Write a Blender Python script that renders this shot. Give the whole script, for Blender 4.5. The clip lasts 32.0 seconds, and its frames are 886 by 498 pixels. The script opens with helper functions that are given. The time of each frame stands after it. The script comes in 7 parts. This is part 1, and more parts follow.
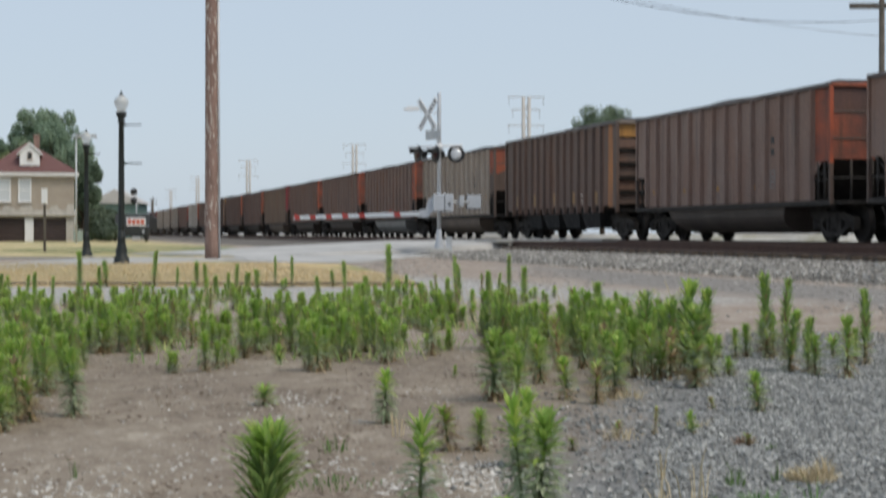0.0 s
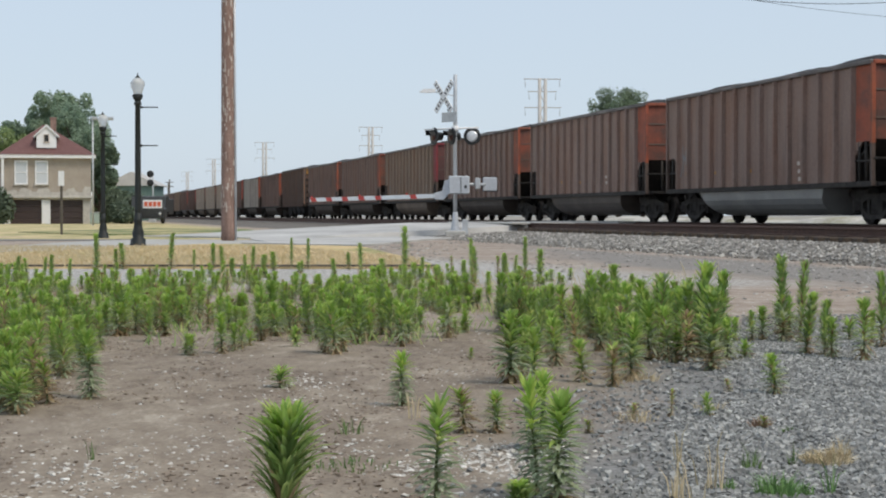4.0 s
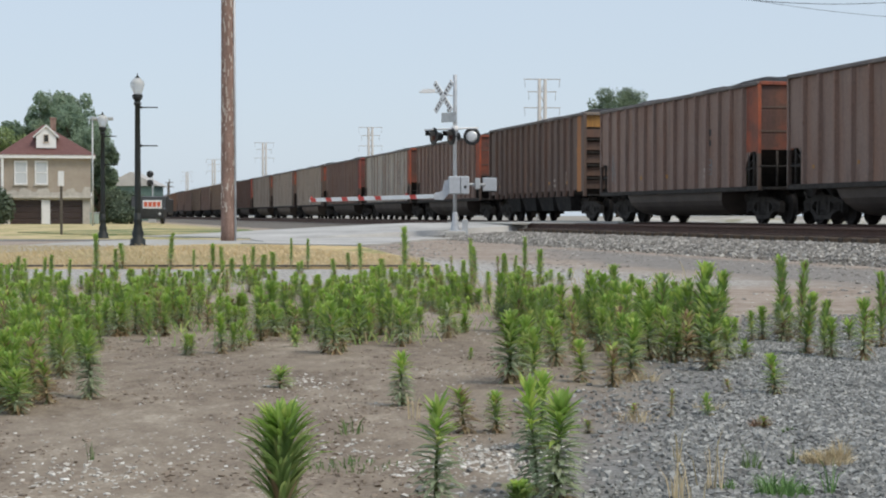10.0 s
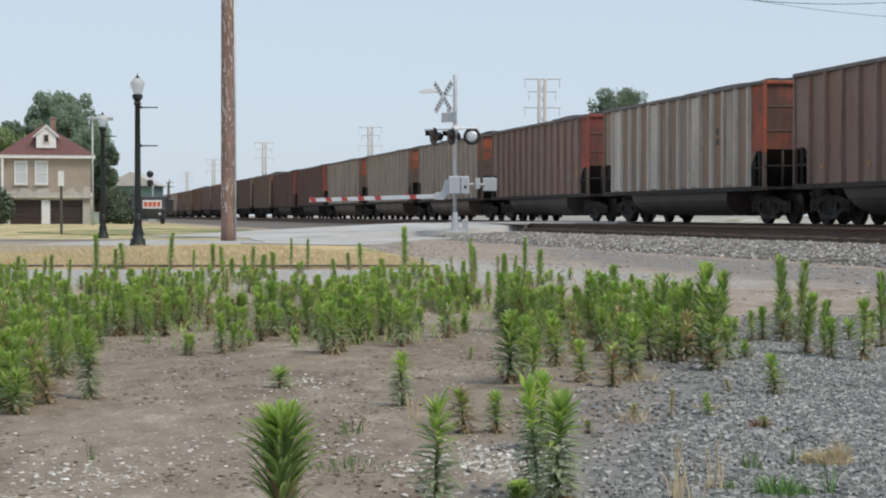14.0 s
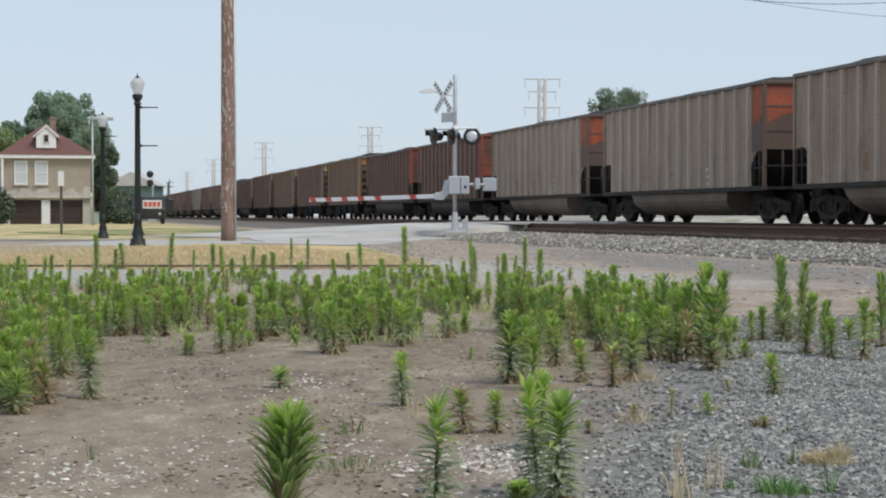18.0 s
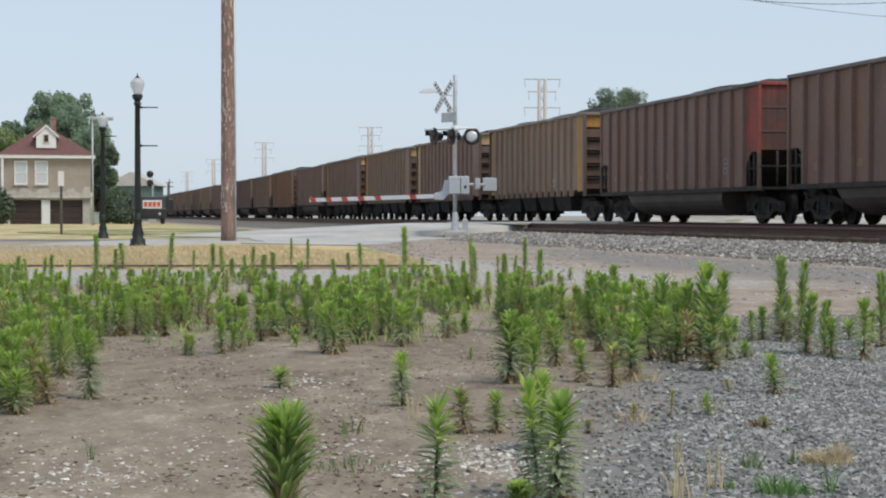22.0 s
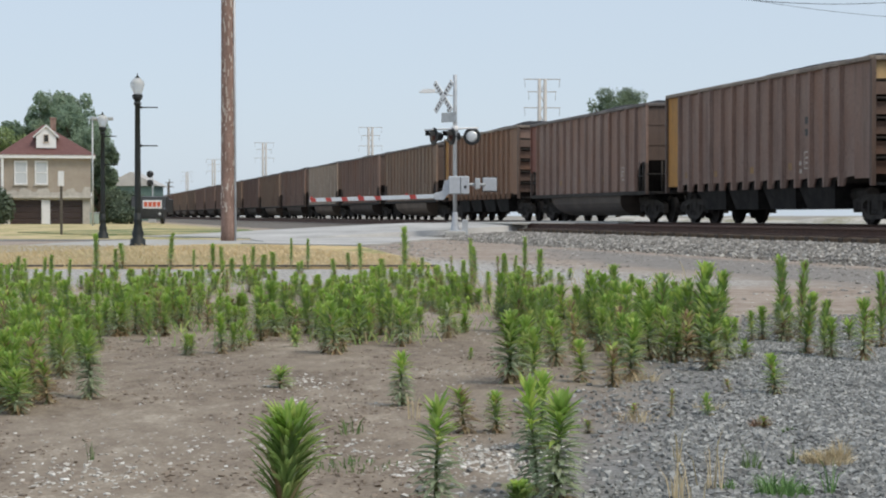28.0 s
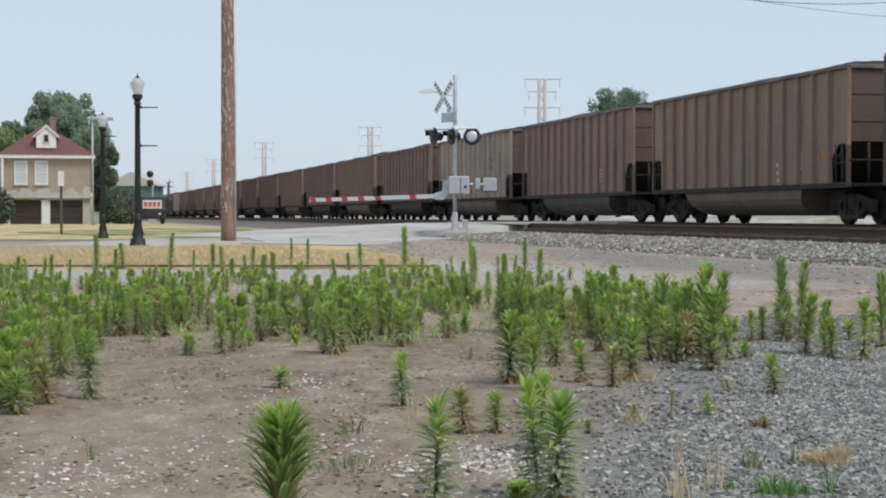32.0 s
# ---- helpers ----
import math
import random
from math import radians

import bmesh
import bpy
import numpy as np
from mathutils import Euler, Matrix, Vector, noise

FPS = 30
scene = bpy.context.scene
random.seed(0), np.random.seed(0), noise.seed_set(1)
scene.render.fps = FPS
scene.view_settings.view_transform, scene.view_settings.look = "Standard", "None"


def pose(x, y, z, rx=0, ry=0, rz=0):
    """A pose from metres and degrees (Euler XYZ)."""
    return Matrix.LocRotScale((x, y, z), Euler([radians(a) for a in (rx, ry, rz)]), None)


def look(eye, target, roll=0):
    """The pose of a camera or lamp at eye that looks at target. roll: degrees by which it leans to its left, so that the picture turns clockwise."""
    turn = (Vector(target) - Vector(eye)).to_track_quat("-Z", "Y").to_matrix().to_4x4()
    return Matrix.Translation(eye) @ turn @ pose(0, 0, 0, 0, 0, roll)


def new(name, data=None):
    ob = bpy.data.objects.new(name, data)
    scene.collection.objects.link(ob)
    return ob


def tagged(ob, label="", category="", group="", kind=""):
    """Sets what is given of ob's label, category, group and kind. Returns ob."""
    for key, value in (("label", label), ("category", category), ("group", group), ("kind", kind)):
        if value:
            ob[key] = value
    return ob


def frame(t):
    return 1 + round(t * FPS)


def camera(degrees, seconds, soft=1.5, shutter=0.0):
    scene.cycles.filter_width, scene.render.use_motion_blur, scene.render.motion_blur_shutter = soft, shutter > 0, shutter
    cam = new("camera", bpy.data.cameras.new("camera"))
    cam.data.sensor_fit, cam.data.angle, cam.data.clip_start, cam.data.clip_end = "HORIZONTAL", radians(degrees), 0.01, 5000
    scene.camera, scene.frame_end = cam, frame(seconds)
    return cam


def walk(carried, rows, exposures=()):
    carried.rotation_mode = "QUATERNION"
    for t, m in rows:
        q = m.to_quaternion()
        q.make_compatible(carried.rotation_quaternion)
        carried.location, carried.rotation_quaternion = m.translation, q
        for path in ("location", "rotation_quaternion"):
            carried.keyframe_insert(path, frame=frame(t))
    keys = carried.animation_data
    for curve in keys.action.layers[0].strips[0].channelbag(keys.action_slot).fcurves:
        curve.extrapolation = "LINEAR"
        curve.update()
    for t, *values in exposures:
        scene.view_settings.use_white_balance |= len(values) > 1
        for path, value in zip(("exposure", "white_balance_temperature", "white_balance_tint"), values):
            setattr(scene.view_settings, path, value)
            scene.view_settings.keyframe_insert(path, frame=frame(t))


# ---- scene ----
# ---- camera: a zoomed hand camera held low over a gravel lot, jolted as the shot begins ----
FOV, EYE = 28.4, 0.70
cam = camera(FOV, 32.0, soft=2.05, shutter=0.14)
STEADY = (88.906, 0.0)
SHAKE = ((0.0, 0.519, 0.575), (0.1, 0.334, 2.355), (0.2, 0.222, 1.687), (0.3, 0.130, 1.094), (0.4, 0.056, 0.074),
         (0.5, 0.009, 0.056), (0.7, -0.093, -0.037), (1.0, -0.134, -0.019), (1.5, -0.115, -0.037), (2.0, -0.085, -0.046),
         (2.5, -0.056, -0.037), (3.0, -0.028, -0.028), (3.5, -0.015, -0.015), (5.5, 0.0, 0.0), (32.0, 0.0, 0.0))
walk(cam, [(t, pose(0, 0, EYE, STEADY[0] + up, 0, STEADY[1] - right)) for t, right, up in SHAKE],
     exposures=((0.0, -0.14), (0.4, -0.12), (1.2, -0.03), (2.0, 0.0), (32.0, 0.0)))

# ---- hazy summer daylight: soft sun from behind the camera's right shoulder ----
SUN_EL, SUN_AZ = 52, 128          # azimuth clockwise from +y
world = bpy.data.worlds.new("sky")
scene.world = world
world.use_nodes = True
wn = world.node_tree
sky = wn.nodes.new("ShaderNodeTexSky")
sky.sky_type, sky.sun_disc = "NISHITA", False
sky.sun_elevation, sky.sun_rotation = radians(SUN_EL), radians(SUN_AZ)
sky.air_density, sky.dust_density, sky.ozone_density = 1.0, 1.0, 2.5
haze = wn.nodes.new("ShaderNodeMix")
haze.data_type = "RGBA"
haze.inputs[0].default_value = 0.80                 # thick summer haze over the clear sky
haze.inputs[7].default_value = (4.80, 5.55, 6.45, 1)
wn.links.new(sky.outputs["Color"], haze.inputs[6])
wn.nodes["Background"].inputs["Strength"].default_value = 0.13
wn.links.new(haze.outputs[2], wn.nodes["Background"].inputs["Color"])
sun = new("sun", bpy.data.lights.new("sun", "SUN"))
sun.data.energy, sun.data.angle, sun.data.color = 2.2, radians(24), (1.0, 0.90, 0.76)
az, el = radians(SUN_AZ), radians(SUN_EL)
sun.matrix_world = look((0, 0, 50), Vector((0, 0, 50)) - Vector((math.sin(az) * math.cos(el), math.cos(az) * math.cos(el), math.sin(el))))
scene.view_settings.exposure = 0.0

# ---- materials ----
def node_material(name):
    m = bpy.data.materials.new(name)
    m.use_nodes = True
    return m, m.node_tree, m.node_tree.nodes["Principled BSDF"]


def ramp_node(nt, stops):
    r = nt.nodes.new("ShaderNodeValToRGB")
    while len(r.color_ramp.elements) < len(stops):
        r.color_ramp.elements.new(0.5)
    for e, (p, c) in zip(r.color_ramp.elements, stops):
        e.position, e.color = p, (*c, 1) if len(c) == 3 else c
    return r


def noise_node(nt, vec, scale, detail=4.0, rough=0.6, stretch=None):
    if stretch:
        mp = nt.nodes.new("ShaderNodeMapping")
        mp.inputs["Scale"].default_value = stretch
        nt.links.new(vec, mp.inputs["Vector"])
        vec = mp.outputs["Vector"]
    n = nt.nodes.new("ShaderNodeTexNoise")
    n.inputs["Scale"].default_value, n.inputs["Detail"].default_value, n.inputs["Roughness"].default_value = scale, detail, rough
    nt.links.new(vec, n.inputs["Vector"])
    return n.outputs["Fac"]


def mix_node(nt, fac, a, b, mode="MIX"):
    m = nt.nodes.new("ShaderNodeMix")
    m.data_type, m.blend_type = "RGBA", mode
    for sock, v in ((m.inputs[0], fac), (m.inputs[6], a), (m.inputs[7], b)):
        if isinstance(v, (int, float)):
            sock.default_value = v
        elif isinstance(v, tuple):
            sock.default_value = (*v, 1)
        else:
            nt.links.new(v, sock)
    return m.outputs[2]


def coords(nt, which="Object"):
    return nt.nodes.new("ShaderNodeTexCoord").outputs[which]


def bump(nt, bsdf, height, strength=0.3, distance=0.02):
    b = nt.nodes.new("ShaderNodeBump")
    b.inputs["Strength"].default_value, b.inputs["Distance"].default_value = strength, distance
    nt.links.new(height, b.inputs["Height"])
    nt.links.new(b.outputs["Normal"], bsdf.inputs["Normal"])


def worn(name, dark, light, scale=3.0, rough=0.8, metal=0.0, stretch=(1, 1, 1), fine=40.0, relief=0.25, vary=0.0, where="Object"):
    """A surface that runs between two colours in blotches and fine grain."""
    m, nt, b = node_material(name)
    co = coords(nt, where)
    big, small = noise_node(nt, co, scale, 5, 0.65, stretch), noise_node(nt, co, fine, 3, 0.6)
    f = mix_node(nt, 0.35, big, small)
    c = ramp_node(nt, ((0.33, dark), (0.66, light)))
    nt.links.new(f, c.inputs["Fac"])
    out = c.outputs["Color"]
    if vary:
        info = nt.nodes.new("ShaderNodeObjectInfo")
        r = ramp_node(nt, ((0, (1 - vary,) * 3), (1, (1 + vary,) * 3)))
        nt.links.new(info.outputs["Random"], r.inputs["Fac"])
        out = mix_node(nt, 1.0, out, r.outputs["Color"], "MULTIPLY")
    nt.links.new(out, b.inputs["Base Color"])
    b.inputs["Roughness"].default_value, b.inputs["Metallic"].default_value = rough, metal
    if relief:
        bump(nt, b, f, relief)
    return m


def wagon_paint(name, base, dust=(0.16, 0.13, 0.11), soot=(0.05, 0.04, 0.036), wear=0.45, blotch=(1, 1, 1), grime=0.42, rust=0.45, cover=0.35):
    """Old wagon paint: coal dust in blotches, dark runs down the sheets, rust specks."""
    m, nt, b = node_material(name)
    co = coords(nt)
    info = nt.nodes.new("ShaderNodeObjectInfo")
    add = nt.nodes.new("ShaderNodeVectorMath")
    add.operation = "ADD"
    nt.links.new(co, add.inputs[0])
    sc = nt.nodes.new("ShaderNodeVectorMath")
    sc.operation = "SCALE"
    sc.inputs[0].default_value = (37, 11, 5)
    nt.links.new(info.outputs["Random"], sc.inputs["Scale"])
    nt.links.new(sc.outputs[0], add.inputs[1])
    v = add.outputs[0]
    blot = ramp_node(nt, ((cover, (0, 0, 0)), (cover + 0.35, (1, 1, 1))))
    nt.links.new(noise_node(nt, v, 0.55, 5, 0.6, blotch), blot.inputs["Fac"])
    run = ramp_node(nt, ((0.5, (0, 0, 0)), (0.72, (1, 1, 1))))
    nt.links.new(noise_node(nt, v, 1.0, 4, 0.65, (5.0, 5.0, 0.35)), run.inputs["Fac"])
    speck = ramp_node(nt, ((0.62, (0, 0, 0)), (0.68, (1, 1, 1))))
    nt.links.new(noise_node(nt, v, 5.0, 4, 0.7), speck.inputs["Fac"])
    g = nt.nodes.new("ShaderNodeMath")
    g.operation, g.inputs[1].default_value = "MULTIPLY", wear
    nt.links.new(blot.outputs["Color"], g.inputs[0])
    c = mix_node(nt, g.outputs[0], base, dust)
    h = nt.nodes.new("ShaderNodeMath")
    h.operation, h.inputs[1].default_value = "MULTIPLY", grime
    nt.links.new(run.outputs["Color"], h.inputs[0])
    c = mix_node(nt, h.outputs[0], c, soot)
    k = nt.nodes.new("ShaderNodeMath")
    k.operation, k.inputs[1].default_value = "MULTIPLY", 0.3
    nt.links.new(speck.outputs["Color"], k.inputs[0])
    c = mix_node(nt, k.outputs[0], c, (0.10, 0.045, 0.025))
    wash = ramp_node(nt, ((0.48, (0, 0, 0)), (0.75, (rust,) * 3)))
    nt.links.new(noise_node(nt, v, 1.0, 5, 0.6, (0.9, 0.9, 0.22)), wash.inputs["Fac"])
    c = mix_node(nt, wash.outputs["Color"], c, (0.27, 0.115, 0.055))
    fine = ramp_node(nt, ((0.3, (0.82, 0.82, 0.82)), (0.7, (1.16, 1.15, 1.14))))
    nt.links.new(noise_node(nt, v, 22.0, 4, 0.7, (1, 1, 0.5)), fine.inputs["Fac"])
    c = mix_node(nt, 1.0, c, fine.outputs["Color"], "MULTIPLY")
    nt.links.new(c, b.inputs["Base Color"])
    b.inputs["Roughness"].default_value = 0.7
    bump(nt, b, noise_node(nt, v, 9.0, 4, 0.6), 0.2, 0.02)
    return m


def ground_material():
    """Trodden tan dirt, with grey crushed stone on one side and pale bands of gravel lane and yard further off."""
    m, nt, b = node_material("dirt_and_gravel")
    pos = nt.nodes.new("ShaderNodeNewGeometry").outputs["Position"]
    sep = nt.nodes.new("ShaderNodeSeparateXYZ")
    nt.links.new(pos, sep.inputs[0])
    dirt = ramp_node(nt, ((0.40, (0.115, 0.085, 0.060)), (0.47, (0.212, 0.168, 0.126)), (0.54, (0.275, 0.226, 0.172)), (0.62, (0.44, 0.38, 0.305))))
    a, f = noise_node(nt, pos, 1.5, 6, 0.65, (1, 0.4, 1)), noise_node(nt, pos, 60, 4, 0.7)
    mid = noise_node(nt, pos, 9, 5, 0.7, (1, 0.45, 1))
    nt.links.new(mix_node(nt, 0.30, mix_node(nt, 0.5, a, mid), f), dirt.inputs["Fac"])
    grav = ramp_node(nt, ((0.38, (0.11, 0.108, 0.104)), (0.62, (0.28, 0.276, 0.266))))
    nt.links.new(noise_node(nt, pos, 45, 3, 0.7), grav.inputs["Fac"])

    def lin(cx, cy, off, soft, wob=0.0, wscale=0.8):
        """1 where cx*x + cy*y > off."""
        d = nt.nodes.new("ShaderNodeVectorMath")
        d.operation = "DOT_PRODUCT"
        d.inputs[1].default_value = (cx, cy, 0)
        nt.links.new(pos, d.inputs[0])
        v = d.outputs["Value"]
        if wob:
            q = nt.nodes.new("ShaderNodeMath")
            q.operation, q.inputs[1].default_value = "MULTIPLY_ADD", wob
            nt.links.new(noise_node(nt, pos, wscale, 4, 0.65), q.inputs[0])
            nt.links.new(v, q.inputs[2])
            v = q.outputs[0]
        r = nt.nodes.new("ShaderNodeMapRange")
        r.inputs["From Min"].default_value, r.inputs["From Max"].default_value = off - soft, off + soft
        nt.links.new(v, r.inputs["Value"])
        return r.outputs["Result"]

    def mul(p, q):
        x = nt.nodes.new("ShaderNodeMath")
        x.operation = "MULTIPLY"
        nt.links.new(p, x.inputs[0])
        nt.links.new(q, x.inputs[1])
        return x.outputs[0]
    # crushed stone patch beside the camera
    patch = mul(lin(1, -0.205, -0.40, 0.25, 0.6, 1.2), lin(0, -1, -11.0, 0.8, 0.8))
    c = mix_node(nt, patch, dirt.outputs["Color"], grav.outputs["Color"])
    # lighter, drier dirt towards the road and the track
    far = nt.nodes.new("ShaderNodeMath")
    far.operation, far.inputs[1].default_value = "MULTIPLY", 0.78
    nt.links.new(lin(0, 1, 12.8, 1.6, 2.0), far.inputs[0])
    dry_dirt = ramp_node(nt, ((0.38, (0.20, 0.150, 0.118)), (0.48, (0.335, 0.268, 0.218)), (0.56, (0.42, 0.355, 0.30)), (0.66, (0.62, 0.57, 0.51))))
    nt.links.new(mix_node(nt, 0.5, noise_node(nt, pos, 5, 6, 0.7, (1, 0.5, 1)), noise_node(nt, pos, 0.8, 5, 0.65, (0.5, 1.6, 1))), dry_dirt.inputs["Fac"])
    c = mix_node(nt, far.outputs[0], c, dry_dirt.outputs["Color"])
    # pale gravel lane before the dry lawn, and grey streaks along the track
    lane = mul(mul(lin(0, 1, 18.3, 0.9, 1.5), lin(0, -1, -29.0, 1.5)), lin(-0.94, -0.33, -8.5, 0.8, 1.5))
    pale = ramp_node(nt, ((0.38, (0.20, 0.185, 0.165)), (0.5, (0.37, 0.355, 0.335)), (0.62, (0.64, 0.62, 0.59))))
    nt.links.new(noise_node(nt, pos, 14, 5, 0.75), pale.inputs["Fac"])
    c = mix_node(nt, lane, c, pale.outputs["Color"])
    streak = mul(lin(0.977, 0.214, 8.3, 0.4, 1.2), lin(-0.977, -0.214, -9.7, 0.4, 1.2))
    streak = mul(streak, lin(1, 0, 2.6, 0.8, 1.5))
    half = nt.nodes.new("ShaderNodeMath")
    half.operation, half.inputs[1].default_value = "MULTIPLY", 0.75
    nt.links.new(streak, half.inputs[0])
    c = mix_node(nt, half.outputs[0], c, grav.outputs["Color"])
    # yard behind the tracks: pale concrete and stone dust
    yard = lin(0.977, 0.214, 26.0, 0.6)
    c = mix_node(nt, yard, c, mix_node(nt, noise_node(nt, pos, 0.05, 3, 0.6), (0.23, 0.205, 0.17), (0.36, 0.34, 0.30)))
    # dry lawn round the house
    lawn = mul(lin(0, 1, 52.5, 1.5, 3.0, 0.3), lin(-0.977, -0.214, -9.0, 1.0))
    dry = ramp_node(nt, ((0.40, (0.17, 0.20, 0.08)), (0.46, (0.38, 0.335, 0.155)), (0.54, (0.60, 0.49, 0.265)), (0.62, (0.42, 0.32, 0.21))))
    nt.links.new(mix_node(nt, 0.35, noise_node(nt, pos, 0.30, 6, 0.7, (1, 0.5, 1)), noise_node(nt, pos, 2.5, 5, 0.7)), dry.inputs["Fac"])
    c = mix_node(nt, lawn, c, dry.outputs["Color"])
    nt.links.new(c, b.inputs["Base Color"])
    b.inputs["Roughness"].default_value = 0.95
    bump(nt, b, mix_node(nt, 0.5, noise_node(nt, pos, 25, 5, 0.7), noise_node(nt, pos, 90, 2, 0.6)), 0.6, 0.02)
    return m


def stone_material(name, dark, mid, light, rough=0.9):
    """Loose stones, each of its own tone."""
    m, nt, b = node_material(name)
    r = ramp_node(nt, ((0.0, dark), (0.6, mid), (1.0, light)))
    nt.links.new(nt.nodes.new("ShaderNodeNewGeometry").outputs["Random Per Island"], r.inputs["Fac"])
    grain = noise_node(nt, coords(nt), 90, 3, 0.7)
    c = mix_node(nt, 0.35, r.outputs["Color"], mix_node(nt, grain, dark, light))
    nt.links.new(c, b.inputs["Base Color"])
    b.inputs["Roughness"].default_value = rough
    bump(nt, b, grain, 0.2, 0.01)
    return m


def lawn_material(name, straw, pale, green, bare, share):
    """Burnt lawn: straw in two tones, green where the shade or a leak kept it, bare soil showing through."""
    m, nt, b = node_material(name)
    pos = nt.nodes.new("ShaderNodeNewGeometry").outputs["Position"]
    tone = ramp_node(nt, ((0.36, straw), (0.60, pale)))
    nt.links.new(mix_node(nt, 0.45, noise_node(nt, pos, 1.1, 5, 0.65, (1, 0.5, 1)), noise_node(nt, pos, 16, 4, 0.7, (1, 0.4, 1))), tone.inputs["Fac"])
    g = ramp_node(nt, ((share, (1, 1, 1)), (share + 0.09, (0, 0, 0))))
    nt.links.new(mix_node(nt, 0.35, noise_node(nt, pos, 0.28, 5, 0.6, (1, 0.6, 1)), noise_node(nt, pos, 6, 4, 0.7)), g.inputs["Fac"])
    c = mix_node(nt, g.outputs["Color"], tone.outputs["Color"], green)
    d = ramp_node(nt, ((0.58, (0, 0, 0)), (0.68, (1, 1, 1))))
    nt.links.new(mix_node(nt, 0.4, noise_node(nt, pos, 0.7, 5, 0.7, (1, 0.45, 1)), noise_node(nt, pos, 9, 4, 0.7)), d.inputs["Fac"])
    nt.links.new(mix_node(nt, d.outputs["Color"], c, bare), b.inputs["Base Color"])
    b.inputs["Roughness"].default_value = 0.95
    bump(nt, b, noise_node(nt, pos, 40, 4, 0.7), 0.6, 0.03)
    return m


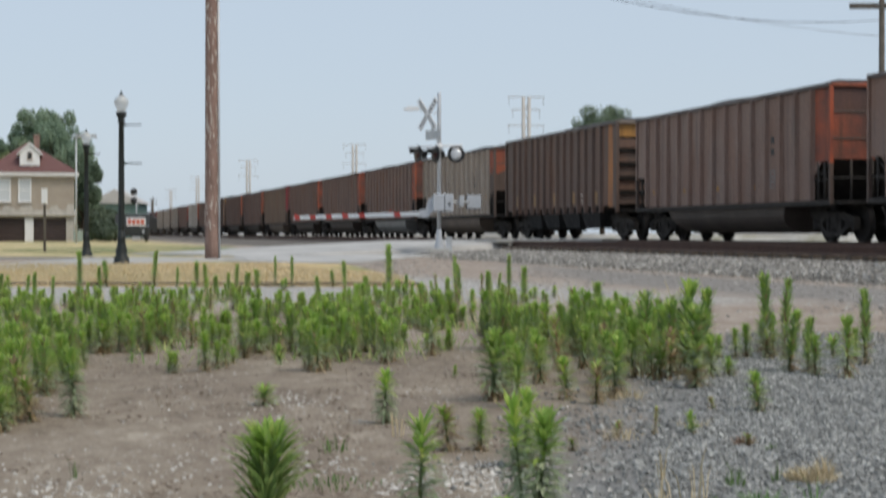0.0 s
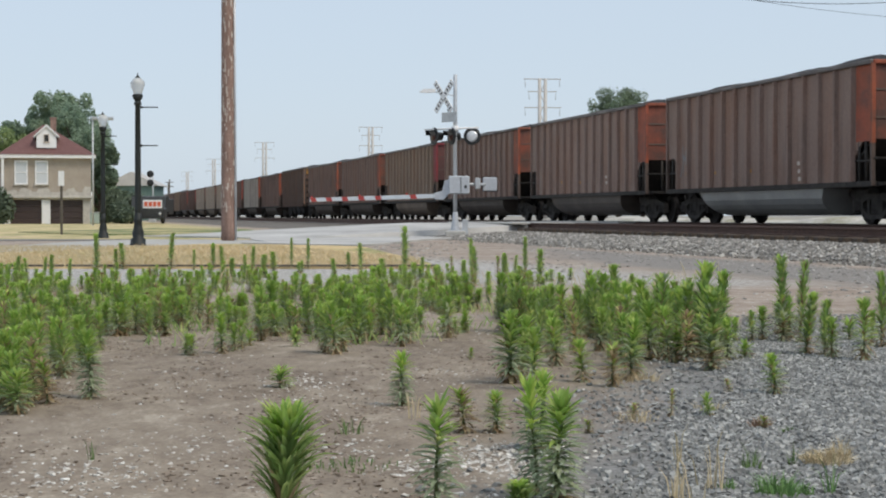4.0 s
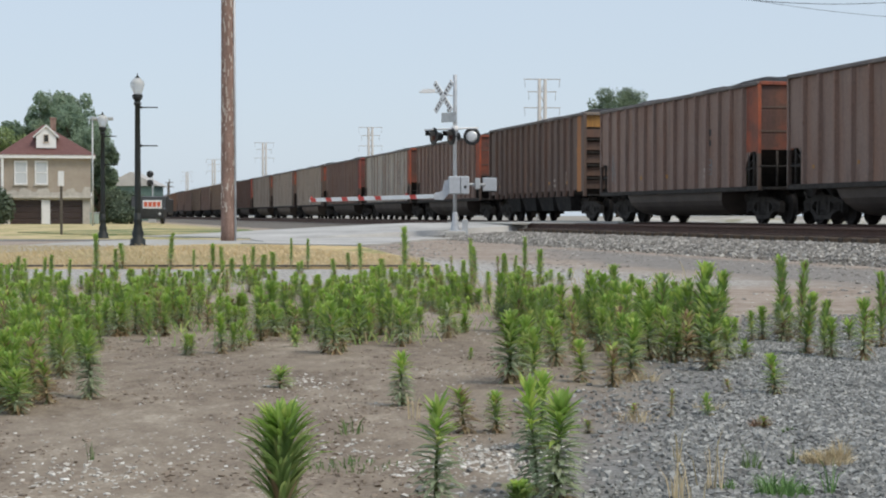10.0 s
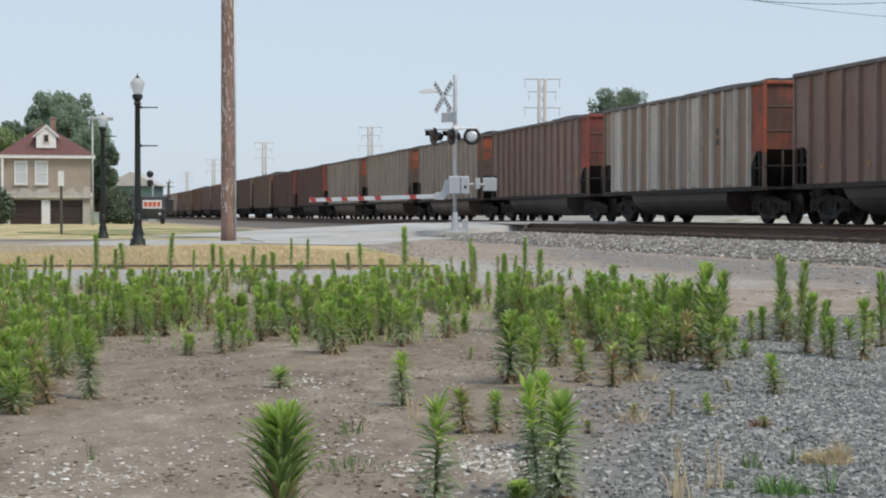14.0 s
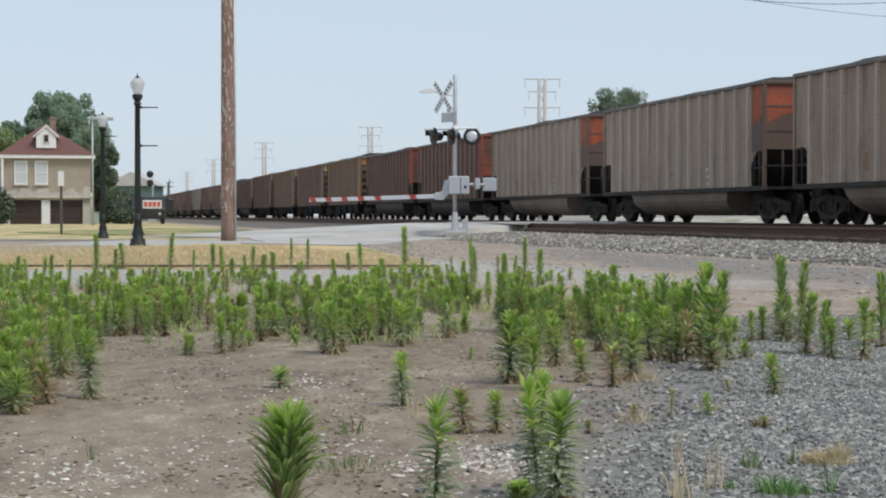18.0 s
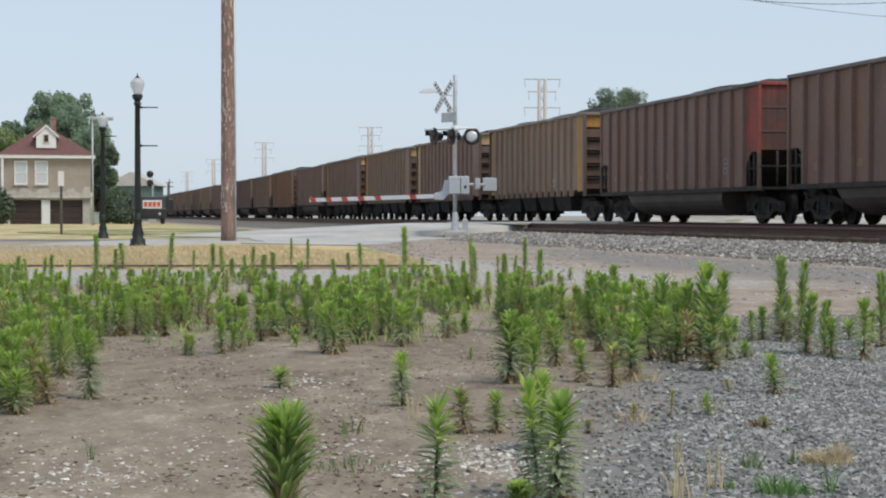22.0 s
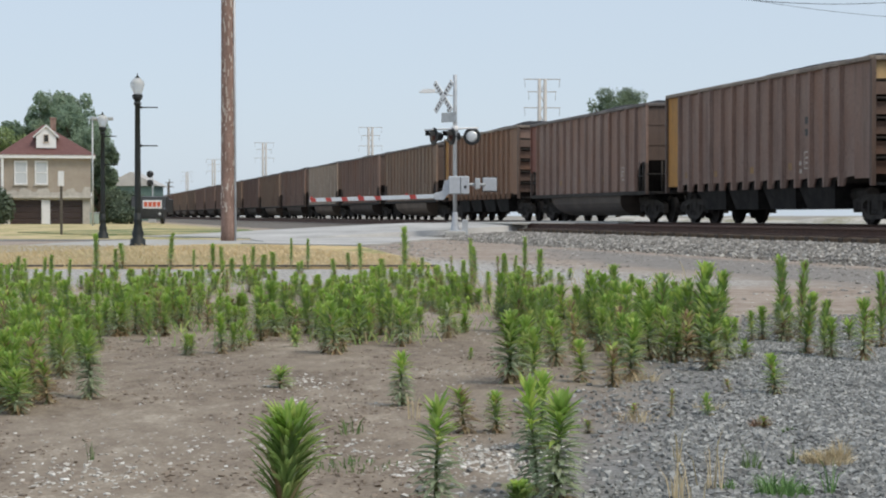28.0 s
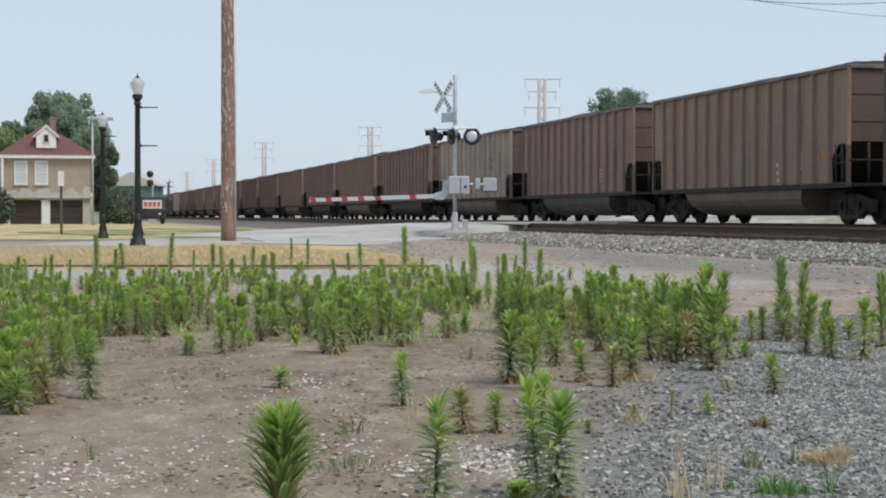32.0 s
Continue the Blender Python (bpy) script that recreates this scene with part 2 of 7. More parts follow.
MAT = {
    "ground": ground_material(),
    "ballast": worn("ballast_bed", (0.075, 0.066, 0.057), (0.20, 0.18, 0.155), 9, 0.95, fine=30, relief=0.8, where="Object"),
    "stone": stone_material("crushed_stone", (0.078, 0.082, 0.082), (0.21, 0.216, 0.210), (0.52, 0.52, 0.495)),
    "clod": stone_material("dirt_clods", (0.115, 0.086, 0.064), (0.23, 0.182, 0.138), (0.40, 0.335, 0.27)),
    "stone_pale": stone_material("pale_stone_chips", (0.30, 0.27, 0.23), (0.52, 0.49, 0.44), (0.80, 0.78, 0.74)),
    "ballast_stone": stone_material("ballast_stone", (0.09, 0.084, 0.075), (0.215, 0.203, 0.186), (0.60, 0.58, 0.54)),
    "asphalt": worn("worn_asphalt", (0.29, 0.285, 0.275), (0.58, 0.57, 0.55), 0.45, 0.9, fine=60, relief=0.15),
    "asphalt_dark": worn("dark_path_asphalt", (0.13, 0.125, 0.12), (0.24, 0.23, 0.22), 0.8, 0.95, fine=40, relief=0.2),
    "concrete": worn("concrete", (0.33, 0.32, 0.30), (0.50, 0.49, 0.46), 1.4, 0.85, fine=70, relief=0.15),
    "pale_bank": lawn_material("pale_stone_dust", (0.38, 0.355, 0.31), (0.58, 0.555, 0.51), (0.30, 0.28, 0.19), (0.44, 0.38, 0.30), 0.42),
    "dry_grass": lawn_material("dry_lawn", (0.47, 0.335, 0.155), (0.72, 0.56, 0.31), (0.24, 0.26, 0.095), (0.36, 0.28, 0.20), 0.40),
    "verge": lawn_material("green_verge_grass", (0.36, 0.29, 0.13), (0.55, 0.46, 0.25), (0.13, 0.18, 0.06), (0.30, 0.27, 0.22), 0.47),
    "blade_dry": worn("dry_grass_blades", (0.42, 0.34, 0.20), (0.68, 0.58, 0.40), 3, 0.9, fine=30, relief=0.0),
    "blade_lush": worn("fresh_grass_blades", (0.10, 0.21, 0.06), (0.21, 0.36, 0.12), 3, 0.8, fine=30, relief=0.0),
    "blade_rusty": worn("withered_brown_blades", (0.26, 0.15, 0.09), (0.42, 0.27, 0.18), 3, 0.9, fine=30, relief=0.0),
    "blade_green": worn("green_grass_blades", (0.06, 0.12, 0.03), (0.15, 0.24, 0.07), 3, 0.8, fine=30, relief=0.0),
    "rail": worn("rusty_rail", (0.055, 0.03, 0.024), (0.13, 0.07, 0.05), 6, 0.75, 0.3, fine=50),
    "rail_top": worn("polished_rail_head", (0.25, 0.24, 0.23), (0.4, 0.39, 0.38), 6, 0.35, 0.9, fine=50, relief=0.05),
    "tie": worn("creosoted_tie", (0.035, 0.026, 0.02), (0.10, 0.075, 0.055), 5, 0.9, stretch=(1, 6, 1)),
    "timber": worn("weathered_timber", (0.05, 0.045, 0.035), (0.14, 0.12, 0.10), 4, 0.9),
    "pole": worn("flaking_utility_pole", (0.14, 0.086, 0.068), (0.34, 0.228, 0.185), 5, 0.9, stretch=(1.5, 1.5, 0.25), fine=18, relief=0.5),
    "chip": worn("pale_splinter", (0.40, 0.34, 0.29), (0.64, 0.57, 0.50), 9, 0.9),
    "steel_grey": worn("galvanised_steel", (0.42, 0.44, 0.46), (0.62, 0.64, 0.66), 4, 0.5, 0.35, fine=40, relief=0.08),
    "tower": worn("weathered_tower_steel", (0.42, 0.41, 0.40), (0.55, 0.53, 0.50), 1, 0.7, 0.1, fine=9, relief=0.0),
    "white": worn("white_paint", (0.68, 0.69, 0.70), (0.84, 0.84, 0.84), 5, 0.55, fine=50, relief=0.06),
    "red": worn("reflective_red", (0.42, 0.035, 0.03), (0.62, 0.06, 0.045), 5, 0.45, fine=50, relief=0.05),
    "black": worn("black_paint", (0.010, 0.011, 0.012), (0.03, 0.032, 0.033), 6, 0.5, fine=60, relief=0.08),
    "lamp_green": worn("dark_green_cast_iron", (0.004, 0.007, 0.007), (0.012, 0.017, 0.017), 6, 0.6, fine=60, relief=0.1),
    "galv_box": worn("grey_signal_box_paint", (0.40, 0.425, 0.46), (0.54, 0.565, 0.60), 5, 0.5, 0.1, fine=60, relief=0.06),
    "iron": worn("grimy_running_gear", (0.030, 0.028, 0.027), (0.080, 0.071, 0.064), 5, 0.9, 0.0, fine=40, relief=0.25),
    "soot": worn("sooty_discharge_steel", (0.013, 0.013, 0.0135), (0.042, 0.038, 0.036), 4, 0.85, 0.0, fine=30, relief=0.2),
    "wheel": worn("dusty_steel_wheel", (0.020, 0.018, 0.017), (0.055, 0.048, 0.044), 7, 0.8, 0.1, fine=40),
    "coal": worn("coal", (0.010, 0.010, 0.011), (0.032, 0.032, 0.035), 9, 0.95, fine=60, relief=0.9),
    "brick": worn("buff_brick", (0.31, 0.265, 0.22), (0.42, 0.37, 0.31), 1.2, 0.9, fine=30, relief=0.2),
    "rubble": worn("pale_lower_storey_stone", (0.36, 0.34, 0.30), (0.58, 0.55, 0.50), 2.5, 0.9, fine=20, relief=0.4),
    "shingle": worn("maroon_roof_shingles", (0.115, 0.055, 0.052), (0.185, 0.092, 0.085), 2.5, 0.9, stretch=(1, 1, 5), fine=22, relief=0.5),
    "garage": worn("dark_brown_garage_door", (0.030, 0.019, 0.018), (0.055, 0.036, 0.033), 3, 0.6, fine=30, relief=0.1),
    "teal": worn("green_siding", (0.10, 0.17, 0.15), (0.17, 0.25, 0.22), 2, 0.8, fine=25, relief=0.1),
    "teal_pale": worn("pale_green_cabinet_paint", (0.26, 0.33, 0.29), (0.36, 0.43, 0.38), 3, 0.6, fine=30, relief=0.05),
    "bark": worn("bark", (0.05, 0.038, 0.028), (0.13, 0.10, 0.075), 6, 0.95, stretch=(3, 3, 0.5), relief=0.6),
    "stem": worn("weed_stem", (0.10, 0.13, 0.05), (0.22, 0.24, 0.11), 20, 0.8, fine=90, relief=0.1),
    "truck_black": worn("dull_dark_vehicle_paint", (0.02, 0.022, 0.022), (0.05, 0.052, 0.05), 3, 0.4, fine=40, relief=0.05),
    "chord": worn("sooty_top_chord", (0.075, 0.066, 0.062), (0.215, 0.19, 0.18), 1.5, 0.65, 0.1, fine=25, relief=0.1),
    "chord_pale": worn("dusty_tan_top_chord", (0.15, 0.12, 0.10), (0.34, 0.285, 0.23), 1.5, 0.7, 0.0, fine=25, relief=0.1),
    "faint": worn("faded_lettering", (0.16, 0.16, 0.16), (0.30, 0.30, 0.30), 8, 0.7, fine=60, relief=0.0),
    # bright silver, with the reflected sky put into the colour
    "lens_clear": worn("sky_bright_silver_lens", (0.62, 0.64, 0.66), (0.80, 0.82, 0.84), 5, 0.35, 0.3, fine=30, relief=0.05),
    "lens": worn("dark_red_lens", (0.03, 0.006, 0.006), (0.06, 0.012, 0.010), 8, 0.3, fine=50, relief=0.0),
    "sign_orange": worn("orange_red_sign_panel", (0.55, 0.10, 0.05), (0.70, 0.15, 0.08), 5, 0.5, fine=40, relief=0.0),
}


for key in ("soot", "iron", "wheel"):
    MAT[key].node_tree.nodes["Principled BSDF"].inputs["Specular IOR Level"].default_value = 0.18


def leaf_material(name, low, high, tip, through_light=0.5):
    m, nt, b = node_material(name)
    co = coords(nt)
    info = nt.nodes.new("ShaderNodeObjectInfo")
    geo = nt.nodes.new("ShaderNodeNewGeometry")
    r = ramp_node(nt, ((0.0, low), (0.6, high), (1.0, tip)))
    nt.links.new(geo.outputs["Random Per Island"], r.inputs["Fac"])
    v = ramp_node(nt, ((0.0, (0.72, 0.78, 0.7)), (1.0, (1.25, 1.2, 1.1))))
    nt.links.new(info.outputs["Random"], v.inputs["Fac"])
    c = mix_node(nt, 1.0, r.outputs["Color"], v.outputs["Color"], "MULTIPLY")
    c = mix_node(nt, 0.3, c, mix_node(nt, noise_node(nt, co, 30, 3), low, tip))
    nt.links.new(c, b.inputs["Base Color"])
    b.inputs["Roughness"].default_value = 0.55
    tr = nt.nodes.new("ShaderNodeBsdfTranslucent")
    nt.links.new(c, tr.inputs["Color"])
    ms = nt.nodes.new("ShaderNodeMixShader")
    ms.inputs[0].default_value = through_light
    nt.links.new(b.outputs[0], ms.inputs[1])
    nt.links.new(tr.outputs[0], ms.inputs[2])
    nt.links.new(ms.outputs[0], nt.nodes["Material Output"].inputs["Surface"])
    return m


MAT["leaf_weed"] = leaf_material("weed_leaves", (0.175, 0.315, 0.105), (0.32, 0.48, 0.165), (0.72, 0.75, 0.33), 0.58)
MAT["leaf_grey"] = leaf_material("dusty_weed_leaves", (0.22, 0.30, 0.18), (0.38, 0.46, 0.31), (0.66, 0.70, 0.54))
MAT["leaf_top"] = leaf_material("young_weed_leaves", (0.20, 0.37, 0.075), (0.33, 0.52, 0.11), (0.60, 0.68, 0.20))
MAT["leaf_tree"] = leaf_material("tree_leaves", (0.23, 0.31, 0.24), (0.29, 0.385, 0.29), (0.36, 0.455, 0.33), 0.5)
MAT["leaf_bush"] = leaf_material("dark_shrub_leaves", (0.11, 0.16, 0.11), (0.17, 0.23, 0.155), (0.24, 0.31, 0.20), 0.35)
MAT["leaf_light"] = leaf_material("light_tree_leaves", (0.24, 0.32, 0.15), (0.32, 0.41, 0.20), (0.42, 0.50, 0.27), 0.45)
MAT["leaf_dark"] = leaf_material("dark_hedge_leaves", (0.07, 0.10, 0.07), (0.115, 0.155, 0.105), (0.17, 0.215, 0.14), 0.3)
MAT["leaf_brown"] = leaf_material("withered_weed_leaves", (0.22, 0.135, 0.08), (0.40, 0.30, 0.18), (0.66, 0.56, 0.38))


def clear_glass():
    m, nt, b = node_material("frosted_globe_glass")
    b.inputs["Base Color"].default_value = (0.80, 0.83, 0.84, 1)
    b.inputs["Roughness"].default_value, b.inputs["Transmission Weight"].default_value = 0.35, 0.55
    return m


def window_glass():
    m, nt, b = node_material("window_glass")
    b.inputs["Base Color"].default_value = (0.55, 0.58, 0.60, 1)
    b.inputs["Roughness"].default_value, b.inputs["Specular IOR Level"].default_value = 0.12, 0.8
    return m


MAT["globe"], MAT["pane"] = clear_glass(), window_glass()
PAINT = {
    "brown": wagon_paint("brown_wagon_paint", (0.228, 0.146, 0.116), (0.285, 0.212, 0.178), wear=0.7),
    "redbrown": wagon_paint("red_brown_wagon_paint", (0.185, 0.108, 0.087), (0.215, 0.152, 0.125), wear=0.65),
    "tan": wagon_paint("grey_tan_wagon_paint", (0.345, 0.272, 0.215), (0.235, 0.175, 0.136), rust=0.22),
    "buff": wagon_paint("brown_tan_wagon_paint", (0.285, 0.200, 0.145), (0.235, 0.172, 0.132)),
    "rust": wagon_paint("rusty_orange_brown_wagon_paint", (0.285, 0.160, 0.098), (0.25, 0.165, 0.12), wear=0.6, rust=0.7),
    "pale": wagon_paint("worn_aluminium_wagon_sheet", (0.47, 0.42, 0.36), (0.17, 0.12, 0.095), wear=1.0, blotch=(1.6, 1.6, 0.12)),
    "chalk": wagon_paint("bare_aluminium_rib", (0.62, 0.57, 0.50), (0.34, 0.28, 0.23), wear=0.3),
    # rubbed paler, and light catching the ribs is put into the colour
    "tan_rib": wagon_paint("rubbed_highlit_tan_rib", (0.53, 0.445, 0.365), (0.37, 0.29, 0.23), wear=0.5, rust=0.2),
    "dusk": wagon_paint("dark_brown_wagon_paint", (0.130, 0.083, 0.066), (0.165, 0.118, 0.096), wear=0.6),
    # darker brown; on plain ends and hopper posts it paints in shade
    "umber": wagon_paint("darkened_brown_end", (0.105, 0.072, 0.058), (0.14, 0.105, 0.09), rust=0.12),
    "orange": wagon_paint("faded_orange_paint", (0.43, 0.088, 0.035), (0.15, 0.058, 0.042), (0.07, 0.036, 0.03), 0.9, (2.2, 2.2, 3.0), 0.6, cover=0.30),
    "red": wagon_paint("faded_red_paint", (0.34, 0.058, 0.040), (0.14, 0.055, 0.046), (0.06, 0.034, 0.03), 0.85, (2.2, 2.2, 3.0), 0.7),
    "crimson": wagon_paint("crimson_paint", (0.27, 0.030, 0.040), (0.13, 0.045, 0.048), wear=0.75, blotch=(2.2, 2.2, 3.0)),
    "orange_end": wagon_paint("sooty_orange_end", (0.37, 0.080, 0.035), (0.10, 0.052, 0.043), (0.045, 0.032, 0.028), 1.0, (1.5, 1.1, 1.7), 0.75, cover=0.22),
    "red_end": wagon_paint("sooty_red_end", (0.29, 0.055, 0.040), (0.095, 0.050, 0.043), (0.045, 0.032, 0.028), 1.0, (1.5, 1.1, 1.7), 0.75, cover=0.22),
    "crimson_end": wagon_paint("sooty_crimson_end", (0.24, 0.030, 0.040), (0.095, 0.045, 0.045), (0.045, 0.032, 0.028), 1.0, (1.5, 1.1, 1.7), 0.75, cover=0.22),
    "rust_yellow": wagon_paint("rusty_yellow_strip", (0.42, 0.165, 0.045), (0.22, 0.105, 0.06), wear=0.8, blotch=(2, 2, 1)),
    "salmon": wagon_paint("faded_salmon_red_strip", (0.24, 0.085, 0.062), (0.20, 0.115, 0.09), wear=0.8, blotch=(2, 2, 1)),
    "faded_yellow": wagon_paint("faded_yellow_paint", (0.36, 0.215, 0.09), (0.21, 0.14, 0.09), wear=0.9, blotch=(4, 4, 5)),
    "yellow": wagon_paint("yellow_paint", (0.50, 0.24, 0.045), (0.24, 0.15, 0.075), wear=0.6),
    "cream": wagon_paint("cream_paint", (0.56, 0.39, 0.19), (0.30, 0.22, 0.14), wear=0.5),
}

# ---- mesh helpers ----
def box(bm, x0, x1, y0, y1, z0, z1, bevel=0.0):
    vs = [bm.verts.new((x, y, z)) for x in (x0, x1) for y in (y0, y1) for z in (z0, z1)]
    fs = [bm.faces.new([vs[i] for i in q]) for q in ((0, 1, 3, 2), (4, 6, 7, 5), (0, 4, 5, 1), (2, 3, 7, 6), (0, 2, 6, 4), (1, 5, 7, 3))]
    if bevel:
        es = list({e for f in fs for e in f.edges})
        bmesh.ops.bevel(bm, geom=es, offset=bevel, segments=1, affect="EDGES")


def lathe(bm, rings, n=16, x=0.0, y=0.0):
    """A turned form from (radius, height) rings, closed at both ends."""
    loops = []
    for r, z in rings:
        loops.append([bm.verts.new((x + r * math.cos(2 * math.pi * i / n), y + r * math.sin(2 * math.pi * i / n), z)) for i in range(n)])
    for a, b in zip(loops, loops[1:]):
        for i in range(n):
            f = bm.faces.new((a[i], a[(i + 1) % n], b[(i + 1) % n], b[i]))
            f.smooth = True
    bm.faces.new(loops[0][::-1])
    bm.faces.new(loops[-1])


def rod(bm, a, b, r0, r1=None, n=8):
    """A round bar from a to b."""
    a, b = Vector(a), Vector(b)
    r1 = r0 if r1 is None else r1
    q = (b - a).to_track_quat("Z", "Y")
    la, lb = [], []
    for i in range(n):
        c = Vector((math.cos(2 * math.pi * i / n), math.sin(2 * math.pi * i / n), 0))
        la.append(bm.verts.new(a + q @ (c * r0)))
        lb.append(bm.verts.new(b + q @ (c * r1)))
    for i in range(n):
        bm.faces.new((la[i], la[(i + 1) % n], lb[(i + 1) % n], lb[i])).smooth = True
    bm.faces.new(la[::-1])
    bm.faces.new(lb)


def prism(bm, outline, axis, a, b):
    """A flat outline (list of 2D points) drawn out from a to b along 'x', 'y' or 'z'."""
    def at(p, d):
        return {"x": (d, p[0], p[1]), "y": (p[0], d, p[1]), "z": (p[0], p[1], d)}[axis]
    va, vb = [bm.verts.new(at(p, a)) for p in outline], [bm.verts.new(at(p, b)) for p in outline]
    n = len(outline)
    for i in range(n):
        bm.faces.new((va[i], va[(i + 1) % n], vb[(i + 1) % n], vb[i]))
    bm.faces.new(va[::-1])
    bm.faces.new(vb)


def mesh_of(name, bm, material):
    bmesh.ops.recalc_face_normals(bm, faces=bm.faces)
    me = bpy.data.meshes.new(name)
    bm.to_mesh(me)
    bm.free()
    me.materials.append(material)
    return me


def hang(name, me, parent, m=None, label=""):
    """A part on a mesh that may be shared."""
    ob = new(name, me)
    ob.parent = parent
    if m is not None:
        ob.matrix_basis = m
    return tagged(ob, label)


def part(name, bm, material, parent, label=""):
    return hang(name, mesh_of(name, bm, material), parent, None, label)


def thing(name, m, label, category, group="", kind=""):
    ob = new(name)
    ob.empty_display_size = 0.2
    ob.matrix_basis = m
    return tagged(ob, label, category, group, kind)


def solid(name, bm, material, label, category, kind="", group=""):
    return tagged(new(name, mesh_of(name, bm, material)), label, category, group, kind)


def quick_mesh(name, verts, faces, material):
    me = bpy.data.meshes.new(name)
    me.from_pydata(verts, [], faces)
    me.materials.append(material)
    return me


# ---- the railway's own frame: q metres along it away from the camera, p metres to its right of the camera ----
TURN = radians(12.34)
AWAY, SIDE = Vector((-math.sin(TURN), math.cos(TURN), 0)), Vector((math.cos(TURN), math.sin(TURN), 0))
SIDE_P, TRAIN_P, NEAR_P = 18.36, 19.96, 15.75      # near face of the wagons; middle of the two tracks
RAIL_Z, NEAR_RAIL_Z = 0.475, 0.455


def along(q, p, z=0.0):
    return AWAY * q + SIDE * p + Vector((0, 0, z))


TRACK = Matrix.Rotation(TURN, 4, "Z")               # local x: right of the way out, local y: along it

# ---- ground: one sheet to the horizon, finer where the camera stands ----
def ground():
    ys = [-60, -20, -6] + [0.0 + 0.25 * i for i in range(100)] + [25 * 1.12 ** i for i in range(42)] + [3600]
    xs = [-2600 + 0.0] + [-7 * 1.14 ** i for i in range(44, 0, -1)] + [-7 + 0.25 * i for i in range(57)] + [7 * 1.14 ** i for i in range(1, 45)] + [2600]
    vs, fs = [], []
    for y in ys:
        for x in xs:
            near = max(0.0, 1 - abs(y) / 26) * max(0.0, 1 - abs(x) / 9)
            z = 0.035 * near * noise.noise((x * 0.7, y * 0.45, 0)) + 0.012 * near * noise.noise((x * 3, y * 2, 4))
            vs.append((x, y, z))
    w = len(xs)
    for j in range(len(ys) - 1):
        for i in range(w - 1):
            fs.append((j * w + i, j * w + i + 1, (j + 1) * w + i + 1, (j + 1) * w + i))
    ob = new("ground", quick_mesh("ground", vs, fs, MAT["ground"]))
    ob.data.polygons.foreach_set("use_smooth", [True] * len(fs))
    return tagged(ob, "tan dirt lot with grey crushed stone and dry lawns", "ground", kind="structure")


ground()


def ground_z(x, y):
    near = max(0.0, 1 - abs(y) / 26) * max(0.0, 1 - abs(x) / 9)
    return 0.035 * near * noise.noise((x * 0.7, y * 0.45, 0)) + 0.012 * near * noise.noise((x * 3, y * 2, 4))


# ---- track bed, rails and ties ----
def bed_height(p):
    """Top of the ballast across the two tracks."""
    pts = ((10.6, -0.02), (11.6, 0.05), (13.6, 0.13), (14.35, 0.16), (14.6, 0.20), (17.2, 0.22), (18.6, 0.29), (21.6, 0.30), (24.0, 0.10), (25.6, -0.02))
    for (a, za), (b, zb) in zip(pts, pts[1:]):
        if a <= p <= b:
            return za + (zb - za) * (p - a) / (b - a)
    return -0.02


def ballast_bed():
    ps = [10.6 + 0.5 * i for i in range(31)]
    qs = [-60, -20, 0] + [3 * i for i in range(2, 40)] + [120 * 1.2 ** i for i in range(0, 17)]
    vs, fs = [], []
    for q in qs:
        for p in ps:
            z = bed_height(min(p, 25.6)) + (0.03 * noise.noise((p * 1.3, q * 0.6, 0)) if p < 25 else 0)
            vs.append(tuple(along(q, p, z)))
    w = len(ps)
    for j in range(len(qs) - 1):
        for i in range(w - 1):
            fs.append((j * w + i, j * w + i + 1, (j + 1) * w + i + 1, (j + 1) * w + i))
    ob = new("ballast_bed", quick_mesh("ballast_bed", vs, fs, MAT["ballast"]))
    tagged(ob, "grey crushed stone bed under two railway tracks", "track bed", kind="structure")


ballast_bed()


def stones(name, spots, lo, hi, material, label, seed, flat=0.75):
    """Many loose angular stones as one heap of small solids."""
    rnd = np.random.default_rng(seed)
    base = np.array([(x, y, z) for x in (-0.8, 0.8) for y in (-0.65, 0.65) for z in (-0.55, 0.55)])
    quad = [(0, 1, 3, 2), (4, 6, 7, 5), (0, 4, 5, 1), (2, 3, 7, 6), (0, 2, 6, 4), (1, 5, 7, 3)]
    n = len(spots)
    size = lo + (hi - lo) * rnd.random(n) ** 2
    v = base[None] * (1 + 0.9 * (rnd.random((n, 8, 3)) - 0.5)) * size[:, None, None]
    r = np.linalg.qr(rnd.normal(size=(n, 3, 3)))[0]
    v = np.einsum("nij,nkj->nki", r, v) * np.array([1, 1, flat]) + np.asarray(spots)[:, None, :]
    faces = (np.asarray(quad)[None] + 8 * np.arange(n)[:, None, None]).reshape(-1, 4)
    ob = new(name, quick_mesh(name, v.reshape(-1, 3).tolist(), faces.tolist(), material))
    return tagged(ob, label, "stones", kind="stuff")


